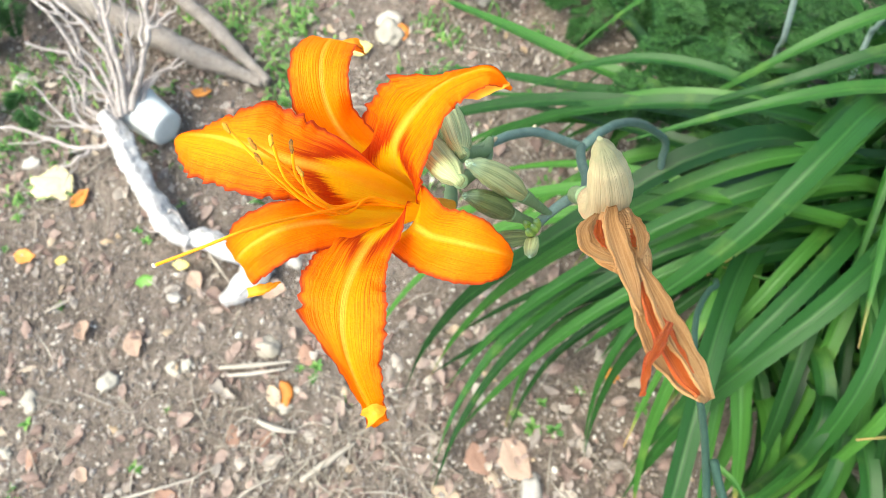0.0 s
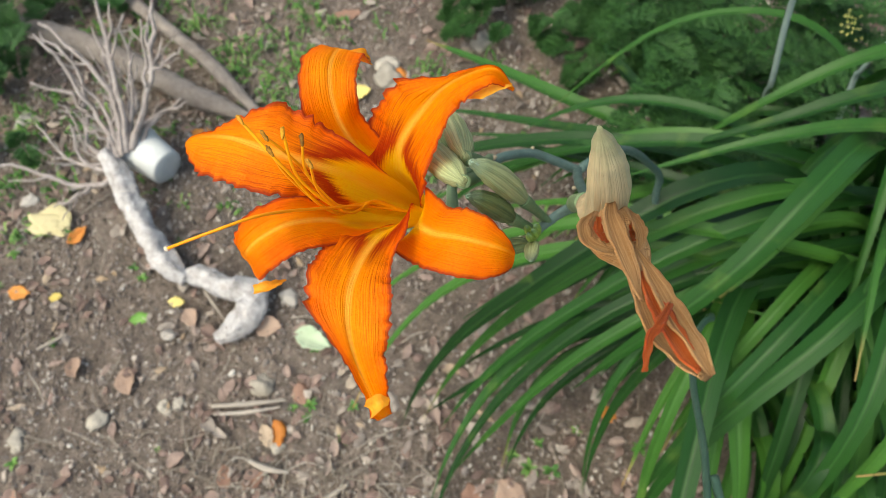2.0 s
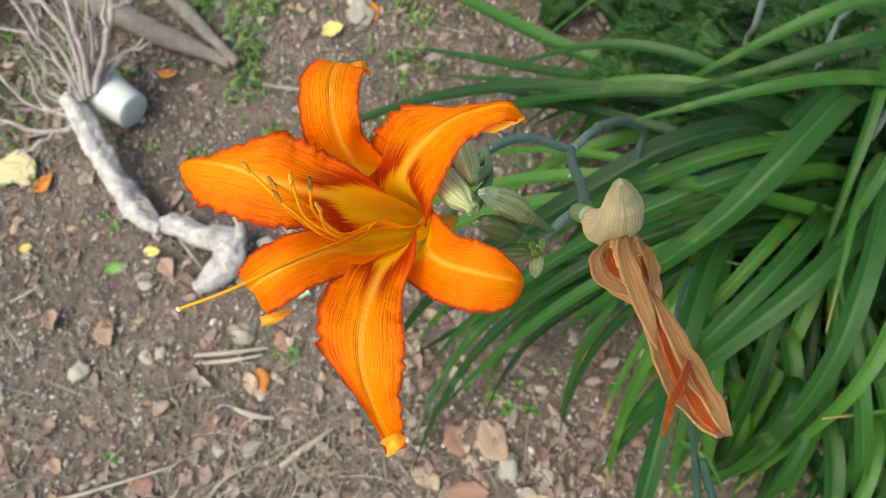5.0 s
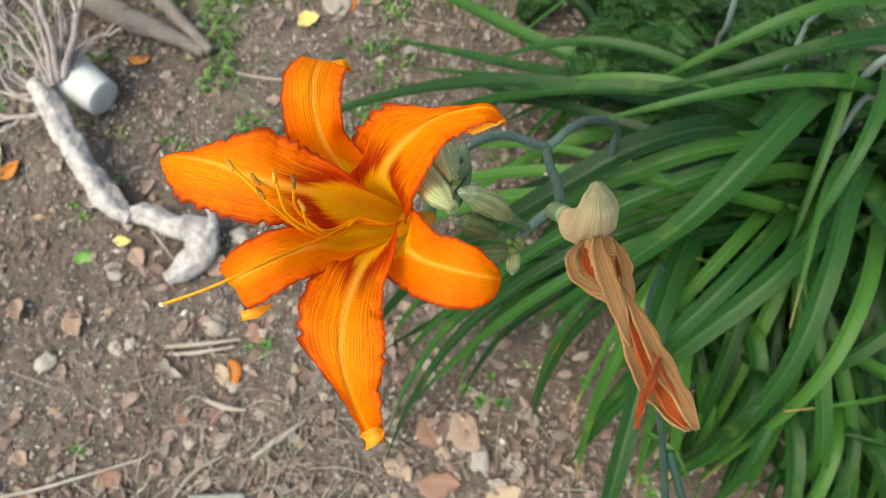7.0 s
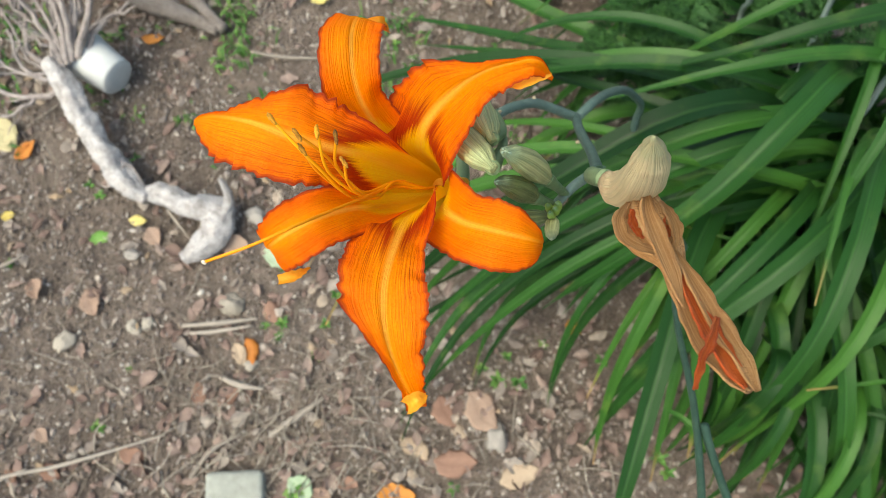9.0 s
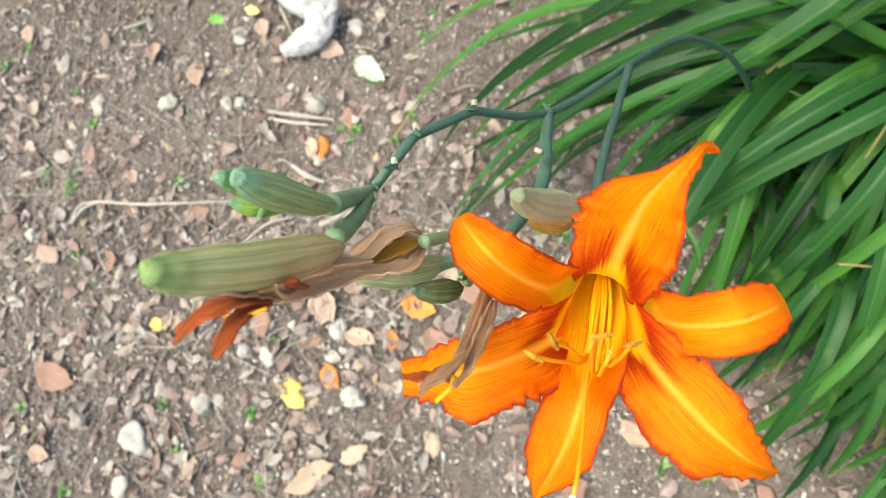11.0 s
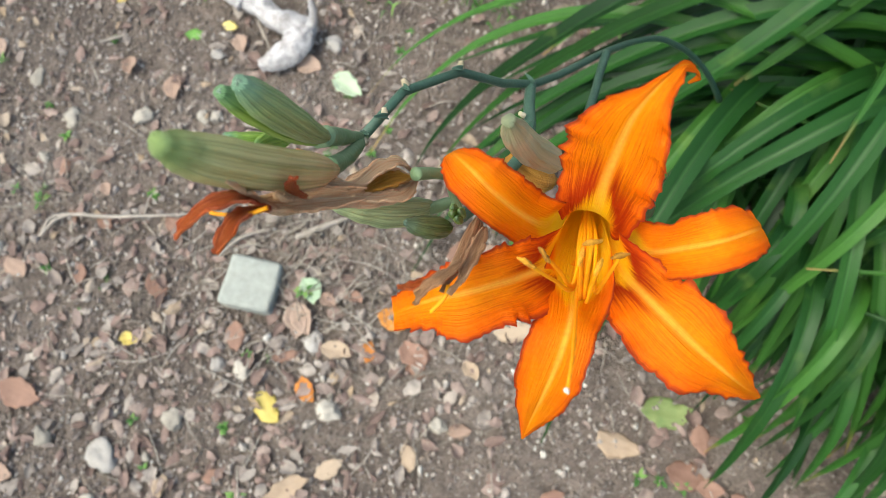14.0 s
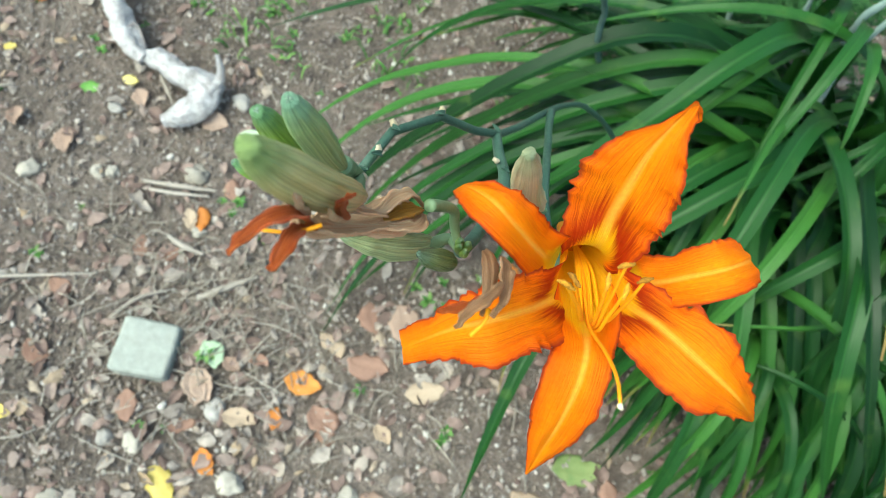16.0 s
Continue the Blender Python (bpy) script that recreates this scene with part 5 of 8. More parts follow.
stamen(flower_a, [(-0.0300, 0.1065, 0.8120), (-0.0355, 0.1010, 0.8240), (-0.0456, 0.0977, 0.8360), (-0.0515, 0.0876, 0.8500), (-0.0589, 0.0855, 0.8720), (-0.0594, 0.0898, 0.8880)], (0.1, -1, 0.1), 2)
stamen(flower_a, [(-0.0300, 0.1065, 0.8120), (-0.0355, 0.1010, 0.8240), (-0.0446, 0.0977, 0.8360), (-0.0500, 0.0877, 0.8480), (-0.0570, 0.0876, 0.8700), (-0.0553, 0.0903, 0.8840)], (0.15, -1, 0), 3)
stamen(flower_a, [(-0.0300, 0.1065, 0.8120), (-0.0355, 0.1010, 0.8240), (-0.0442, 0.0984, 0.8360), (-0.0494, 0.0884, 0.8460), (-0.0540, 0.0840, 0.8660), (-0.0537, 0.0850, 0.8800)], (0.35, -0.5, 0.1), 4)
stamen(flower_a, [(-0.0300, 0.1065, 0.8120), (-0.0355, 0.1010, 0.8240), (-0.0454, 0.0980, 0.8360), (-0.0535, 0.0872, 0.8480), (-0.0612, 0.0852, 0.8720), (-0.0639, 0.0869, 0.8840)], (0.5, -0.7, 0), 5)
pistil(flower_a, [(-0.0300, 0.1065, 0.8120), (-0.0355, 0.1005, 0.8245), (-0.0454, 0.0962, 0.8360), (-0.0532, 0.0812, 0.8620), (-0.0622, 0.0666, 0.8850), (-0.0728, 0.0593, 0.8900), (-0.0847, 0.0558, 0.8880)])
flower_b = part("flower", tube([(0.0952, -0.0800, 0.7930), (0.0954, -0.0860, 0.8020), (0.0956, -0.0920, 0.8090)], (0.0030, 0.0036, 0.0042), 12, 24, ridges=((3, 0.08),)), CURL, stalk_b, "open orange flower with six spread petals and a yellow throat")
petal(flower_b, TUBE_B, "petal", [(0.0970, -0.1049, 0.8380), (0.0969, -0.1009, 0.8510), (0.0972, -0.0980, 0.8630), (0.0982, -0.0945, 0.8720), (0.1004, -0.0911, 0.8780), (0.1032, -0.0870, 0.8800), (0.1061, -0.0826, 0.8780), (0.1109, -0.0784, 0.8680), (0.1100, -0.0766, 0.8610)], ((0.0097, 0.0097), (0.0126, 0.0131), (0.0127, 0.0126), (0.0081, 0.0104), (0.0025, 0.0060), (0.0007, 0.0032), (0.0005, 0.0015), (0.0009, 0.0011), (0.0003, 0.0003)), (-0.0278, -0.4728, 0.8805), PETAL, seed=18, cup=0.05)
petal(flower_b, TUBE_B, "sepal", [(0.0873, -0.1106, 0.8350), (0.0794, -0.1133, 0.8480), (0.0725, -0.1127, 0.8570), (0.0664, -0.1098, 0.8600), (0.0600, -0.1042, 0.8540), (0.0568, -0.0998, 0.8450)], ((0.0041, 0.0063), (0.0068, 0.0080), (0.0074, 0.0080), (0.0074, 0.0071), (0.0048, 0.0042), (0.0025, 0.0025)), (0.1218, -0.3284, 0.9351), SEPAL, seed=19, cup=-0.12, ruffle=0.0006)
petal(flower_b, TUBE_B, "petal", [(0.0888, -0.1198, 0.8360), (0.0825, -0.1286, 0.8480), (0.0761, -0.1341, 0.8540), (0.0699, -0.1377, 0.8550), (0.0645, -0.1392, 0.8500), (0.0585, -0.1410, 0.8430), (0.0515, -0.1432, 0.8320)], ((0.0081, 0.0078), (0.0111, 0.0084), (0.0101, 0.0084), (0.0115, 0.0081), (0.0081, 0.0075), (0.0063, 0.0048), (0.0045, 0.0048)), (0.1386, -0.1999, 0.9653), PETAL, seed=20, cup=0.05)
petal(flower_b, TUBE_B, "sepal", [(0.0966, -0.1248, 0.8380), (0.0964, -0.1367, 0.8470), (0.0959, -0.1455, 0.8450), (0.0948, -0.1526, 0.8380), (0.0935, -0.1592, 0.8260), (0.0924, -0.1652, 0.8120)], ((0.0064, 0.0082), (0.0068, 0.0083), (0.0071, 0.0094), (0.0074, 0.0085), (0.0050, 0.0047), (0.0002, 0.0002)), (-0.0018, -0.1533, 0.9828), SEPAL, seed=21, cup=-0.1, ruffle=0.0006)
petal(flower_b, TUBE_B, "petal", [(0.1062, -0.1174, 0.8360), (0.1126, -0.1263, 0.8470), (0.1194, -0.1322, 0.8510), (0.1263, -0.1365, 0.8510), (0.1341, -0.1394, 0.8460), (0.1412, -0.1404, 0.8380), (0.1473, -0.1398, 0.8280)], ((0.0071, 0.0080), (0.0085, 0.0108), (0.0104, 0.0120), (0.0084, 0.0113), (0.0052, 0.0058), (0.0021, 0.0023), (0.0003, 0.0003)), (-0.1613, -0.2014, 0.9604), PETAL, seed=22, cup=0.05)
petal(flower_b, TUBE_B, "sepal", [(0.1072, -0.1103, 0.8340), (0.1125, -0.1136, 0.8440), (0.1186, -0.1138, 0.8530), (0.1253, -0.1114, 0.8570), (0.1320, -0.1063, 0.8530), (0.1360, -0.1022, 0.8460), (0.1377, -0.0995, 0.8390)], ((0.0056, 0.0066), (0.0073, 0.0068), (0.0078, 0.0072), (0.0082, 0.0070), (0.0072, 0.0061), (0.0049, 0.0049), (0.0024, 0.0024)), (-0.1554, -0.3323, 0.9275), SEPAL, seed=23, cup=-0.14, ruffle=0.0006)
stamen(flower_b, [(0.0956, -0.0930, 0.8110), (0.0948, -0.1075, 0.8265), (0.0957, -0.1258, 0.8380), (0.0900, -0.1301, 0.8580), (0.0837, -0.1319, 0.8740)], (1, -0.3, 0), 0)
stamen(flower_b, [(0.0956, -0.0930, 0.8110), (0.0953, -0.1075, 0.8265), (0.0955, -0.1251, 0.8380), (0.0906, -0.1264, 0.8540), (0.0868, -0.1272, 0.8660)], (0.7, -0.7, 0.1), 1)
stamen(flower_b, [(0.0956, -0.0930, 0.8110), (0.0960, -0.1075, 0.8265), (0.0978, -0.1277, 0.8380), (0.0962, -0.1278, 0.8540), (0.0945, -0.1253, 0.8650)], (0, 1, 0.2), 2)
stamen(flower_b, [(0.0956, -0.0930, 0.8110), (0.0970, -0.1075, 0.8265), (0.0987, -0.1274, 0.8380), (0.0971, -0.1271, 0.8580), (0.0957, -0.1245, 0.8740)], (0.8, 0.4, 0), 3)
stamen(flower_b, [(0.0956, -0.0930, 0.8110), (0.0977, -0.1075, 0.8265), (0.0993, -0.1281, 0.8380), (0.0989, -0.1286, 0.8540), (0.0985, -0.1270, 0.8660)], (0.2, 1, 0), 4)
stamen(flower_b, [(0.0956, -0.0930, 0.8110), (0.0991, -0.1075, 0.8265), (0.1009, -0.1252, 0.8380), (0.1015, -0.1264, 0.8540), (0.1025, -0.1235, 0.8660)], (0.9, 0.5, 0), 5)
pistil(flower_b, [(0.0956, -0.0930, 0.8110), (0.0963, -0.1075, 0.8265), (0.0967, -0.1280, 0.8420), (0.0968, -0.1406, 0.8620), (0.0969, -0.1486, 0.8730), (0.0968, -0.1551, 0.8780)])
stem(stalk_a, [(0.3000, 0.3600, -0.0100), (0.2400, 0.3600, 0.2000), (0.1650, 0.3350, 0.4000)] + [(0.1534, 0.3295, 0.4700), (0.1203, 0.2892, 0.5600), (0.0900, 0.2468, 0.6400), (0.0687, 0.2213, 0.6800), (0.0560, 0.2067, 0.6950), (0.0443, 0.1926, 0.7030)], (0.005, 0.0046, 0.004, 0.0034, 0.003, 0.0027), STEM)
stem(stalk_a, [(0.0437, 0.1926, 0.7030), (0.0392, 0.1668, 0.7350), (0.0371, 0.1412, 0.7650), (0.0325, 0.1195, 0.7930)], (0.0026, 0.0024, 0.0023, 0.0026), STEM, "branch")
stem(stalk_a, [(0.0443, 0.1926, 0.7030), (0.0321, 0.1907, 0.7150), (0.0178, 0.1869, 0.7300), (0.0042, 0.1762, 0.7450), (-0.0057, 0.1659, 0.7550)], (0.0027, 0.0025, 0.0025, 0.0024), STEM, "branch")
stem(stalk_a, [(0.0325, 0.1190, 0.7930), (0.0248, 0.1134, 0.8000), (0.0179, 0.1063, 0.8050), (0.0120, 0.0990, 0.8100), (0.0105, 0.0957, 0.8120)], (0.0024, 0.0020, 0.0018, 0.0018), STEM, "branch")
stem(stalk_a, [(-0.0057, 0.1659, 0.7550), (-0.0141, 0.1528, 0.7700), (-0.0210, 0.1382, 0.7830), (-0.0212, 0.1250, 0.7870), (-0.0213, 0.1170, 0.7895)], (0.0024, 0.0022, 0.0022, 0.0030), PEDICEL, "pedicel")
scar(stalk_a, (0.0167, 0.1872, 0.7320), (0.2, 0.6, 0.6))
scar(stalk_a, (0.0373, 0.1598, 0.7400), (-0.7, -0.5, 0.3))
scar(stalk_a, (-0.0039, 0.1661, 0.7570), (0.7, 0.5, 0.5))
bud(stalk_a, [(0.0078, 0.1021, 0.8265), (0.0007, 0.1001, 0.8419), (-0.0055, 0.0984, 0.8537), (-0.0100, 0.0972, 0.8600)], 0.0041, BUD_GREEN, "ribbed green bud", 1)
stem(stalk_a, [(0.0174, 0.1051, 0.8050), (0.0126, 0.1036, 0.8158), (0.0064, 0.1017, 0.8292)], (0.0014, 0.0018, 0.0026), PEDICEL, "pedicel")
bud(stalk_a, [(0.0033, 0.0963, 0.8244), (-0.0026, 0.0946, 0.8361), (-0.0079, 0.0932, 0.8446), (-0.0116, 0.0921, 0.8487)], 0.0038, BUD_DARK, "dark green bud", 2)
stem(stalk_a, [(0.0120, 0.0990, 0.8100), (0.0077, 0.0977, 0.8172), (0.0021, 0.0960, 0.8263)], (0.0014, 0.0018, 0.0026), PEDICEL, "pedicel")
bud(stalk_a, [(0.0113, 0.0966, 0.8050), (0.0058, 0.0969, 0.8030), (-0.0003, 0.0975, 0.8000), (-0.0058, 0.0971, 0.8000)], 0.0033, BUD_DARK, "small dark green bud", 3)
bud(stalk_a, [(0.0108, 0.0935, 0.8120), (0.0098, 0.0887, 0.8150), (0.0089, 0.0839, 0.8170)], 0.0026, BUD_GREEN, "tiny green bud", 4)
bud(stalk_a, [(0.0108, 0.0950, 0.8120), (0.0086, 0.0952, 0.8180), (0.0076, 0.0947, 0.8220)], 0.0015, BUD_BRIGHT, "tiny bright green bud", 5)
bud(stalk_a, [(0.0108, 0.0950, 0.8120), (0.0109, 0.0941, 0.8180), (0.0099, 0.0936, 0.8220)], 0.0015, BUD_BRIGHT, "tiny bright green bud", 6)
bud(stalk_a, [(0.0108, 0.0950, 0.8120), (0.0092, 0.0924, 0.8180), (0.0082, 0.0920, 0.8220)], 0.0015, BUD_BRIGHT, "tiny bright green bud", 7)
bud(stalk_a, [(0.0108, 0.0950, 0.8120), (0.0118, 0.0958, 0.8180), (0.0108, 0.0953, 0.8220)], 0.0015, BUD_BRIGHT, "tiny bright green bud", 8)
bud(stalk_a, [(-0.0126, 0.0949, 0.8520), (-0.0187, 0.1046, 0.8460), (-0.0262, 0.1199, 0.8320), (-0.0344, 0.1370, 0.8150)], 0.0050, BUD_GREEN, "pale green ribbed bud", 10, fat=(0.30, 0.88, 1.0, 1.0, 1.0, 0.95, 0.86, 0.70, 0.30))
stem(stalk_a, [(-0.0056, 0.1599, 0.7680), (-0.0061, 0.1254, 0.8100), (-0.0130, 0.0956, 0.8516)], (0.0018, 0.0018, 0.0024), PEDICEL, "pedicel")
bud(stalk_a, [(-0.0124, 0.1066, 0.8480), (-0.0149, 0.1171, 0.8430), (-0.0185, 0.1314, 0.8330), (-0.0226, 0.1472, 0.8200)], 0.0044, BUD_GREEN, "ribbed green bud", 9, fat=(0.30, 0.88, 1.0, 1.0, 1.0, 0.95, 0.86, 0.70, 0.30))
stem(stalk_a, [(-0.0056, 0.1599, 0.7680), (-0.0060, 0.1312, 0.8080), (-0.0126, 0.1073, 0.8477)], (0.0018, 0.0018, 0.0024), PEDICEL, "pedicel")
bud(stalk_a, [(-0.0186, 0.1245, 0.8200), (-0.0216, 0.1369, 0.8150), (-0.0251, 0.1531, 0.8050), (-0.0280, 0.1677, 0.7950)], 0.0038, BUD_DARK, "dark green bud", 8, fat=(0.30, 0.88, 1.0, 1.0, 1.0, 0.95, 0.86, 0.70, 0.30))
stem(stalk_a, [(-0.0056, 0.1599, 0.7680), (-0.0091, 0.1402, 0.7940), (-0.0188, 0.1253, 0.8196)], (0.0018, 0.0018, 0.0024), PEDICEL, "pedicel")
bud(stalk_a, [(0.0288, 0.1035, 0.8225), (0.0306, 0.0985, 0.8270), (0.0322, 0.0940, 0.8370), (0.0308, 0.0893, 0.8560), (0.0272, 0.0853, 0.8770), (0.0245, 0.0838, 0.8890), (0.0228, 0.0832, 0.8950)], 0.0066, BUD_CREAM, "swollen pale cream and green bud", 11, fat=(0.55, 0.88, 1.0, 1.0, 0.98, 0.94, 0.88, 0.74, 0.50, 0.10), ridges=((3, 0.05), (11, 0.018), (23, 0.010)))
stem(stalk_a, [(0.0300, 0.1175, 0.7960), (0.0270, 0.1110, 0.8090), (0.0284, 0.1045, 0.8215)], (0.0026, 0.0034, 0.0034), PEDICEL, "pedicel")

def withered(stalk, ctrl, radii, material, strips, inner, label, seed=0, spin=1.5):
    """A shrunken bloom: a folded, twisted body with loose petal ends."""
    ob = part("withered_flower", tube(ctrl, radii, 60, 48, ridges=((2, 0.18), (5, 0.13), (13, 0.06)), wobble=0.05, flat=0.8, seed=seed, spin=spin), material, stalk, label)
    for k, (line, width, mat) in enumerate(strips):
        part("dry_petal", sheet(line, (0.0006, width * 0.8, width, width * 0.75, 0.0004), inner, 26, 9, cup=0.6, ruffle=0.0006, seed=seed + k, waves=3), mat, ob, thick=0.0006)
    return ob



withered(stalk_a, [(0.0340, 0.0877, 0.8460), (0.0332, 0.0803, 0.8490), (0.0329, 0.0728, 0.8530), (0.0357, 0.0640, 0.8570), (0.0377, 0.0514, 0.8630), (0.0396, 0.0397, 0.8700), (0.0416, 0.0307, 0.8760), (0.0440, 0.0254, 0.8790)], (0.0040, 0.0072, 0.0064, 0.0032, 0.0040, 0.0050, 0.0044, 0.0016), DRY_TAN, [([(0.0315, 0.0864, 0.8560), (0.0296, 0.0760, 0.8620), (0.0302, 0.0665, 0.8660), (0.0317, 0.0571, 0.8690), (0.0332, 0.0468, 0.8720)], 0.0029, DRY_TAN), ([(0.0272, 0.0833, 0.8520), (0.0225, 0.0760, 0.8570), (0.0232, 0.0687, 0.8600), (0.0281, 0.0651, 0.8620), (0.0332, 0.0636, 0.8620)], 0.0020, DRY_TAN), ([(0.0370, 0.0835, 0.8520), (0.0380, 0.0758, 0.8570), (0.0377, 0.0695, 0.8600), (0.0356, 0.0640, 0.8620)], 0.0018, DRY_TAN), ([(0.0276, 0.0804, 0.8540), (0.0269, 0.0746, 0.8560), (0.0287, 0.0702, 0.8580)], 0.0012, DRY_RED), ([(0.0376, 0.0794, 0.8540), (0.0365, 0.0744, 0.8560), (0.0361, 0.0704, 0.8580)], 0.0009, DRY_RED), ([(0.0340, 0.0622, 0.8640), (0.0335, 0.0503, 0.8690), (0.0346, 0.0378, 0.8750), (0.0377, 0.0293, 0.8800), (0.0423, 0.0248, 0.8810)], 0.0024, DRY_TAN), ([(0.0353, 0.0644, 0.8640), (0.0378, 0.0513, 0.8710), (0.0394, 0.0385, 0.8790), (0.0419, 0.0300, 0.8830), (0.0442, 0.0249, 0.8820)], 0.0028, DRY_TAN), ([(0.0349, 0.0568, 0.8670), (0.0359, 0.0449, 0.8740), (0.0372, 0.0357, 0.8800), (0.0393, 0.0294, 0.8820), (0.0417, 0.0256, 0.8820)], 0.0026, DRY_RED), ([(0.0377, 0.0423, 0.8810), (0.0339, 0.0363, 0.8860), (0.0303, 0.0311, 0.8880), (0.0294, 0.0254, 0.8840)], 0.0010, DRY_RED)], (0, 0.2, 1), "withered tan bloom with rust red inner petals", 21, 1.2)
stem(stalk_a, [(0.0325, 0.1195, 0.7930), (0.0329, 0.1053, 0.8150), (0.0326, 0.0940, 0.8320)], (0.0022, 0.0022, 0.0026), PEDICEL, "pedicel")
part("bract", sheet([(0.1655, 0.0511, 0.4200), (0.1747, 0.0422, 0.4300), (0.1870, 0.0292, 0.4300), (0.1983, 0.0066, 0.4200)], (0.0022, 0.0030, 0.0020, 0.0003), (0, 0, 1), 20, 5, fold=0.5), BLADE, stalk_a, "narrow green bract")
stem(stalk_b, [(0.2600, 0.3000, -0.0100), (0.2550, 0.2800, 0.1500)] + [(0.2459, 0.2673, 0.2540), (0.2035, 0.2122, 0.4000), (0.1677, 0.1770, 0.4900), (0.1329, 0.1338, 0.5700), (0.1113, 0.0886, 0.6300), (0.0918, 0.0314, 0.7000), (0.0653, -0.0319, 0.7660), (0.0443, -0.0528, 0.8029), (0.0314, -0.0690, 0.8143), (0.0294, -0.0830, 0.8220), (0.0262, -0.0932, 0.8260)], (0.0050, 0.0042, 0.0034, 0.0028, 0.0023, 0.0019, 0.0017, 0.0016), STEM_DARK)
stem(stalk_b, [(0.0924, 0.0256, 0.7090), (0.0916, 0.0150, 0.7150), (0.0908, -0.0129, 0.7350), (0.0896, -0.0375, 0.7550), (0.0902, -0.0586, 0.7650), (0.0930, -0.0745, 0.7700)], (0.0022, 0.0019, 0.0018, 0.0019, 0.0024), STEM_DARK, "branch")
stem(stalk_b, [(0.0927, -0.0734, 0.7700), (0.0943, -0.0808, 0.7720), (0.0957, -0.0870, 0.7780)], (0.002, 0.0024, 0.003), PEDICEL, "pedicel")
stem(stalk_b, [(0.0653, -0.0319, 0.7660), (0.0675, -0.0452, 0.7750), (0.0706, -0.0593, 0.7850), (0.0712, -0.0740, 0.7950), (0.0679, -0.0877, 0.8050), (0.0643, -0.1005, 0.8150), (0.0609, -0.1103, 0.8250)], (0.0022, 0.0022, 0.002), STEM_DARK, "branch")
scar(stalk_b, (0.0443, -0.0522, 0.8035), (-0.2, 0.8, 0.5), 0.0012)
scar(stalk_b, (0.0314, -0.0684, 0.8149), (-0.6, 0.5, 0.5), 0.0012)
scar(stalk_b, (0.0301, -0.0839, 0.8240), (-0.3, 0.6, 0.5))
scar(stalk_b, (0.0285, -0.0957, 0.8300), (0.3, -0.6, 0.5))
scar(stalk_b, (0.0678, -0.0552, 0.7850), (-0.8, 0, 0.5))
stem(stalk_b, [(0.0264, -0.0932, 0.8260), (0.0268, -0.0985, 0.8370), (0.0272, -0.1035, 0.8480), (0.0272, -0.1078, 0.8570)], (0.0015, 0.0018, 0.0024, 0.0028), PEDICEL, "pedicel")
stem(stalk_b, [(0.0264, -0.0940, 0.8270), (0.0248, -0.1000, 0.8390), (0.0224, -0.1062, 0.8490)], (0.0014, 0.0017, 0.0022), PEDICEL, "pedicel")
stem(stalk_b, [(0.0261, -0.0938, 0.8260), (0.0295, -0.1037, 0.8400), (0.0307, -0.1108, 0.8500), (0.0311, -0.1159, 0.8580)], (0.0018, 0.0020, 0.0022, 0.0026), PEDICEL, "pedicel")
bud(stalk_b, [(0.0272, -0.1075, 0.8560), (0.0262, -0.1100, 0.8640), (0.0240, -0.1132, 0.8800), (0.0224, -0.1148, 0.8900), (0.0216, -0.1152, 0.8940)], 0.0037, BUD_FRESH, "green ribbed bud with a bluish tip", 31, fat=(0.40, 0.64, 0.78, 0.90, 0.97, 1.0, 1.0, 0.96, 0.82, 0.48))
bud(stalk_b, [(0.0225, -0.1060, 0.8480), (0.0190, -0.1085, 0.8560), (0.0158, -0.1115, 0.8700), (0.0140, -0.1132, 0.8800), (0.0130, -0.1140, 0.8850)], 0.0031, BUD_BRIGHT, "bright green bud", 32, fat=(0.40, 0.64, 0.78, 0.90, 0.97, 1.0, 1.0, 0.96, 0.82, 0.48))
bud(stalk_b, [(0.0114, -0.1045, 0.8400), (0.0079, -0.1088, 0.8460), (0.0045, -0.1120, 0.8520), (0.0011, -0.1130, 0.8560)], 0.0028, BUD_BRIGHT, "small bright green bud", 33)
bud(stalk_b, [(0.0095, -0.1043, 0.8400), (0.0097, -0.1093, 0.8500), (0.0113, -0.1145, 0.8580), (0.0108, -0.1153, 0.8580)], 0.0018, BUD_BRIGHT, "tiny bright green bud", 34)
bud(stalk_b, [(0.0352, -0.1192, 0.8660), (0.0328, -0.1230, 0.8740), (0.0302, -0.1289, 0.8880), (0.0280, -0.1340, 0.9020), (0.0260, -0.1370, 0.9120), (0.0253, -0.1380, 0.9160)], 0.0045, BUD_YELLOW, "large yellow-green bud about to open", 35, fat=(0.45, 0.84, 0.94, 0.97, 1.0, 1.0, 1.0, 0.97, 0.90, 0.76, 0.44))
stem(stalk_b, [(0.0609, -0.1103, 0.8250), (0.0579, -0.1058, 0.8300), (0.0566, -0.1041, 0.8380), (0.0532, -0.1068, 0.8450), (0.0505, -0.1098, 0.8500)], (0.0013, 0.0014, 0.0015, 0.0018), PEDICEL, "pedicel")
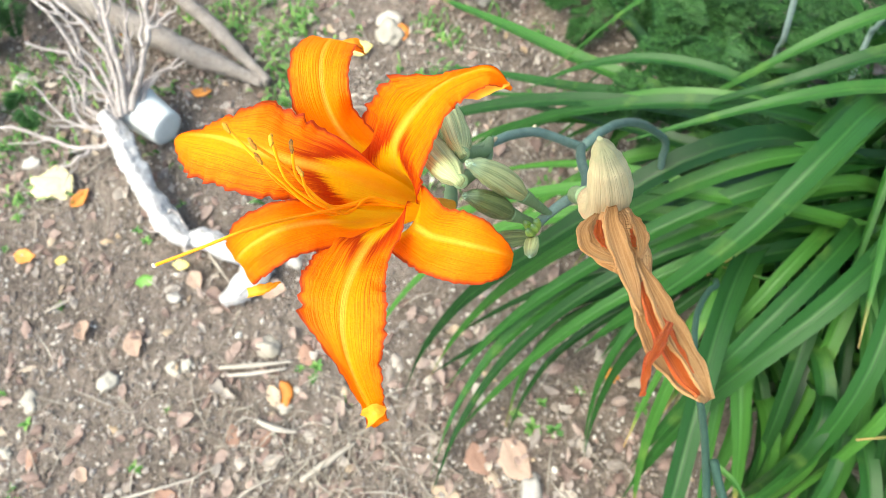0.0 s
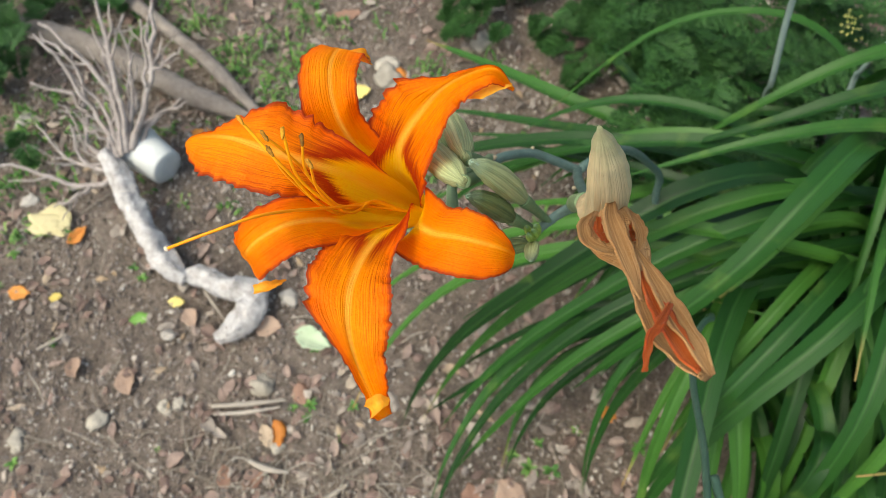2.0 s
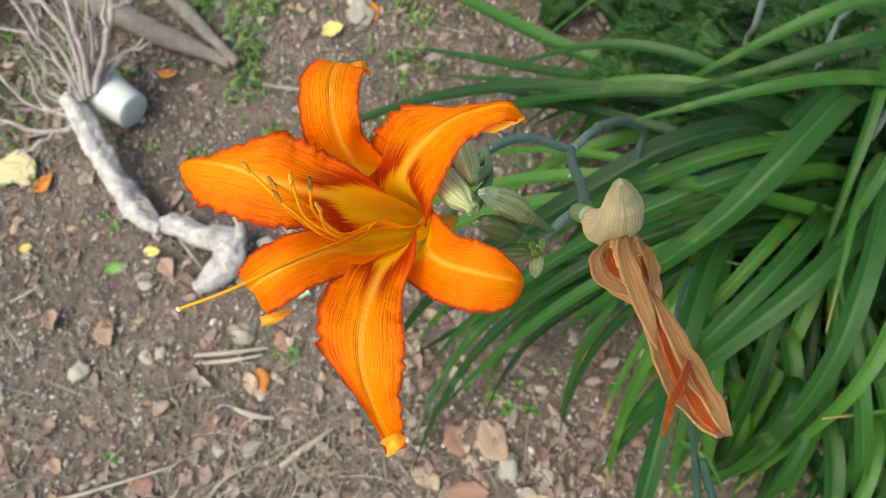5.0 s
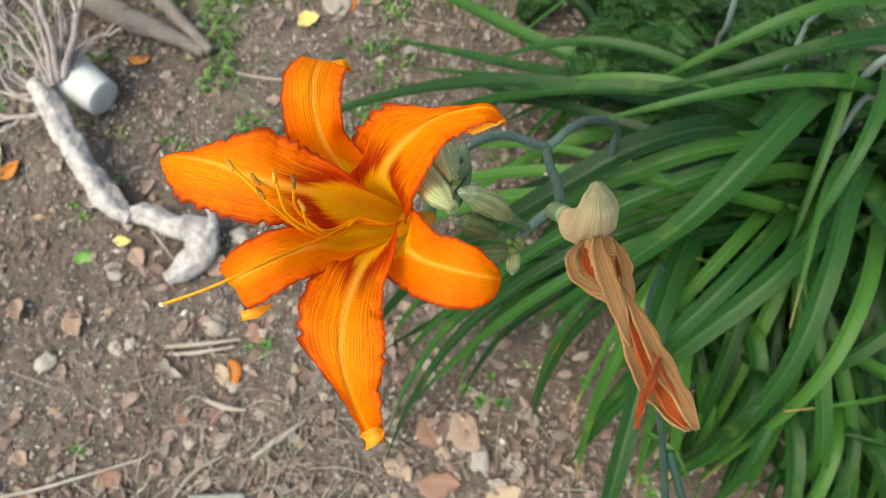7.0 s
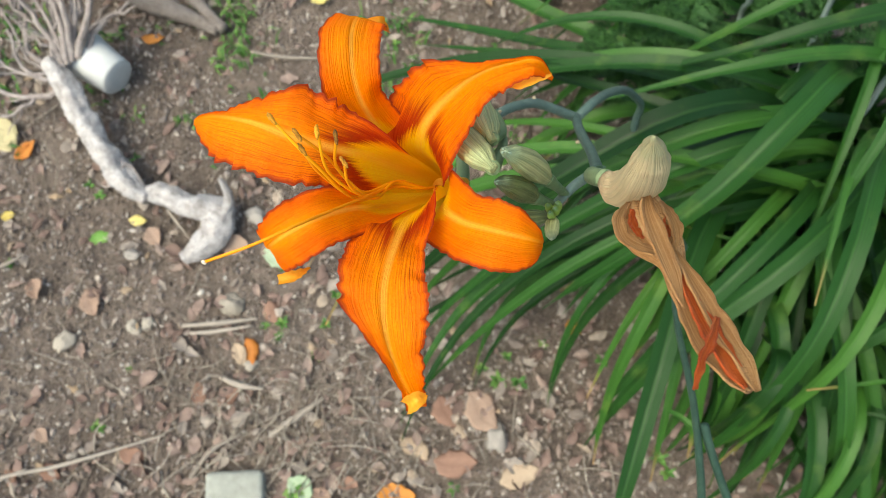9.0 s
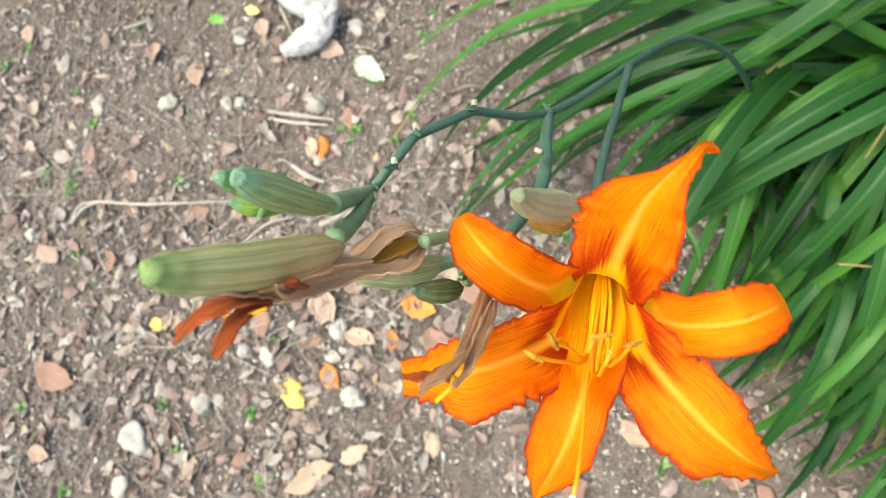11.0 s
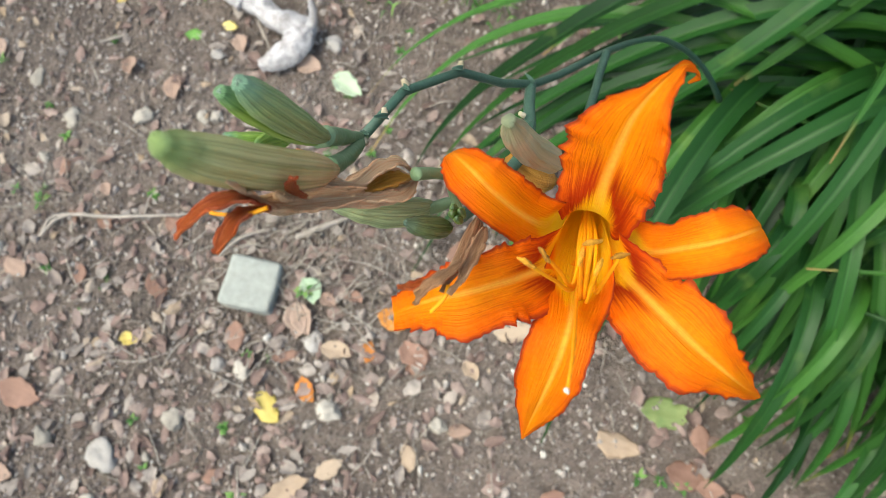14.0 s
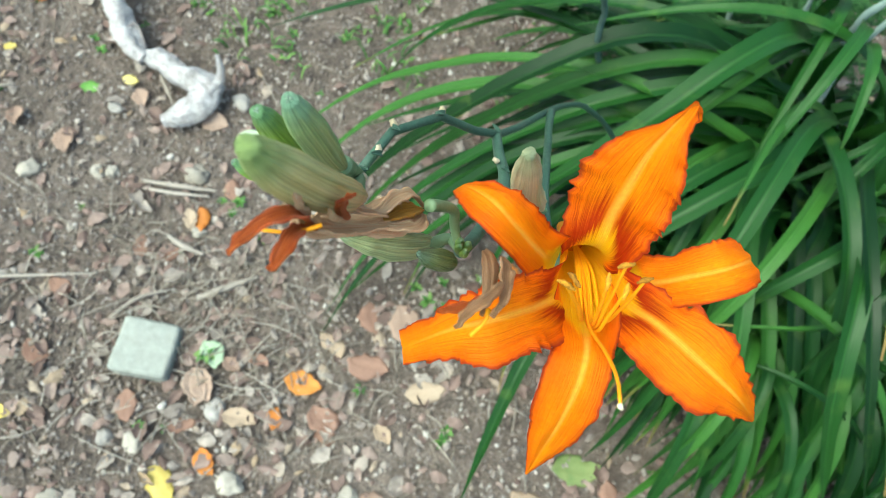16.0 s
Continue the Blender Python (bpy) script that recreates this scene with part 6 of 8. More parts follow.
withered(stalk_b, [(0.0470, -0.1067, 0.8370), (0.0422, -0.1121, 0.8440), (0.0382, -0.1194, 0.8530), (0.0340, -0.1246, 0.8610), (0.0300, -0.1289, 0.8680), (0.0279, -0.1327, 0.8750), (0.0265, -0.1345, 0.8810)], (0.0018, 0.0058, 0.0046, 0.0026, 0.0024, 0.0024, 0.0012), DRY_PINK, [([(0.0483, -0.1068, 0.8420), (0.0450, -0.1072, 0.8480), (0.0420, -0.1110, 0.8520), (0.0402, -0.1170, 0.8570), (0.0380, -0.1209, 0.8600)], 0.0021, DRY_PINK), ([(0.0490, -0.1091, 0.8420), (0.0493, -0.1151, 0.8480), (0.0459, -0.1188, 0.8520), (0.0422, -0.1214, 0.8570), (0.0386, -0.1227, 0.8600)], 0.0021, DRY_PINK), ([(0.0485, -0.1091, 0.8450), (0.0446, -0.1135, 0.8500), (0.0409, -0.1188, 0.8550)], 0.0026, DRY_GOLD), ([(0.0416, -0.1189, 0.8580), (0.0349, -0.1229, 0.8660), (0.0318, -0.1274, 0.8730), (0.0298, -0.1320, 0.8790)], 0.0019, DRY_PINK), ([(0.0424, -0.1215, 0.8580), (0.0365, -0.1277, 0.8660), (0.0332, -0.1321, 0.8740), (0.0301, -0.1356, 0.8820), (0.0280, -0.1364, 0.8880)], 0.0023, DRY_PINK), ([(0.0319, -0.1347, 0.8800), (0.0300, -0.1357, 0.8880), (0.0301, -0.1368, 0.8960), (0.0300, -0.1372, 0.9020)], 0.0013, DRY_PINK), ([(0.0367, -0.1309, 0.8800), (0.0360, -0.1317, 0.8850), (0.0369, -0.1316, 0.8900), (0.0389, -0.1314, 0.8930)], 0.0011, DRY_RED), ([(0.0354, -0.1320, 0.8820), (0.0349, -0.1342, 0.8860), (0.0346, -0.1339, 0.8890)], 0.0010, DRY_PINK), ([(0.0316, -0.1356, 0.8840), (0.0299, -0.1378, 0.8930), (0.0272, -0.1406, 0.8960), (0.0240, -0.1439, 0.8960), (0.0204, -0.1478, 0.8930)], 0.0017, DRY_RED), ([(0.0318, -0.1362, 0.8840), (0.0306, -0.1394, 0.8900), (0.0301, -0.1431, 0.8930), (0.0294, -0.1464, 0.8930), (0.0277, -0.1485, 0.8910)], 0.0017, DRY_RED)], (0, 0.2, 1), "withered pinkish tan bloom with curled rust red petals", 41, 1.0)
part("style", tube([(0.0342, -0.1374, 0.8900), (0.0300, -0.1400, 0.8900), (0.0257, -0.1408, 0.8900), (0.0235, -0.1410, 0.8900)], (0.0005, 0.0004, 0.0004), 16, 8), FILAMENT, stalk_b)
stem(stalk_b, [(0.0609, -0.1103, 0.8250), (0.0571, -0.1058, 0.8220), (0.0528, -0.1090, 0.8240), (0.0494, -0.1117, 0.8260)], (0.0013, 0.0016, 0.0019, 0.0022), PEDICEL, "pedicel")
bud(stalk_b, [(0.0511, -0.1094, 0.8240), (0.0462, -0.1139, 0.8300), (0.0398, -0.1176, 0.8360), (0.0334, -0.1203, 0.8420), (0.0280, -0.1210, 0.8460)], 0.0043, BUD_GREEN, "long pale green bud", 42, fat=(0.55, 0.85, 1.0, 1.0, 0.8, 0.5, 0.15))
bud(stalk_b, [(0.0599, -0.1154, 0.8300), (0.0572, -0.1184, 0.8360), (0.0537, -0.1207, 0.8420), (0.0505, -0.1213, 0.8450)], 0.0031, BUD_DARK, "small dark green ribbed bud", 43)
bud(stalk_b, [(0.0612, -0.1112, 0.8260), (0.0603, -0.1132, 0.8350), (0.0605, -0.1144, 0.8400)], 0.0013, BUD_BRIGHT, "tiny bright green bud", 44)
bud(stalk_b, [(0.0612, -0.1112, 0.8260), (0.0624, -0.1122, 0.8350), (0.0625, -0.1134, 0.8400)], 0.0013, BUD_BRIGHT, "tiny bright green bud", 45)
bud(stalk_b, [(0.0612, -0.1112, 0.8260), (0.0620, -0.1144, 0.8350), (0.0621, -0.1155, 0.8400)], 0.0013, BUD_BRIGHT, "tiny bright green bud", 46)
bud(stalk_b, [(0.0612, -0.1112, 0.8260), (0.0602, -0.1117, 0.8350), (0.0604, -0.1129, 0.8400)], 0.0013, BUD_BRIGHT, "tiny bright green bud", 47)
withered(stalk_b, [(0.0675, -0.1141, 0.8380), (0.0686, -0.1218, 0.8500), (0.0687, -0.1313, 0.8620), (0.0684, -0.1372, 0.8680), (0.0678, -0.1412, 0.8700)], (0.0012, 0.0019, 0.0021, 0.0018, 0.0014, 0.0005), DRY_BROWN, [([(0.0706, -0.1342, 0.8720), (0.0676, -0.1400, 0.8760), (0.0649, -0.1425, 0.8750), (0.0632, -0.1452, 0.8700)], 0.0012, DRY_BROWN), ([(0.0696, -0.1360, 0.8700), (0.0655, -0.1408, 0.8740), (0.0587, -0.1426, 0.8700)], 0.0011, DRY_RED), ([(0.0713, -0.1202, 0.8520), (0.0719, -0.1276, 0.8620), (0.0715, -0.1373, 0.8720), (0.0699, -0.1418, 0.8720)], 0.0016, DRY_BROWN)], (0, 0.2, 1), "brown withered bloom lying across an orange petal", 51, 0.8)
part("style", tube([(0.0690, -0.1396, 0.8700), (0.0688, -0.1423, 0.8700), (0.0665, -0.1456, 0.8680)], (0.0006, 0.0005, 0.0005), 12, 8), FILAMENT, stalk_b)
bud(stalk_b, [(0.0840, -0.0774, 0.8000), (0.0789, -0.0824, 0.8150), (0.0752, -0.0896, 0.8350), (0.0730, -0.0955, 0.8550), (0.0715, -0.0972, 0.8650)], 0.0046, BUD_CREAM, "pale curved ribbed bud", 52, fat=(0.40, 0.95, 1.0, 1.0, 0.95, 0.88, 0.74, 0.36))
bud(stalk_b, [(0.0847, -0.0773, 0.7850), (0.0767, -0.0791, 0.7880), (0.0698, -0.0767, 0.7900), (0.0656, -0.0766, 0.7900)], 0.0056, DRY_GOLD, "golden brown withering bud", 53)
bud(stalk_b, [(0.1136, -0.0864, 0.7900), (0.1142, -0.0861, 0.8000), (0.1145, -0.0846, 0.8050)], 0.0028, BUD_DARK, "small dark green bud", 54)
part("pedicel", tube([(0.0936, -0.0755, 0.7700), (0.1049, -0.0827, 0.7820), (0.1136, -0.0864, 0.7900)], (0.0014, 0.0013, 0.0013), 12, 8), PEDICEL, stalk_b)
part("pedicel", tube([(0.0914, -0.0608, 0.7650), (0.0870, -0.0666, 0.7750), (0.0830, -0.0739, 0.7900)], (0.0016, 0.0015, 0.0018), 12, 8), PEDICEL, stalk_b)

# small dry-edged scales where the branches part
def scale_leaf(stalk, at, way, size=0.0036):
    a, w = Vector(at), Vector(way).normalized()
    lift = Vector((0, 0, 0.0012))
    part("bract", sheet([a - w * size * 0.3, a + lift + w * size * 0.2, a + lift * 1.6 + w * size * 0.8], (size * 0.24, size * 0.22, 0.0002), (0.1, -0.3, 1), 10, 5, cup=0.7, seed=int(abs(at[0]) * 9999)), STEM_DARK, stalk, "small dark green bract with a pale edge", thick=0.0004)


for at, way in (((0.0653, -0.0319, 0.7690), (-0.7, 0.3, 0.2)), ((0.0443, -0.0535, 0.8055), (-0.6, -0.5, 0.2)), ((0.0314, -0.0700, 0.8165), (0.7, -0.5, 0.2)), ((0.0300, -0.0850, 0.8245), (-0.6, -0.5, 0.3)), ((0.0270, -0.0935, 0.8285), (0.8, -0.2, 0.3)), ((0.0262, -0.0945, 0.8285), (-0.7, -0.4, 0.4)), ((0.0706, -0.0593, 0.7875), (0.5, -0.7, 0.3)), ((0.0712, -0.0740, 0.7975), (-0.6, -0.6, 0.3))):
    scale_leaf(stalk_b, at, way)
for at, way in (((0.0437, 0.1926, 0.7058), (-0.6, -0.5, 0.3)), ((0.0325, 0.1200, 0.7958), (0.6, -0.3, 0.4)), ((0.0310, 0.1180, 0.7965), (-0.7, 0.2, 0.4)), ((0.0100, 0.0950, 0.8145), (0.6, 0.5, 0.4)), ((-0.0050, 0.1650, 0.7575), (0.4, 0.7, 0.4))):
    scale_leaf(stalk_a, at, way, 0.0032)

# bare older stalks among the blades
def bare_stalk(ctrl, radius):
    ob = part("bare_flower_stalk", tube(ctrl, (radius * 1.15, radius, radius * 0.85), 36, 12, wobble=0.06), STEM_BARE)
    return tagged(ob, "bare bluish green flower stalk leaning among the leaves", "flower stalk", group="bare stalks among the leaves")



bare_stalk([(0.4000, 0.4300, -0.0100), (0.3868, 0.5984, 0.2000), (0.3623, 0.5776, 0.3000), (0.3404, 0.5722, 0.4000), (0.3279, 0.5651, 0.4600), (0.3106, 0.5505, 0.5200)], 0.0040)
bare_stalk([(0.4600, 0.4300, -0.0100), (0.4472, 0.5424, 0.3000), (0.4403, 0.5426, 0.3600), (0.4452, 0.5416, 0.4000), (0.4607, 0.5382, 0.4300)], 0.0036)
bare_stalk([(0.4601, 0.4111, 0.2500), (0.4688, 0.4056, 0.3000), (0.4573, 0.4116, 0.3800), (0.4539, 0.4050, 0.4500), (0.4596, 0.4005, 0.5000)], 0.0036)
bare_stalk([(0.4471, 0.4256, 0.4000), (0.4373, 0.4167, 0.4500), (0.4401, 0.4099, 0.4800), (0.4493, 0.4108, 0.5100)], 0.0042)

# ---- things on the ground ----
def block_shape(size, height, seed):
    bm = bmesh.new()
    bmesh.ops.create_cube(bm, size=1)
    for v in bm.verts:
        v.co = Vector((v.co.x * size, v.co.y * size * 0.97, v.co.z * height))
    bmesh.ops.bevel(bm, geom=bm.edges[:], offset=size * 0.11, segments=4, profile=0.6, affect="EDGES")
    bmesh.ops.subdivide_edges(bm, edges=bm.edges[:], cuts=3, use_grid_fill=True)
    for v in bm.verts:
        v.co += v.co.normalized() * size * 0.03 * noise.noise(v.co * 40 + Vector((seed, 0, 0)))
    made = [v.co.copy() for v in bm.verts], [[v.index for v in f.verts] for f in bm.faces], None
    bm.free()
    return made



paver = part("concrete_block", block_shape(0.0837, 0.06, 4), CONCRETE)
paver.matrix_world = pose(-0.3483, -0.0436, -0.006, -3, 4, 2.9)
tagged(paver, "small light grey concrete paving block half sunk in soil", "paving block")

snag = new("dead_white_branch")
tagged(snag, "bleached dead branch with bare forking twigs lying on soil", "dead branch")

part("limb", tube([(-0.6950, 0.6544, 0.0750), (-0.6733, 0.6194, 0.0680), (-0.6377, 0.5556, 0.0550), (-0.5969, 0.4980, 0.0420), (-0.5558, 0.4450, 0.0320), (-0.5271, 0.4235, 0.0260)], (0.016, 0.021, 0.022, 0.020, 0.022, 0.012), 110, 40, ridges=((2, 0.1), (5, 0.07)), wobble=0.12, seed=3, rough=0.22), WHITE_WOOD, snag)
part("limb", tube([(-0.5430, 0.4356, 0.0220), (-0.5044, 0.4310, 0.0260), (-0.4535, 0.4071, 0.0280), (-0.4055, 0.3961, 0.0280), (-0.4104, 0.3645, 0.0240), (-0.4352, 0.3393, 0.0200), (-0.4609, 0.3245, 0.0140)], (0.010, 0.017, 0.018, 0.023, 0.022, 0.021, 0.011), 110, 40, ridges=((2, 0.08), (5, 0.06)), wobble=0.12, seed=4, rough=0.22), WHITE_WOOD, snag)
part("knob", tube([(-0.3998, 0.3923, 0.0300), (-0.3867, 0.4078, 0.0400), (-0.3878, 0.4244, 0.0550), (-0.3969, 0.4400, 0.0650)], (0.012, 0.008, 0.006, 0.004), 20, 10, wobble=0.2, seed=5), WHITE_WOOD, snag)


def twig(ctrl, radius, seed):
    """A bare twig, kinked at its nodes, with short side shoots."""
    rng = random.Random(seed)
    line = spline(ctrl, 2 * len(ctrl) + 1)
    line = [Vector(p) + Vector((rng.gauss(0, 0.0030), rng.gauss(0, 0.0030), rng.gauss(0, 0.003))) * (0 < k < len(line) - 1) for k, p in enumerate(line)]
    kinked = [a.lerp(b, f) for a, b in zip(line, line[1:]) for f in (0.0, 0.2, 0.5, 0.8)] + [line[-1]]
    made = [tube(kinked, (radius, radius * 0.85, radius * 0.7, radius * 0.45), 6 * len(line), 7, wobble=0.12, seed=seed)]
    for k in range(len(line) // 3):
        i = rng.randint(2, len(line) - 2)
        way = (line[i + 1] - line[i]).normalized()
        turn = way.cross(Vector((rng.uniform(-0.4, 0.4), rng.uniform(-0.4, 0.4), 1))).normalized() * rng.choice((-1, 1))
        d = (way + turn * rng.uniform(0.5, 1.1)).normalized()
        ln = rng.uniform(0.02, 0.075)
        q = line[i]
        bend = Vector((rng.gauss(0, 0.004), rng.gauss(0, 0.004), rng.gauss(0, 0.003)))
        r = radius * 0.5
        made.append(tube([q, q + d * ln * 0.35 + bend * 0.3, q + (d + way * 0.3).normalized() * ln * 0.7 - bend * 0.3, q + (d + way * 0.5).normalized() * ln], (r, r * 0.8, r * 0.6, r * 0.4), 14, 6, seed=k))
    return part("twig", joined(made), GREY_TWIG, snag)



twig([(-0.6735, 0.6418, 0.0750), (-0.6931, 0.6907, 0.1100), (-0.7221, 0.7285, 0.1500), (-0.7511, 0.7706, 0.1900), (-0.7873, 0.8015, 0.2200)], 0.0050, 203)
twig([(-0.6675, 0.6477, 0.0750), (-0.6640, 0.7007, 0.1200), (-0.6848, 0.7478, 0.1700), (-0.7288, 0.7858, 0.2000), (-0.7848, 0.8271, 0.2200)], 0.0057, 204)
twig([(-0.6605, 0.6535, 0.0750), (-0.6525, 0.7049, 0.1300), (-0.6659, 0.7759, 0.1800), (-0.6725, 0.8279, 0.2200), (-0.6797, 0.8599, 0.2400)], 0.0063, 205)
twig([(-0.6560, 0.6570, 0.0750), (-0.6460, 0.7124, 0.1200), (-0.6353, 0.7543, 0.1600)], 0.0043, 206)
twig([(-0.6513, 0.6594, 0.0750), (-0.6109, 0.7036, 0.1300), (-0.5791, 0.7510, 0.1900), (-0.5678, 0.8002, 0.2300), (-0.5634, 0.8325, 0.2600)], 0.0065, 207)
twig([(-0.5869, 0.7416, 0.1800), (-0.5554, 0.7561, 0.1900), (-0.5303, 0.7769, 0.2000)], 0.0034, 208)
twig([(-0.6487, 0.6603, 0.0700), (-0.6024, 0.7076, 0.1000), (-0.5509, 0.7261, 0.1300)], 0.0050, 209)
twig([(-0.6809, 0.6392, 0.0700), (-0.7366, 0.6704, 0.0800), (-0.7333, 0.7230, 0.1100), (-0.7515, 0.7377, 0.1400), (-0.8159, 0.7488, 0.1600)], 0.0050, 210)
twig([(-0.7404, 0.7295, 0.1100), (-0.7489, 0.7842, 0.1300), (-0.7671, 0.8176, 0.1600), (-0.8291, 0.8349, 0.1800)], 0.0043, 211)
twig([(-0.6847, 0.6333, 0.0700), (-0.7323, 0.6526, 0.0700), (-0.7606, 0.7012, 0.0900), (-0.7886, 0.7453, 0.1000)], 0.0035, 212)
twig([(-0.6769, 0.6125, 0.0650), (-0.7206, 0.5960, 0.0550), (-0.7861, 0.6121, 0.0600), (-0.8610, 0.6315, 0.0700), (-0.9193, 0.6324, 0.0800)], 0.0050, 213)
twig([(-0.7259, 0.5961, 0.0550), (-0.7591, 0.5704, 0.0500), (-0.7957, 0.5651, 0.0400)], 0.0035, 214)
twig([(-0.6668, 0.6685, 0.0800), (-0.6776, 0.7135, 0.1200), (-0.6900, 0.7649, 0.1500)], 0.0035, 215)
twig([(-0.6797, 0.6540, 0.0750), (-0.6927, 0.6674, 0.1000), (-0.7328, 0.6993, 0.1000)], 0.0035, 216)
twig([(-0.5334, 0.4446, 0.0300), (-0.5612, 0.4781, 0.0500), (-0.5828, 0.4405, 0.0400), (-0.6066, 0.4667, 0.0300)], 0.0027, 217)
twig([(-0.6551, 0.6857, 0.0900), (-0.6343, 0.7290, 0.1300), (-0.6433, 0.7966, 0.1700), (-0.6541, 0.8337, 0.2000)], 0.0043, 218)
twig([(-0.6707, 0.6540, 0.0800), (-0.6851, 0.7014, 0.1200), (-0.7143, 0.7363, 0.1400), (-0.7386, 0.7561, 0.1700)], 0.0043, 219)
twig([(-0.6685, 0.6625, 0.0800), (-0.6712, 0.7303, 0.1300), (-0.6757, 0.7725, 0.1700), (-0.6658, 0.8178, 0.1900), (-0.6501, 0.8598, 0.2000)], 0.0050, 220)
twig([(-0.6508, 0.6681, 0.0800), (-0.6183, 0.7081, 0.1000), (-0.5779, 0.7102, 0.1200)], 0.0043, 221)
twig([(-0.6847, 0.6333, 0.0700), (-0.7419, 0.6287, 0.0700), (-0.7934, 0.6650, 0.0900), (-0.8304, 0.7022, 0.1000)], 0.0035, 222)
twig([(-0.6870, 0.6214, 0.0700), (-0.7269, 0.6338, 0.0800), (-0.7570, 0.6926, 0.1100)], 0.0042, 223)
twig([(-0.6704, 0.6617, 0.0900), (-0.7069, 0.7034, 0.1100), (-0.7311, 0.6967, 0.1200)], 0.0035, 224)
twig([(-0.5919, 0.7197, 0.1700), (-0.5937, 0.7798, 0.2000), (-0.6009, 0.8243, 0.2200)], 0.0034, 225)
twig([(-0.6522, 0.6733, 0.0900), (-0.6367, 0.7167, 0.1300), (-0.6358, 0.7606, 0.1600), (-0.6256, 0.7868, 0.1800)], 0.0043, 226)

log = new("forked_dead_branch")
tagged(log, "grey-brown forked dead branch lying on the ground", "dead branch")

part("limb", tube([(-1.0407, 1.0343, 0.0300), (-0.8976, 0.9799, 0.0300), (-0.7453, 0.9069, 0.0280), (-0.6128, 0.8325, 0.0250), (-0.5138, 0.7833, 0.0220), (-0.4458, 0.7553, 0.0120)], (0.018, 0.024, 0.025, 0.022, 0.010), 110, 30, wobble=0.1, seed=8, rough=0.15), BROWN_WOOD, log)
part("limb", tube([(-0.8432, 1.1287, 0.0400), (-0.7519, 1.0546, 0.0350), (-0.6497, 0.9682, 0.0300), (-0.5521, 0.8797, 0.0250), (-0.4832, 0.8026, 0.0220), (-0.4334, 0.7527, 0.0150)], (0.012, 0.014, 0.014, 0.010), 90, 24, wobble=0.1, seed=9, rough=0.15), BROWN_WOOD, log)

def cup_shape(mouth, foot, r0, r1):
    """A tapered cup with a rolled rim, part filled."""
    a, b = Vector(mouth), Vector(foot)
    ax = (b - a).normalized()
    s = ax.orthogonal().normalized()
    t = ax.cross(s)
    ln = (b - a).length
    rings = [(0.42, r0 * 0.5), (0.42, r0 * 0.80), (0.36, r0 * 0.86), (0.02, r0 - 0.002), (0.0, r0), (0.0, r0 + 0.002), (0.03, r0 + 0.002), (0.04, r0), (0.5, (r0 + r1) / 2), (0.96, r1), (1.0, r1 * 0.9), (1.0, r1 * 0.4)]
    verts, n = [], 40
    for h, r in rings:
        for k in range(n):
            w = 2 * math.pi * k / n
            dent = 1 + 0.04 * math.sin(2 * w + 1) + 0.015 * math.sin(5 * w)
            verts.append(a + ax * h * ln + (s * math.cos(w) + t * math.sin(w)) * r * dent)
    faces = strip_faces(len(rings), n, True)
    verts += [a + ax * 0.42 * ln, a + ax * ln]
    faces += [(len(verts) - 2, (k + 1) % n, k) for k in range(n)]
    faces += [(len(verts) - 1, len(verts) - 2 - n + k, len(verts) - 2 - n + (k + 1) % n) for k in range(n)]
    return verts, faces, None



cup = part("plastic_cup", cup_shape((-0.6608, 0.6856, 0.0460), (-0.5998, 0.6430, 0.0380), 0.040, 0.033), CUP_WHITE)
tagged(cup, "dirty white cup lying beside the bleached dead branch", "cup")

def fallen_leaf(x, y, length, turn, material, label, slim=0.36, lift=0.004, seed=0):
    """A dry leaf that rests on the soil, curled a little."""
    c, s = math.cos(turn), math.sin(turn)
    z = soil_height(x, y) + lift
    rng = random.Random(seed)
    k = [rng.uniform(-0.1, 0.1) for _ in range(4)]
    h = length / 2
    ctrl = [(x + c * h * q - s * h * b, y + s * h * q + c * h * b, z + length * up) for q, b, up in ((-1, k[0], 0.03 + abs(k[1])), (-0.4, k[2], 0.04), (0.35, -k[2], 0.05), (1, k[3], 0.02 + abs(k[2])))]
    w = length * slim * 0.92
    made = sheet(ctrl, (w * 0.12, w * 0.75, w, w * 0.9, w * 0.6, w * 0.08), (0, 0, 1), 18, 9, cup=rng.uniform(-0.5, 0.5), ruffle=length * 0.05, seed=seed, waves=2.3, crease=0.1, skew=rng.uniform(-0.25, 0.25), twist=(rng.uniform(-15, 15), rng.uniform(-15, 15)))
    return tagged(part("fallen_leaf", made, material, thick=0.0006), label, "leaf", group="single leaves fallen on the soil")


def pebble(x, y, size, material, label, seed=0, flat=0.55):
    ob = part("pebble", blob((x, y, soil_height(x, y) + size * flat * 0.3), size, seed, flat, 3, 0.3), material)
    return tagged(ob, label, "stone", group="stones on the soil")



pebble(-0.8657, 0.2238, 0.0182, STONE_PALE, "pale rounded stone on the soil", 234, 0.55)
pebble(-0.7693, 0.1632, 0.0167, STONE_PALE, "pale rounded stone on the soil", 235, 0.55)
pebble(-0.7912, 0.0827, 0.0116, STONE_PALE, "pale rounded stone on the soil", 236, 0.55)
pebble(-0.6414, 0.1925, 0.0175, STONE_PALE, "pale rounded stone on the soil", 237, 0.55)
pebble(-0.5333, 0.2143, 0.0126, STONE_PALE, "pale rounded stone on the soil", 238, 0.55)
pebble(-0.5092, 0.2210, 0.0116, STONE_PALE, "pale rounded stone on the soil", 239, 0.55)
pebble(-0.3809, 0.2508, 0.0201, STONE_PALE, "pale rounded stone on the soil", 240, 0.55)
pebble(-0.3436, 0.1558, 0.0112, STONE_PALE, "pale rounded stone on the soil", 241, 0.55)
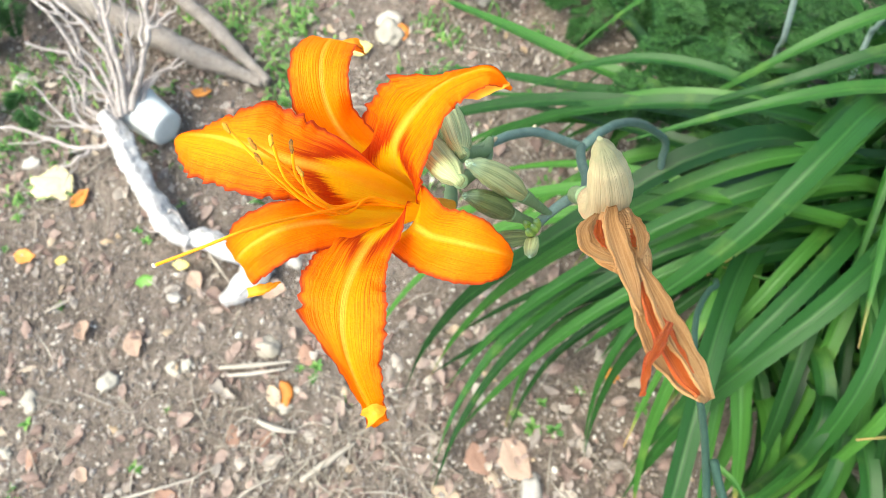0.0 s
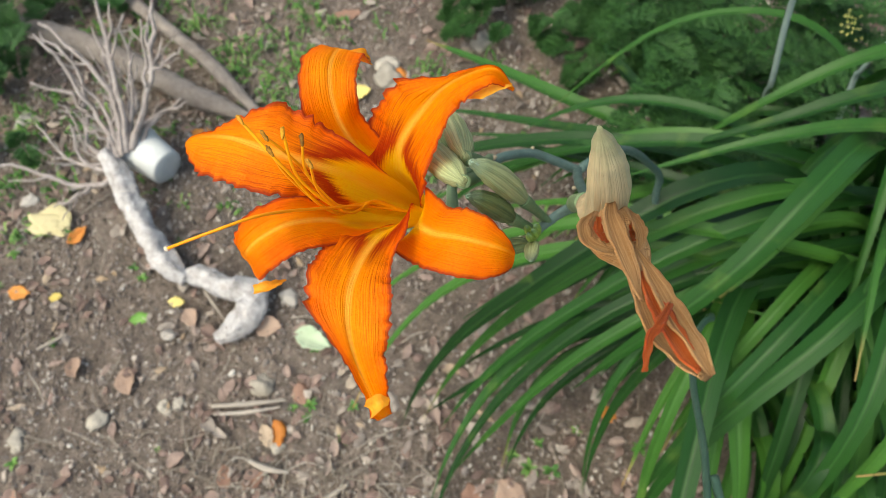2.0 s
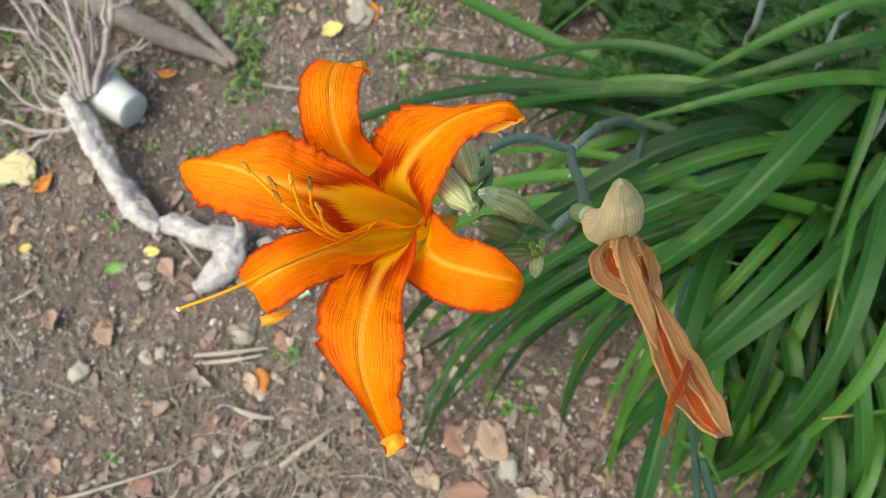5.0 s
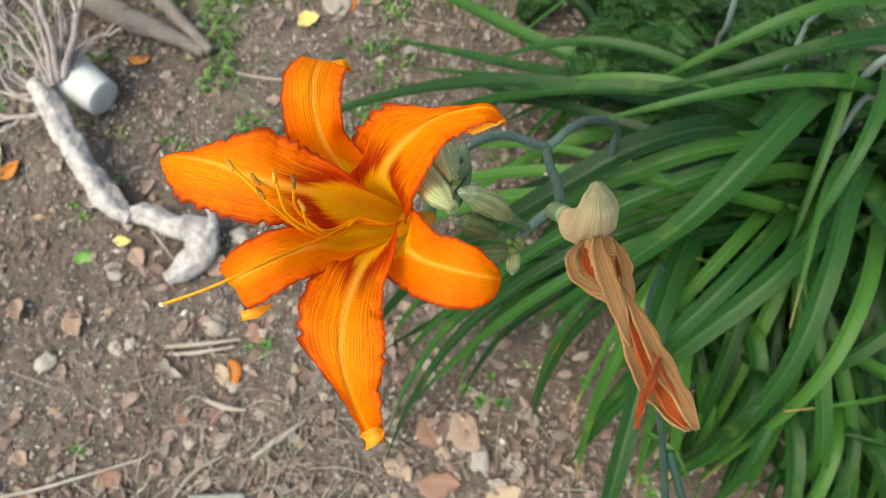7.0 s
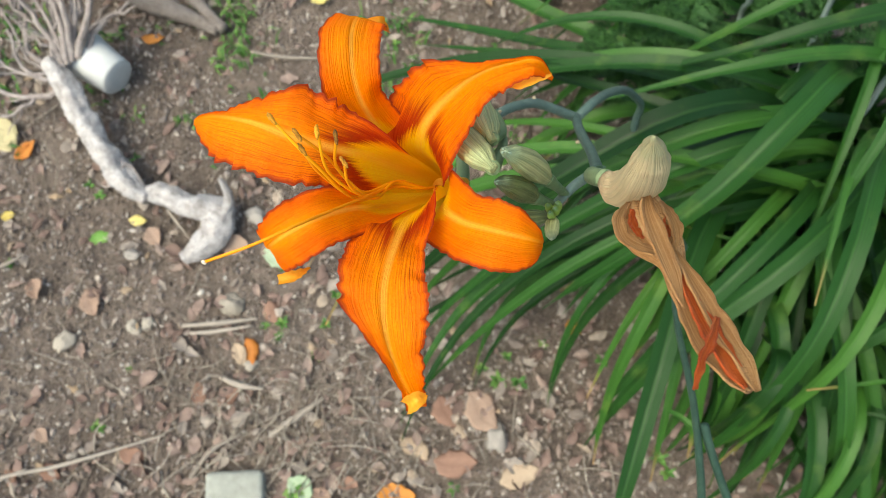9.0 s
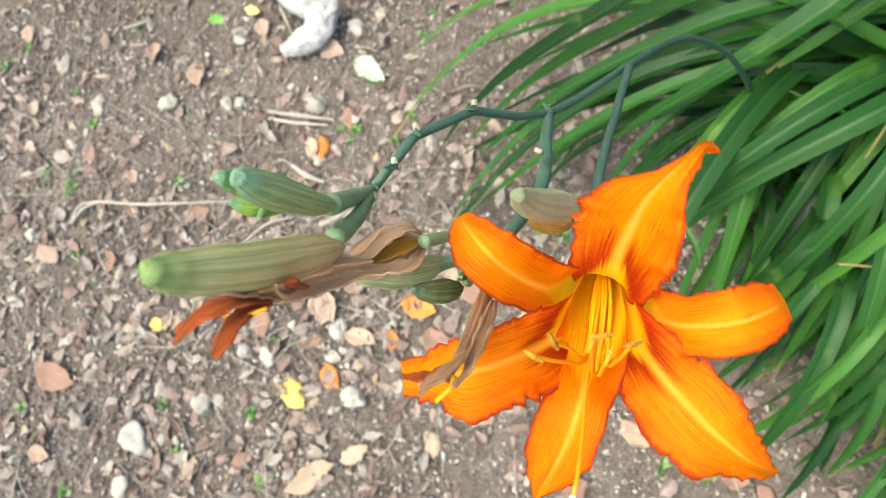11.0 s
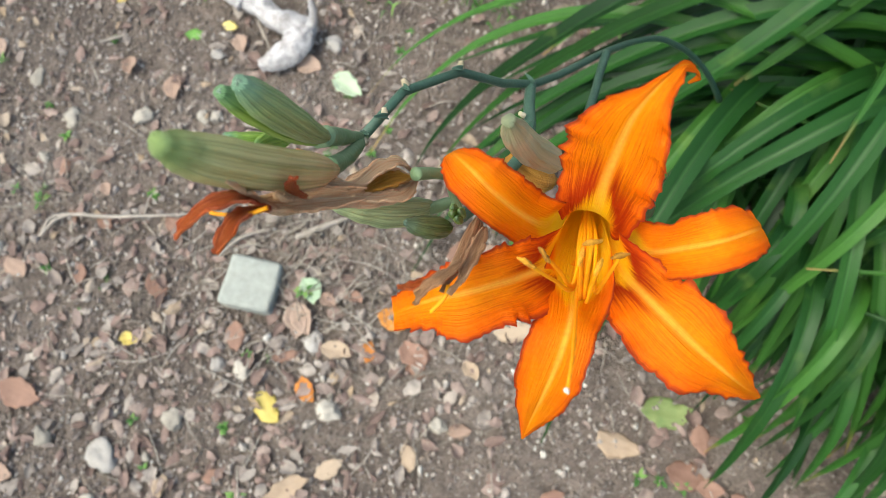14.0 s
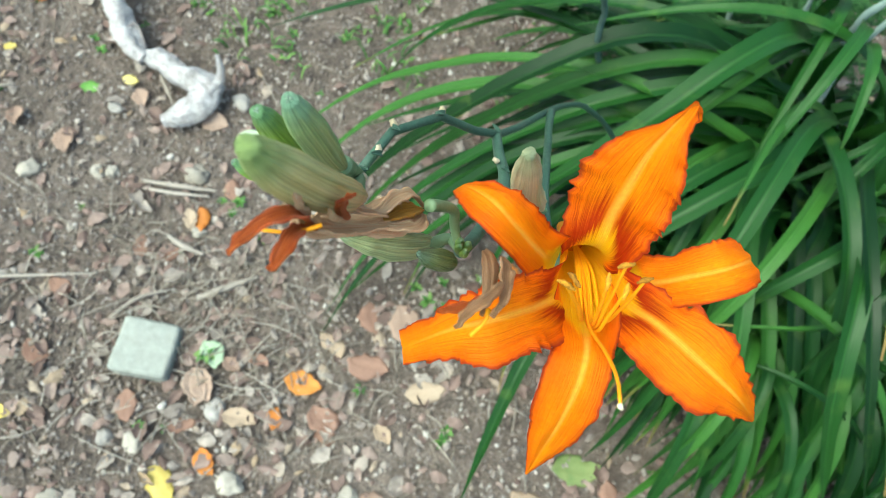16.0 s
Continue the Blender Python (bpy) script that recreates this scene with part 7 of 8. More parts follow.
pebble(-0.7962, -0.0891, 0.0111, STONE_PALE, "pale rounded stone on the soil", 242, 0.55)
pebble(0.0351, 0.0395, 0.0205, STONE_GREY, "grey rough stone on the soil", 243, 0.55)
pebble(-0.5551, 0.3369, 0.0110, STONE_GREY, "grey rough stone on the soil", 244, 0.55)
pebble(-0.3556, 0.3980, 0.0169, STONE_GREY, "grey rough stone on the soil", 245, 0.55)
pebble(-0.2259, -0.1041, 0.0170, STONE_GREY, "grey rough stone on the soil", 246, 0.55)
fallen_leaf(-0.7602, 0.5212, 0.0364, 0.92, LEAF_ORANGE, "bright orange dry leaf lying on bare soil", 0.36, seed=247)
fallen_leaf(-0.8378, 0.4138, 0.0421, -0.09, LEAF_ORANGE, "bright orange dry leaf lying on bare soil", 0.36, seed=248)
fallen_leaf(-0.7710, 0.4066, 0.0230, 0.09, LEAF_YELLOW, "small yellow fallen leaf lying on bare soil", 0.45, seed=249)
fallen_leaf(-0.6118, 0.3671, 0.0345, 0.28, LEAF_GREEN, "fresh green leaf lying on bare soil", 0.40, seed=250)
fallen_leaf(-0.5507, 0.3950, 0.0304, -0.09, LEAF_YELLOW, "small yellow fallen leaf lying on bare soil", 0.36, seed=251)
fallen_leaf(-0.5233, 0.3674, 0.0361, -0.86, LEAF_PEACH, "peach coloured dry leaf lying on bare soil", 0.45, seed=252)
fallen_leaf(-0.7032, 0.2791, 0.0361, -1.11, LEAF_PEACH, "peach coloured dry leaf lying on bare soil", 0.42, seed=253)
fallen_leaf(-0.6056, 0.2557, 0.0473, -1.13, LEAF_PEACH, "peach coloured dry leaf lying on bare soil", 0.40, seed=254)
fallen_leaf(-0.3057, 0.3256, 0.0677, -0.34, LEAF_PALE, "pale grey-green leaf lying on bare soil", 0.30, seed=255)
fallen_leaf(-0.3817, 0.3447, 0.0451, 0.09, LEAF_PEACH, "peach coloured dry leaf lying on bare soil", 0.45, seed=256)
fallen_leaf(-0.3144, 0.2376, 0.0378, -1.21, LEAF_RUST, "rust brown dry leaf lying on bare soil", 0.42, seed=257)
fallen_leaf(-0.3457, 0.1749, 0.0430, -1.19, LEAF_ORANGE, "bright orange dry leaf lying on bare soil", 0.30, seed=258)
fallen_leaf(-0.3623, 0.1701, 0.0411, -1.19, LEAF_TAN, "pale tan dry leaf lying on bare soil", 0.30, seed=259)
fallen_leaf(-0.1145, -0.0375, 0.0563, -0.03, LEAF_ORANGE, "bright orange dry leaf lying on bare soil", 0.35, seed=260)
fallen_leaf(-0.2621, -0.0786, 0.0568, -1.19, LEAF_PEACH, "peach coloured dry leaf lying on bare soil", 0.34, seed=261)
fallen_leaf(-0.0679, -0.0913, 0.0601, -1.06, LEAF_RUST, "rust brown dry leaf lying on bare soil", 0.40, seed=262)
fallen_leaf(0.0134, 0.0814, 0.0660, -0.93, LEAF_PEACH, "peach coloured dry leaf lying on bare soil", 0.42, seed=263)
fallen_leaf(-0.0392, 0.0818, 0.0525, -1.10, LEAF_RUST, "rust brown dry leaf lying on bare soil", 0.40, seed=264)
fallen_leaf(-0.0274, 0.0085, 0.0649, -0.04, LEAF_RUST, "rust brown dry leaf lying on bare soil", 0.35, seed=265)
fallen_leaf(0.0656, -0.0122, 0.0603, 0.39, LEAF_TAN, "pale tan dry leaf lying on bare soil", 0.34, seed=266)
fallen_leaf(-0.2567, -0.0289, 0.0454, -0.85, LEAF_PALE, "pale grey-green leaf lying on bare soil", 0.42, seed=267)
fallen_leaf(-0.2229, -0.0354, 0.0312, -0.52, LEAF_PEACH, "peach coloured dry leaf lying on bare soil", 0.36, seed=268)
fallen_leaf(-0.5143, -0.1740, 0.0295, 0.14, LEAF_YELLOW, "small yellow fallen leaf lying on bare soil", 0.40, seed=269)
fallen_leaf(-0.7467, -0.1122, 0.0510, -0.44, LEAF_PEACH, "peach coloured dry leaf lying on bare soil", 0.36, seed=270)
fallen_leaf(-0.6298, -0.0015, 0.0370, -0.48, LEAF_RUST, "rust brown dry leaf lying on bare soil", 0.36, seed=271)
fallen_leaf(-0.3468, -0.1253, 0.0481, -1.16, LEAF_RUST, "rust brown dry leaf lying on bare soil", 0.36, seed=272)
fallen_leaf(-0.5068, -0.0841, 0.0533, -0.78, LEAF_RUST, "rust brown dry leaf lying on bare soil", 0.36, seed=273)
fallen_leaf(-0.5121, 0.0225, 0.0403, 2.71, LEAF_RUST, "rust brown dry leaf lying on bare soil", 0.36, seed=274)
fallen_leaf(-0.4209, 0.1085, 0.0408, 4.89, LEAF_RUST, "rust brown dry leaf lying on bare soil", 0.36, seed=275)
fallen_leaf(-0.3713, 0.1049, 0.0368, 0.70, LEAF_RUST, "rust brown dry leaf lying on bare soil", 0.36, seed=276)
fallen_leaf(0.1586, 0.2040, 0.0317, -0.99, LEAF_ORANGE, "bright orange dry leaf lying on bare soil", 0.36, seed=277)
fallen_leaf(-0.1399, -0.0960, 0.0337, 4.80, LEAF_ORANGE, "bright orange dry leaf lying on bare soil", 0.36, seed=278)
fallen_leaf(-0.0892, 0.0276, 0.0520, -0.64, LEAF_TAN, "pale tan dry leaf lying on bare soil", 0.30, seed=279)
fallen_leaf(-0.2639, -0.2144, 0.0571, -0.53, LEAF_YELLOW, "small yellow fallen leaf lying on bare soil", 0.36, seed=280)
fallen_leaf(-0.2521, -0.0731, 0.0534, -1.06, LEAF_PEACH, "peach coloured dry leaf lying on bare soil", 0.36, seed=281)
fallen_leaf(-0.2122, -0.1738, 0.0415, -0.88, LEAF_ORANGE, "bright orange dry leaf lying on bare soil", 0.40, seed=282)
pebble(-0.1724, -0.1949, 0.0180, STONE_PALE, "pale rounded stone on the soil", 283, 0.55)
pebble(-0.3999, -0.2681, 0.0184, STONE_PALE, "pale rounded stone on the soil", 284, 0.55)
pebble(-0.4863, -0.3482, 0.0245, STONE_GREY, "grey rough stone on the soil", 285, 0.55)
pebble(-0.5916, -0.3465, 0.0160, STONE_PALE, "pale rounded stone on the soil", 286, 0.55)
fallen_leaf(-0.1978, -0.3196, 0.0836, 0.79, LEAF_TAN, "pale tan dry leaf lying on bare soil", 0.22, seed=287)
fallen_leaf(-0.1445, -0.2719, 0.0469, 0.79, LEAF_TAN, "pale tan dry leaf lying on bare soil", 0.30, seed=288)
fallen_leaf(0.0244, -0.1732, 0.0365, 0.45, LEAF_PEACH, "peach coloured dry leaf lying on bare soil", 0.36, seed=289)
fallen_leaf(-0.0387, -0.2278, 0.0415, -1.09, LEAF_TAN, "pale tan dry leaf lying on bare soil", 0.36, seed=290)
fallen_leaf(0.3030, -0.0675, 0.0727, 0.28, LEAF_DULL, "dull olive green leaf lying on bare soil", 0.34, seed=291)
fallen_leaf(0.2462, -0.1282, 0.0644, -0.25, LEAF_TAN, "pale tan dry leaf lying on bare soil", 0.32, seed=292)
fallen_leaf(0.3458, -0.1461, 0.0629, -0.06, LEAF_RUST, "rust brown dry leaf lying on bare soil", 0.36, seed=293)
pebble(-0.0087, -0.1728, 0.0142, STONE_PALE, "pale rounded stone on the soil", 294, 0.55)
pebble(-0.4811, -0.4201, 0.0189, STONE_PALE, "pale rounded stone on the soil", 295, 0.55)
fallen_leaf(-0.6495, -0.2918, 0.0727, -0.17, LEAF_RUST, "rust brown dry leaf lying on bare soil", 0.36, seed=296)
pebble(-0.3232, -0.1713, 0.0159, STONE_PALE, "pale rounded stone on the soil", 297, 0.55)
fallen_leaf(-0.1884, -0.1061, 0.0525, -0.06, LEAF_TAN, "pale tan dry leaf lying on bare soil", 0.30, seed=298)
fallen_leaf(-0.0712, -0.0822, 0.0517, -0.75, LEAF_RUST, "rust brown dry leaf lying on bare soil", 0.40, seed=299)
fallen_leaf(0.0184, -0.0834, 0.0339, -0.77, LEAF_TAN, "pale tan dry leaf lying on bare soil", 0.36, seed=300)
fallen_leaf(0.3553, -0.0942, 0.0429, -1.21, LEAF_RUST, "rust brown dry leaf lying on bare soil", 0.36, seed=301)
pebble(-0.3618, -0.1731, 0.0133, STONE_GREY, "grey rough stone on the soil", 302, 0.55)
fallen_leaf(-0.2617, 0.8242, 0.0443, 0.40, LEAF_YELLOW, "small yellow fallen leaf lying on bare soil", 0.42, seed=303)
pebble(-0.2116, 0.8642, 0.0298, STONE_PALE, "pale rounded stone on the soil", 304, 0.35)
fallen_leaf(-0.1851, 0.8689, 0.0427, -1.39, LEAF_ORANGE, "bright orange dry leaf lying on bare soil", 0.36, seed=305)
fallen_leaf(-0.3054, 1.0348, 0.0593, -0.05, LEAF_RUST, "rust brown dry leaf lying on bare soil", 0.36, seed=306)
fallen_leaf(-0.1971, 0.8755, 0.0336, -1.38, LEAF_ORANGE, "bright orange dry leaf lying on bare soil", 0.36, seed=307)
fallen_leaf(-0.5665, 0.7451, 0.0395, -0.03, LEAF_ORANGE, "bright orange dry leaf lying on bare soil", 0.36, seed=308)
fallen_leaf(-0.7569, 0.8946, 0.0303, -1.08, LEAF_ORANGE, "bright orange dry leaf lying on bare soil", 0.36, seed=309)
fallen_leaf(-0.7604, 0.5256, 0.0433, 0.86, LEAF_ORANGE, "bright orange dry leaf lying on bare soil", 0.36, seed=310)
pebble(-0.0260, 0.9554, 0.0262, STONE_PALE, "pale rounded stone on the soil", 311, 0.30)
pebble(-0.2157, 0.9021, 0.0260, STONE_PALE, "pale rounded stone on the soil", 312, 0.30)
pebble(-0.9473, 0.7935, 0.0206, STONE_GREY, "grey rough stone on the soil", 313, 0.55)
pebble(-0.8839, 0.6077, 0.0161, STONE_GREY, "grey rough stone on the soil", 314, 0.55)
pebble(-0.6926, -0.1297, 0.0048, STONE_PALE, "pale rounded stone on the soil", 331, 0.55)
pebble(-0.5003, -0.2875, 0.0085, STONE_PALE, "pale rounded stone on the soil", 332, 0.55)
pebble(-0.6557, -0.2378, 0.0069, STONE_PALE, "pale rounded stone on the soil", 333, 0.55)
pebble(-0.4232, -0.3319, 0.0074, STONE_PALE, "pale rounded stone on the soil", 334, 0.55)
fallen_leaf(0.3770, -0.1551, 0.0385, 0.15, LEAF_RUST, "rust brown dry leaf lying on bare soil", 0.38, seed=335)
fallen_leaf(0.4223, -0.1663, 0.0427, -0.63, LEAF_RUST, "rust brown dry leaf lying on bare soil", 0.36, seed=336)
fallen_leaf(0.1738, -0.2338, 0.0470, 1.18, LEAF_RUST, "rust brown dry leaf lying on bare soil", 0.41, seed=337)
fallen_leaf(-0.9549, 0.2616, 0.0385, -1.12, LEAF_PEACH, "peach coloured dry leaf lying on bare soil", 0.32, seed=338)
fallen_leaf(-0.6362, -0.0976, 0.0385, -1.35, LEAF_RUST, "rust brown dry leaf lying on bare soil", 0.35, seed=339)
fallen_leaf(-0.7466, 0.0710, 0.0342, -1.41, LEAF_RUST, "rust brown dry leaf lying on bare soil", 0.35, seed=340)
fallen_leaf(-0.3095, -0.3293, 0.0342, 0.45, LEAF_RUST, "rust brown dry leaf lying on bare soil", 0.33, seed=341)
pebble(-0.1776, -0.1720, 0.0064, STONE_PALE, "pale rounded stone on the soil", 342, 0.55)
fallen_leaf(-0.2647, -0.1335, 0.0410, 0.53, LEAF_RUST, "rust brown dry leaf lying on bare soil", 0.37, seed=343)
fallen_leaf(-0.3821, -0.3630, 0.0342, -1.43, LEAF_TAN, "pale tan dry leaf lying on bare soil", 0.37, seed=344)
fallen_leaf(-0.6847, -0.0088, 0.0299, -0.72, LEAF_RUST, "rust brown dry leaf lying on bare soil", 0.35, seed=345)
fallen_leaf(-0.6495, 0.0514, 0.0274, -0.65, LEAF_PEACH, "peach coloured dry leaf lying on bare soil", 0.38, seed=346)
pebble(-0.7683, -0.1806, 0.0064, STONE_GREY, "grey rough stone on the soil", 347, 0.55)
fallen_leaf(-0.1874, -0.0219, 0.0342, -0.18, LEAF_RUST, "rust brown dry leaf lying on bare soil", 0.32, seed=348)
fallen_leaf(-0.6296, -0.4127, 0.0385, 0.13, LEAF_PEACH, "peach coloured dry leaf lying on bare soil", 0.39, seed=349)

slab = part("stone_flake", blob((0, 0, 0), 0.5, 12, 0.16, 3, 0.35), SLAB, smooth=False)
slab.matrix_world = pose(-0.8198, 0.5513, 0.012, 4, 3, -10) @ Matrix.Diagonal((0.085, 0.062, 0.10, 1))
tagged(slab, "flat pale yellow broken stone flake on soil", "stone")


def dry_stick(ctrl, radius, label):
    return tagged(part("dry_stick", tube(ctrl, (radius * 0.8, radius, radius * 0.5), 22, 8, wobble=0.12), STRAW), label, "stick", group="dry sticks on the soil")



dry_stick([(-0.4533, 0.2151, 0.0080), (-0.3933, 0.2189, 0.0100), (-0.3362, 0.2257, 0.0080)], 0.0042, "thin pale dry stick lying on soil")
dry_stick([(-0.4512, 0.2030, 0.0060), (-0.4010, 0.2058, 0.0080), (-0.3443, 0.2145, 0.0060)], 0.0033, "thin pale dry stick lying on soil")
dry_stick([(-0.3039, 0.0474, 0.0080), (-0.2621, 0.0762, 0.0120), (-0.2263, 0.1021, 0.0080)], 0.0053, "thin pale dry stick lying on soil")
dry_stick([(-0.3840, 0.1343, 0.0100), (-0.3515, 0.1215, 0.0120), (-0.3177, 0.1166, 0.0100)], 0.0050, "thin pale dry stick lying on soil")
dry_stick([(-0.7268, -0.0514, 0.0050), (-0.7108, -0.0132, 0.0100), (-0.6056, 0.0089, 0.0120), (-0.4618, 0.0505, 0.0080)], 0.0028, "thin pale dry stick lying on soil")
dry_stick([(-0.4182, -0.0115, 0.0060), (-0.3881, 0.0275, 0.0100), (-0.3469, 0.0510, 0.0080)], 0.0031, "thin pale dry stick lying on soil")
dry_stick([(-0.7272, -0.0531, 0.0050), (-0.7062, -0.0181, 0.0100), (-0.6622, 0.0042, 0.0080)], 0.0029, "thin pale dry stick lying on soil")
dry_stick([(-0.7742, 0.3107, 0.0050), (-0.7483, 0.3229, 0.0080), (-0.7270, 0.3374, 0.0050)], 0.0030, "thin pale dry stick lying on soil")
dry_stick([(-0.4999, 0.4112, 0.0100), (-0.4692, 0.3743, 0.0120), (-0.4539, 0.3559, 0.0080)], 0.0030, "thin pale dry stick lying on soil")
dry_stick([(-0.3852, 0.7119, 0.0060), (-0.3225, 0.6978, 0.0080), (-0.2415, 0.6955, 0.0060)], 0.0036, "thin pale dry stick lying on soil")

# ---- what nobody could count: litter, grit, straw, weeds, feathery foliage ----
rng = random.Random(11)
np_rng = np.random.RandomState(4)


def bare_patch(x, y):
    """How much litter lies here, 0 to 1."""
    d = 0.35 + 0.55 * noise.noise(Vector((x * 2.3, y * 2.3, 4.0)))
    d += 0.55 if y < 0.12 else 0.0
    d += 0.25 if -0.5 < x < 0.1 and y < 0.35 else 0.0
    d -= 0.35 if y < -0.2 and x > -0.12 else 0.0
    d -= 0.55 if y < 0.0 and x > -0.02 else 0.0
    return max(0.06, min(1.0, d))


pieces = []
while len(pieces) < 7200:
    x, y = rng.uniform(-1.3, 0.9), rng.uniform(-0.55, 1.3)
    if len(pieces) % 8 == 0:
        x, y = rng.gauss(-0.25, 1.2), rng.gauss(0.4, 1.2)
    if rng.random() > bare_patch(x, y):
        continue
    ln, a, z = 0.006 + 0.026 * rng.random() ** 1.8, rng.uniform(0, 6.28), soil_height(x, y) + 0.002
    c, s = math.cos(a) * ln / 2, math.sin(a) * ln / 2
    tilt = rng.uniform(-0.2, 0.2) * ln
    ctrl = [(x - c, y - s, z + abs(tilt)), (x, y, z + 0.004), (x + c, y + s, z + max(0, tilt))]
    w = ln * rng.uniform(0.18, 0.40)
    q1, q2 = rng.uniform(0.5, 1.0), rng.uniform(0.4, 1.0)
    pieces.append(sheet(ctrl, (w * rng.uniform(0.1, 0.5), w * q1, w, w * q2, w * rng.uniform(0.05, 0.3)), (0, 0, 1), 10, 5, cup=rng.uniform(-0.9, 0.9), seed=len(pieces), ruffle=ln * 0.07, waves=2, skew=rng.uniform(-0.3, 0.3), twist=(rng.uniform(-20, 20), rng.uniform(-20, 20))))
tagged(part("leaf_litter", joined(pieces), LITTER), "scattered small rust and tan dry leaves on soil", "leaf litter", kind="stuff")

base = blob((0, 0, 0), 1.0, 1, 0.7, 1, 0.3)
base_v = np.array([tuple(v) for v in base[0]])
verts, faces = [], []
count = 0
while count < 60000:
    x, y = rng.uniform(-1.3, 0.8), rng.uniform(-0.55, 1.3)
    if count % 9 == 0:
        x, y = rng.gauss(-0.25, 1.3), rng.gauss(0.4, 1.3)
    near = -1.0 < x < 0.3 and -0.55 < y < 0.9
    if not near and rng.random() < 0.55:
        continue
    r = 0.0013 + 0.0040 * rng.random() ** 2.5 + (0.006 * rng.random() if rng.random() < 0.035 else 0)
    turn = Euler((rng.uniform(0, 6.28), rng.uniform(0, 6.28), rng.uniform(0, 6.28))).to_matrix()
    v = base_v * (1, rng.uniform(0.6, 1), rng.uniform(0.5, 0.9)) @ np.array(turn) * r + (x, y, soil_height(x, y) + r * 0.3)
    k = len(base_v) * count
    verts.append(v)
    faces += [tuple(i + k for i in f) for f in base[1]]
    count += 1
clods, faces_c, count = [], [], 0
while count < 5200:
    x, y = rng.uniform(-1.25, 0.8), rng.uniform(-0.6, 1.3)
    r = 0.003 + 0.006 * rng.random() ** 2
    turn = Euler((rng.uniform(0, 6.28), rng.uniform(0, 6.28), rng.uniform(0, 6.28))).to_matrix()
    clods.append(base_v * (1, rng.uniform(0.6, 1), rng.uniform(0.5, 0.9)) @ np.array(turn) * r + (x, y, soil_height(x, y) - r * 0.1))
    faces_c += [tuple(i + len(base_v) * count for i in f) for f in base[1]]
    count += 1
tagged(part("soil_crumbs", (np.concatenate(clods), faces_c, None), CRUMB), "rough crumbs and clods of brown soil", "soil", kind="stuff")
tagged(part("grit", (np.concatenate(verts), faces, None), GRIT, smooth=False), "small grit, gravel and soil crumbs", "gravel", kind="stuff")

pieces = []
while len(pieces) < 900:
    x, y = rng.uniform(-1.3, 0.7), rng.uniform(-0.6, 1.3)
    if rng.random() > bare_patch(x, y):
        continue
    ln, a = rng.uniform(0.02, 0.11), rng.uniform(0, 6.28)
    c, s, b = math.cos(a) * ln / 2, math.sin(a) * ln / 2, rng.uniform(-0.2, 0.2)
    z = soil_height(x, y) + 0.003
    pieces.append(tube([(x - c, y - s, z), (x - s * b, y + c * b, z + 0.004), (x + c, y + s, z + 0.001)], (0.0006, 0.0010, 0.0005), 9, 5))
for k in range(170):
    x, y = rng.gauss(-0.27, 0.15), rng.gauss(0.03, 0.07)
    ln, a = rng.uniform(0.03, 0.10), rng.gauss(0.5, 0.9)
    c, s, b = math.cos(a) * ln / 2, math.sin(a) * ln / 2, rng.uniform(-0.5, 0.5)
    z = soil_height(x, y) + rng.uniform(0.002, 0.012)
    pieces.append(tube([(x - c, y - s, z), (x - s * b, y + c * b, z + 0.004), (x + c, y + s, z + 0.001)], (0.0006, 0.0010, 0.0005), 9, 5))
tagged(part("straw", joined(pieces), STRAWS), "thin dry straw and stalks strewn on soil", "straw", kind="stuff")

pieces = []


def sprout(x, y, size, count):
    """A small rosette of weed leaves."""
    z = soil_height(x, y)
    for k in range(count):
        a = 6.28 * k / count + rng.uniform(-0.4, 0.4)
        ln = size * rng.uniform(0.6, 1.1)
        c, s, up = math.cos(a) * ln, math.sin(a) * ln, ln * rng.uniform(0.25, 0.8)
        w = ln * rng.uniform(0.16, 0.3)
        pieces.append(sheet([(x, y, z), (x + c * 0.4, y + s * 0.4, z + up * 0.8), (x + c, y + s, z + up)], (w * 0.3, w, w * 0.9, 0.0004), (0, 0, 1), 8, 5, cup=0.2, seed=k))


def tuft(x, y, size, count):
    """A loose tuft of short grass and weed blades."""
    for k in range(count):
        px, py, a = x + rng.gauss(0, size * 0.55), y + rng.gauss(0, size * 0.55), rng.uniform(0, 6.28)
        z, ln = soil_height(px, py), size * rng.uniform(0.4, 1.1)
        c, s, up = math.cos(a) * ln * 0.7, math.sin(a) * ln * 0.7, ln * rng.uniform(0.3, 0.8)
        w = rng.uniform(0.0012, 0.0034)
        pieces.append(sheet([(px, py, z), (px + c * 0.4, py + s * 0.4, z + up * 0.9), (px + c, py + s, z + up * 0.75)], (w * 0.6, w, w * 0.8, 0.0003), (0, 0, 1), 7, 3, fold=0.3, seed=k))



for x, y, size in ((-0.754, 0.006, 0.018), (-0.565, 0.061, 0.012), (-0.298, 0.219, 0.014), (-0.304, 0.199, 0.011), (-0.327, 0.216, 0.009), (0.039, 0.127, 0.016), (0.070, 0.122, 0.015), (0.015, 0.146, 0.013), (0.053, 0.164, 0.010), (-0.753, 0.323, 0.010), (-0.881, 0.430, 0.009), (-0.766, 0.128, 0.013), (-0.230, 0.451, 0.010), (-0.312, 0.564, 0.013), (-0.220, 0.583, 0.013), (-0.030, -0.028, 0.012), (-0.230, 0.217, 0.011), (0.107, -0.057, 0.013), (0.271, 0.013, 0.015), (0.284, -0.009, 0.014), (0.247, 0.018, 0.012), (-0.822, 0.178, 0.010), (-0.621, 0.440, 0.012)):
    sprout(x, y, size, 7)
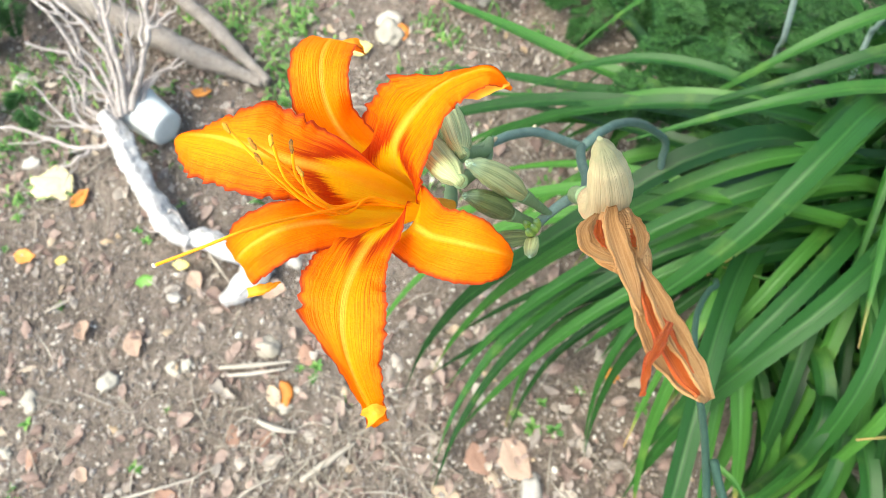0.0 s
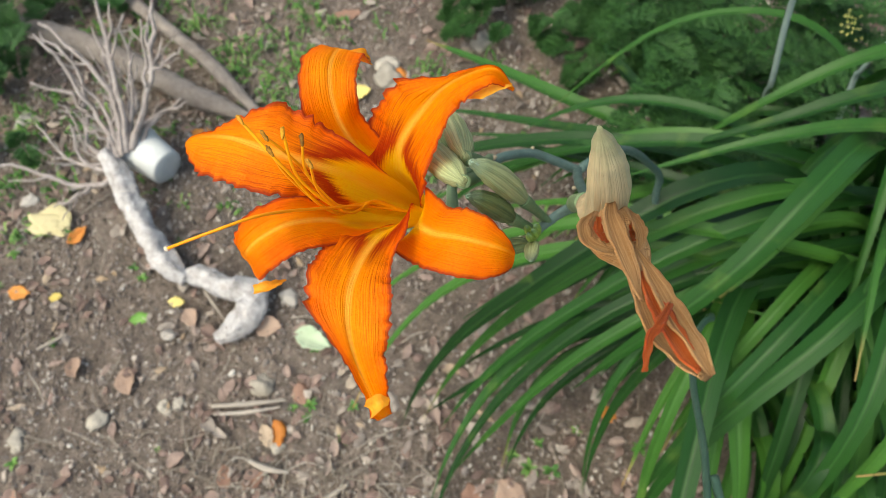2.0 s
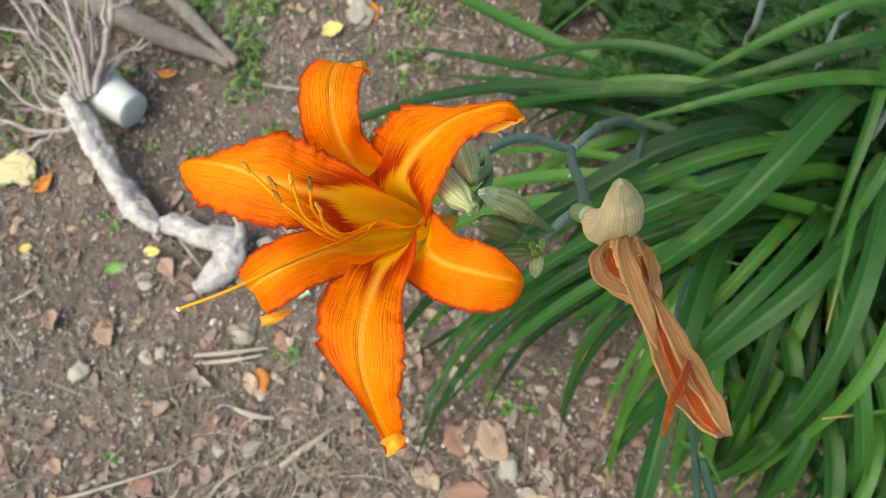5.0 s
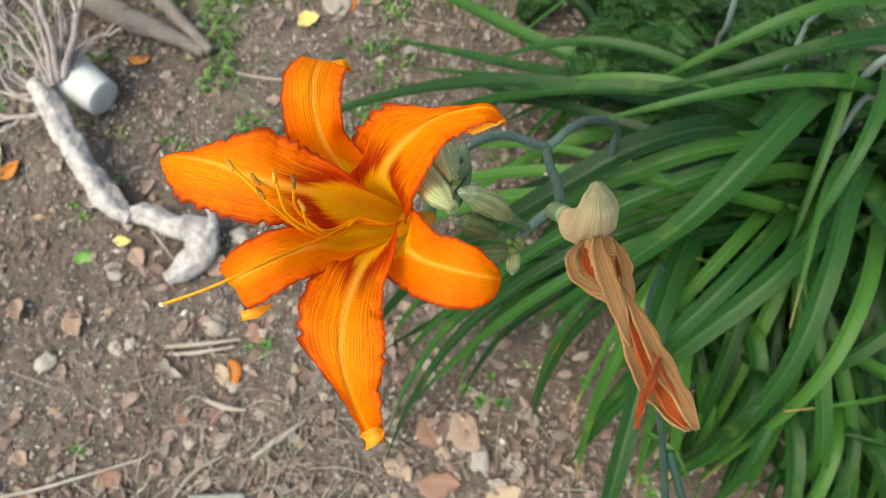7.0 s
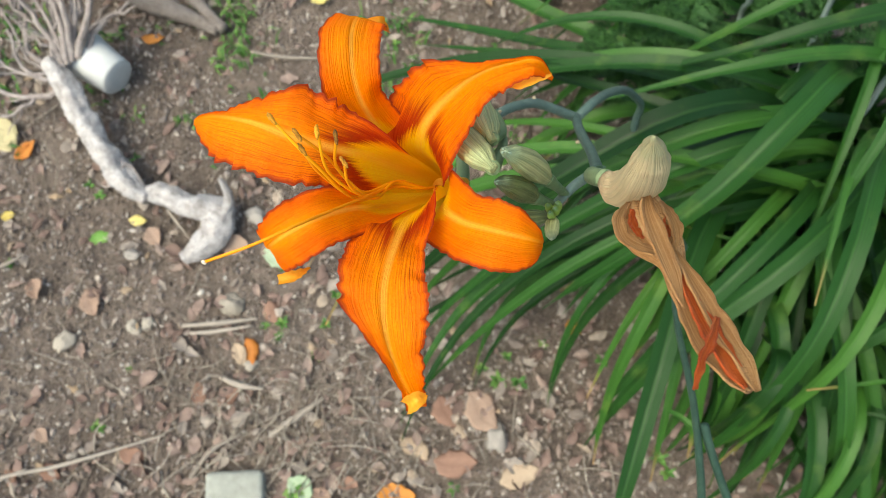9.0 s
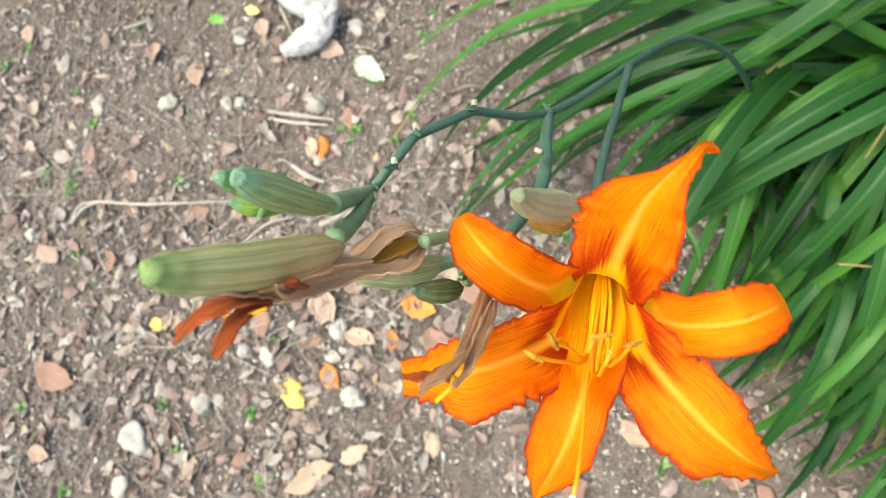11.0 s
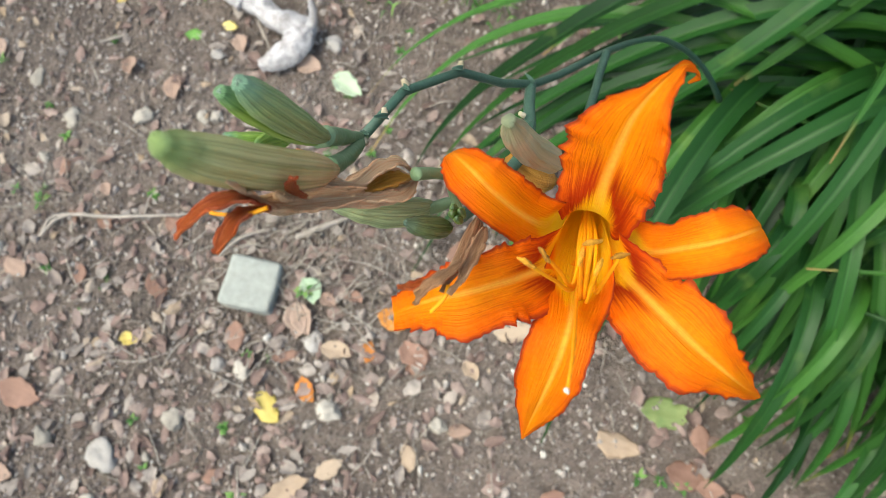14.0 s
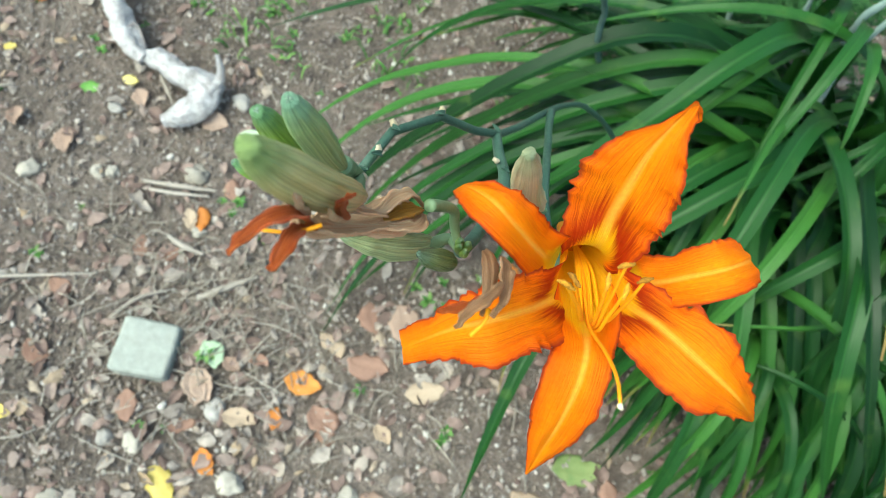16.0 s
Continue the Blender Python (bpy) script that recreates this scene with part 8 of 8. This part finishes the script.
for x, y, size in ((-0.750, 0.011, 0.014), (-0.693, -0.355, 0.014), (-0.319, -0.259, 0.015), (-0.418, -0.350, 0.012), (-0.266, -0.346, 0.016), (-0.567, -0.451, 0.016), (-0.573, 0.066, 0.011), (-0.465, -0.286, 0.010), (-0.263, -0.029, 0.018), (-0.302, 0.310, 0.010), (0.341, -0.162, 0.015), (0.310, -0.163, 0.012), (-0.322, -0.148, 0.010), (-0.216, 0.265, 0.012), (0.413, -0.053, 0.011)):
    sprout(x, y, size, 7)
for x, y, size in ((-0.535, 0.930, 0.035), (-0.505, 0.892, 0.037), (-0.452, 0.854, 0.042), (-0.425, 0.825, 0.042), (-0.480, 0.966, 0.035), (-0.411, 0.896, 0.040), (-0.391, 0.924, 0.040), (-0.420, 0.784, 0.036), (-0.663, 1.029, 0.033), (-0.708, 1.063, 0.037), (-0.378, 1.015, 0.033), (-0.757, 1.002, 0.033), (-0.897, 0.827, 0.037), (-0.962, 0.801, 0.034), (-0.924, 0.758, 0.037), (-0.930, 0.627, 0.032), (-0.834, 0.632, 0.035), (-0.887, 0.530, 0.026), (-0.136, 0.884, 0.031), (-0.090, 0.854, 0.033), (-0.329, 1.005, 0.029), (-0.409, 1.072, 0.039)):
    tuft(x, y, size, 26)
for k in range(70):
    sprout(rng.uniform(-1.2, 0.6), rng.uniform(-0.5, 1.2), rng.uniform(0.006, 0.016), rng.randint(3, 6))
for k in range(150):
    tuft(rng.uniform(-1.3, 0.25), rng.uniform(0.72, 1.5) if k > 30 else rng.uniform(0.5, 0.8), rng.uniform(0.02, 0.05), rng.randint(6, 22))
tagged(part("weeds", joined(pieces), WEED), "tiny green weeds and seedlings in the soil", "weeds", kind="stuff")

pieces, blossom = [], []


def spray(at, way, length):
    """A flat feathery spray: a thin axis with side shoots set with short needles."""
    o, d = Vector(at), Vector(way).normalized()
    s = d.cross(Vector((0, 0, 1))).normalized()
    steps = 11
    for k in range(1, steps + 1):
        f = k / steps
        p = o + d * length * f + Vector((0, 0, -0.25 * length * f * f))
        for sign in (-1, 1):
            shoot = (d * 0.75 + s * sign * 0.8 + Vector((0, 0, rng.uniform(-0.2, 0.3)))).normalized()
            reach = length * 0.42 * (1.05 - f) + 0.006
            for j in range(1, 7):
                q = p + shoot * reach * j / 6
                for turn in (-0.8, 0.0, 0.8):
                    e = (shoot * math.cos(turn) + shoot.cross(Vector((0, 0, 1))) * math.sin(turn) + Vector((0, 0, rng.uniform(-0.3, 0.5)))).normalized() * rng.uniform(0.007, 0.013)
                    w = e.cross(Vector((0, 0, 1))).normalized() * 0.0014
                    lift = Vector((0, 0, 0.0008))
                    pieces.append(([q - w, q + w, q + e * 0.6 + w * 0.8 + lift, q + e, q + e * 0.6 - w * 0.8 + lift], [(0, 1, 2, 3, 4)], None))



for x, y, z, size in ((0.451, 0.941, 0.192, 0.096), (0.465, 0.897, 0.109, 0.107), (0.370, 0.826, 0.209, 0.102), (0.327, 0.830, 0.104, 0.117), (0.534, 0.681, 0.263, 0.075), (0.494, 0.954, 0.163, 0.076), (0.316, 0.788, 0.114, 0.076), (0.348, 0.832, 0.172, 0.082), (0.507, 0.763, 0.181, 0.093), (0.614, 0.795, 0.099, 0.112), (0.565, 0.668, 0.273, 0.090), (0.491, 0.801, 0.165, 0.117), (0.429, 0.592, 0.191, 0.075), (0.385, 0.653, 0.158, 0.072), (0.321, 0.809, 0.299, 0.128), (0.519, 0.663, 0.244, 0.080), (0.379, 0.786, 0.146, 0.073), (0.646, 0.772, 0.181, 0.089), (0.325, 0.732, 0.260, 0.114), (0.398, 0.880, 0.251, 0.086),):
    a = rng.gauss(3.7, 0.9)
    spray((x, y, z), (math.cos(a), math.sin(a), rng.uniform(0.0, 0.5)), size)
for x, y, z, size in ((0.497, 0.906, 0.219, 0.093), (0.474, 0.826, 0.144, 0.103), (0.712, 0.951, 0.135, 0.073), (0.575, 0.755, 0.112, 0.095), (0.541, 0.764, 0.101, 0.123), (0.532, 0.805, 0.269, 0.115), (0.610, 0.798, 0.113, 0.125), (0.532, 0.872, 0.123, 0.125), (0.402, 0.723, 0.206, 0.120), (0.512, 0.862, 0.202, 0.099), (0.488, 0.736, 0.119, 0.081), (0.344, 0.977, 0.062, 0.108), (0.430, 0.991, 0.083, 0.087), (0.349, 0.857, 0.173, 0.103), (0.616, 0.660, 0.072, 0.084), (0.479, 0.797, 0.269, 0.083), (0.489, 0.640, 0.252, 0.072), (0.368, 0.771, 0.081, 0.072), (0.436, 0.822, 0.073, 0.074), (0.255, 0.771, 0.220, 0.082),):
    a = rng.gauss(3.7, 0.9)
    spray((x, y, z), (math.cos(a), math.sin(a), rng.uniform(0.0, 0.5)), size)
for x, y, z, size in ((0.585, 0.752, 0.209, 0.087), (0.471, 0.608, 0.168, 0.082), (0.423, 0.781, 0.182, 0.102), (0.281, 0.918, 0.168, 0.112), (0.538, 0.655, 0.181, 0.127), (0.356, 0.716, 0.240, 0.121), (0.400, 0.646, 0.167, 0.113), (0.235, 0.846, 0.286, 0.076), (0.577, 0.913, 0.108, 0.093), (0.541, 0.640, 0.280, 0.112), (0.486, 0.819, 0.113, 0.070), (0.369, 0.659, 0.270, 0.111), (0.482, 0.529, 0.286, 0.119), (0.332, 0.896, 0.110, 0.122), (0.569, 0.796, 0.197, 0.118), (0.570, 0.811, 0.235, 0.118), (0.286, 0.946, 0.164, 0.083), (0.547, 0.633, 0.231, 0.116), (0.384, 0.839, 0.210, 0.095), (0.630, 0.723, 0.153, 0.121),):
    a = rng.gauss(3.7, 0.9)
    spray((x, y, z), (math.cos(a), math.sin(a), rng.uniform(0.0, 0.5)), size)
for x, y, z, size in ((0.389, 0.819, 0.248, 0.098), (0.296, 0.598, 0.295, 0.085), (0.602, 0.733, 0.089, 0.120), (0.457, 0.901, 0.189, 0.088), (0.369, 1.018, 0.108, 0.096), (0.508, 0.865, 0.232, 0.076), (0.274, 0.612, 0.272, 0.129), (0.573, 0.856, 0.081, 0.104), (0.310, 0.737, 0.206, 0.120), (0.303, 0.507, 0.299, 0.120), (0.456, 0.600, 0.270, 0.127), (0.647, 0.788, 0.078, 0.107), (0.367, 0.796, 0.274, 0.119), (0.465, 0.776, 0.177, 0.086), (0.472, 0.895, 0.064, 0.124), (0.292, 0.913, 0.083, 0.082), (0.597, 0.748, 0.235, 0.078), (0.292, 0.555, 0.277, 0.087), (0.619, 0.691, 0.181, 0.093), (0.339, 0.569, 0.226, 0.102),):
    a = rng.gauss(3.7, 0.9)
    spray((x, y, z), (math.cos(a), math.sin(a), rng.uniform(0.0, 0.5)), size)
for x, y, z, size in ((0.240, 0.760, 0.286, 0.103), (0.454, 1.031, 0.121, 0.085), (0.351, 0.897, 0.109, 0.074), (0.321, 0.863, 0.077, 0.126), (0.340, 0.798, 0.160, 0.087), (0.421, 0.933, 0.127, 0.077), (0.542, 0.742, 0.135, 0.123), (0.395, 0.716, 0.186, 0.090), (0.533, 0.568, 0.262, 0.127), (0.216, 0.676, 0.285, 0.078), (0.329, 0.724, 0.223, 0.090), (0.403, 0.752, 0.068, 0.117), (0.389, 0.672, 0.229, 0.076), (0.603, 0.662, 0.150, 0.082), (0.263, 0.793, 0.231, 0.119), (0.416, 0.917, 0.139, 0.128), (0.285, 0.854, 0.227, 0.078), (0.358, 0.691, 0.132, 0.106), (0.532, 0.911, 0.120, 0.087), (0.720, 1.055, 0.082, 0.090),):
    a = rng.gauss(3.7, 0.9)
    spray((x, y, z), (math.cos(a), math.sin(a), rng.uniform(0.0, 0.5)), size)
for x, y, z, size in ((0.329, 0.733, 0.189, 0.100), (0.339, 0.698, 0.249, 0.119), (0.500, 0.736, 0.068, 0.079), (0.588, 0.841, 0.136, 0.104), (0.386, 0.636, 0.153, 0.120), (0.464, 0.615, 0.176, 0.128), (0.484, 0.885, 0.237, 0.122), (0.261, 0.590, 0.195, 0.114), (0.303, 0.582, 0.214, 0.103), (0.622, 0.724, 0.188, 0.073), (0.469, 0.696, 0.148, 0.111), (0.492, 0.862, 0.191, 0.099), (0.421, 0.791, 0.075, 0.092), (0.372, 0.560, 0.228, 0.108), (0.324, 0.821, 0.149, 0.126), (0.391, 0.606, 0.217, 0.123), (0.201, 0.536, 0.288, 0.079), (0.274, 0.820, 0.201, 0.101), (0.390, 0.602, 0.197, 0.126), (0.437, 0.762, 0.296, 0.130),):
    a = rng.gauss(3.7, 0.9)
    spray((x, y, z), (math.cos(a), math.sin(a), rng.uniform(0.0, 0.5)), size)
for x, y, z, size in ((0.237, 0.832, 0.084, 0.056), (0.274, 0.869, 0.079, 0.066), (0.270, 0.835, 0.097, 0.053), (0.358, 0.921, 0.090, 0.062), (0.149, 0.893, 0.057, 0.067), (0.217, 1.057, 0.050, 0.075), (0.349, 0.780, 0.061, 0.073), (0.175, 0.860, 0.062, 0.075), (0.187, 0.866, 0.027, 0.075), (0.260, 1.077, 0.051, 0.071), (0.264, 1.050, 0.044, 0.071), (0.305, 1.045, 0.101, 0.054), (0.210, 1.105, 0.071, 0.076), (0.384, 0.975, 0.030, 0.064), (0.221, 1.024, 0.044, 0.079), (0.252, 1.108, 0.070, 0.071), (0.322, 0.825, 0.090, 0.056), (0.235, 0.981, 0.034, 0.063), (0.166, 1.043, 0.104, 0.055), (0.240, 0.847, 0.114, 0.059),):
    a = rng.gauss(3.7, 0.9)
    spray((x, y, z), (math.cos(a), math.sin(a), rng.uniform(0.0, 0.5)), size)
for x, y, z, size in ((0.178, 0.828, 0.050, 0.058), (0.181, 0.979, 0.043, 0.061), (0.219, 0.895, 0.065, 0.070), (0.206, 0.941, 0.120, 0.057), (0.314, 0.848, 0.085, 0.054), (0.140, 0.892, 0.028, 0.057), (0.346, 0.742, 0.112, 0.067), (0.257, 0.958, 0.054, 0.079), (0.327, 0.786, 0.050, 0.067), (0.308, 0.958, 0.078, 0.056), (0.223, 1.044, 0.084, 0.060), (0.259, 1.016, 0.025, 0.077), (0.311, 0.945, 0.110, 0.070), (0.399, 0.974, 0.031, 0.054), (0.329, 0.927, 0.042, 0.066), (0.270, 0.852, 0.025, 0.053), (0.246, 1.002, 0.119, 0.056), (0.285, 0.919, 0.098, 0.052), (0.228, 0.980, 0.031, 0.069), (0.261, 0.828, 0.064, 0.059),):
    a = rng.gauss(3.7, 0.9)
    spray((x, y, z), (math.cos(a), math.sin(a), rng.uniform(0.0, 0.5)), size)
for x, y, z, size in ((0.214, 0.977, 0.113, 0.074), (0.234, 0.988, 0.030, 0.068), (0.331, 1.026, 0.064, 0.070), (0.254, 0.942, 0.039, 0.074), (0.169, 0.965, 0.049, 0.053), (0.116, 1.089, 0.058, 0.065), (-0.010, 1.032, 0.062, 0.058), (0.010, 1.044, 0.092, 0.060), (0.082, 1.037, 0.043, 0.059), (0.099, 0.915, 0.095, 0.049), (0.006, 1.065, 0.099, 0.065), (0.084, 1.062, 0.039, 0.055), (-0.006, 0.997, 0.085, 0.073), (-0.006, 1.078, 0.078, 0.057), (-0.029, 1.043, 0.029, 0.044), (-0.066, 1.098, 0.058, 0.046), (-0.051, 1.000, 0.092, 0.040), (-0.019, 0.940, 0.071, 0.073), (0.124, 1.060, 0.079, 0.050), (0.129, 0.959, 0.033, 0.072),):
    a = rng.gauss(3.7, 0.9)
    spray((x, y, z), (math.cos(a), math.sin(a), rng.uniform(0.0, 0.5)), size)
for x, y, z, size in ((-0.057, 1.015, 0.059, 0.064), (0.090, 0.951, 0.060, 0.043), (0.126, 1.088, 0.084, 0.045), (0.123, 1.012, 0.045, 0.075), (-0.029, 1.107, 0.046, 0.057), (-0.021, 0.952, 0.055, 0.078), (-0.013, 1.012, 0.084, 0.080), (0.027, 0.997, 0.095, 0.057), (0.025, 0.939, 0.060, 0.045), (0.132, 1.034, 0.049, 0.076), (-0.065, 0.976, 0.027, 0.043), (-0.959, 0.988, 0.070, 0.084), (-0.996, 0.859, 0.101, 0.063), (-0.901, 0.810, 0.158, 0.074), (-0.942, 0.827, 0.152, 0.069), (-0.915, 0.848, 0.125, 0.073), (-1.040, 0.957, 0.077, 0.054), (-1.062, 0.983, 0.088, 0.075), (-1.042, 0.974, 0.082, 0.053), (-0.985, 1.017, 0.101, 0.071),):
    a = rng.gauss(3.7, 0.9)
    spray((x, y, z), (math.cos(a), math.sin(a), rng.uniform(0.0, 0.5)), size)
for x, y, z, size in ((-1.000, 0.994, 0.081, 0.081), (-0.961, 0.975, 0.134, 0.069), (-1.077, 1.081, 0.074, 0.054), (-0.953, 0.901, 0.098, 0.052), (-0.972, 0.815, 0.148, 0.064), (-1.071, 0.974, 0.098, 0.051), (-0.939, 0.904, 0.115, 0.078), (-1.013, 1.066, 0.058, 0.063), (-0.940, 0.912, 0.078, 0.076), (-0.977, 0.975, 0.129, 0.060), (-1.041, 1.014, 0.111, 0.066), (-1.024, 1.077, 0.095, 0.051), (-1.059, 1.044, 0.110, 0.082), (-0.955, 0.967, 0.088, 0.050), (-0.999, 1.003, 0.093, 0.072), (-1.052, 0.945, 0.099, 0.063), (-0.961, 0.933, 0.067, 0.082), (-1.053, 0.839, 0.025, 0.037), (-1.024, 0.822, 0.036, 0.039), (-1.018, 0.857, 0.042, 0.043),):
    a = rng.gauss(3.7, 0.9)
    spray((x, y, z), (math.cos(a), math.sin(a), rng.uniform(0.0, 0.5)), size)
for x, y, z, size in ((-0.995, 0.878, 0.024, 0.043), (-1.041, 0.861, 0.038, 0.037), (-0.988, 0.871, 0.029, 0.036), (-1.016, 0.868, 0.042, 0.030), (-0.979, 0.717, 0.026, 0.043), (-0.951, 0.705, 0.038, 0.034), (-0.917, 0.748, 0.025, 0.041), (-0.980, 0.721, 0.026, 0.043), (-0.883, 0.693, 0.056, 0.043), (-0.925, 1.173, 0.027, 0.058), (-0.754, 1.123, 0.059, 0.050), (-0.949, 1.112, 0.036, 0.044), (-0.789, 1.103, 0.031, 0.056), (-0.832, 1.134, 0.026, 0.050), (-0.936, 1.054, 0.040, 0.058), (-0.893, 1.106, 0.041, 0.058), (-0.980, 1.138, 0.023, 0.058), (-0.718, 1.097, 0.047, 0.051), (-0.765, 1.032, 0.059, 0.042), (-0.797, 1.052, 0.036, 0.045),):
    a = rng.gauss(3.7, 0.9)
    spray((x, y, z), (math.cos(a), math.sin(a), rng.uniform(0.0, 0.5)), size)
for x, y, z, size in ((-0.965, 1.103, 0.028, 0.048), (-0.844, 1.065, 0.058, 0.060), (-0.900, 1.123, 0.049, 0.054),):
    a = rng.gauss(3.7, 0.9)
    spray((x, y, z), (math.cos(a), math.sin(a), rng.uniform(0.0, 0.5)), size)
tagged(part("feathery_foliage", joined(pieces), FERN, smooth=False), "soft feathery green foliage growing behind the leaves", "foliage", kind="stuff")
for k in range(34):
    at = Vector((0.499, 0.694, 0.280)) + Vector((rng.gauss(0, 0.008), rng.gauss(0, 0.012), rng.gauss(0, 0.006)))
    blossom.append(blob(at, rng.uniform(0.0012, 0.0024), k, 0.8, 1))
tagged(part("pale_blossom", joined(blossom), FERN_PALE), "tiny pale yellow blossom heads in the foliage", "blossom", kind="stuff")
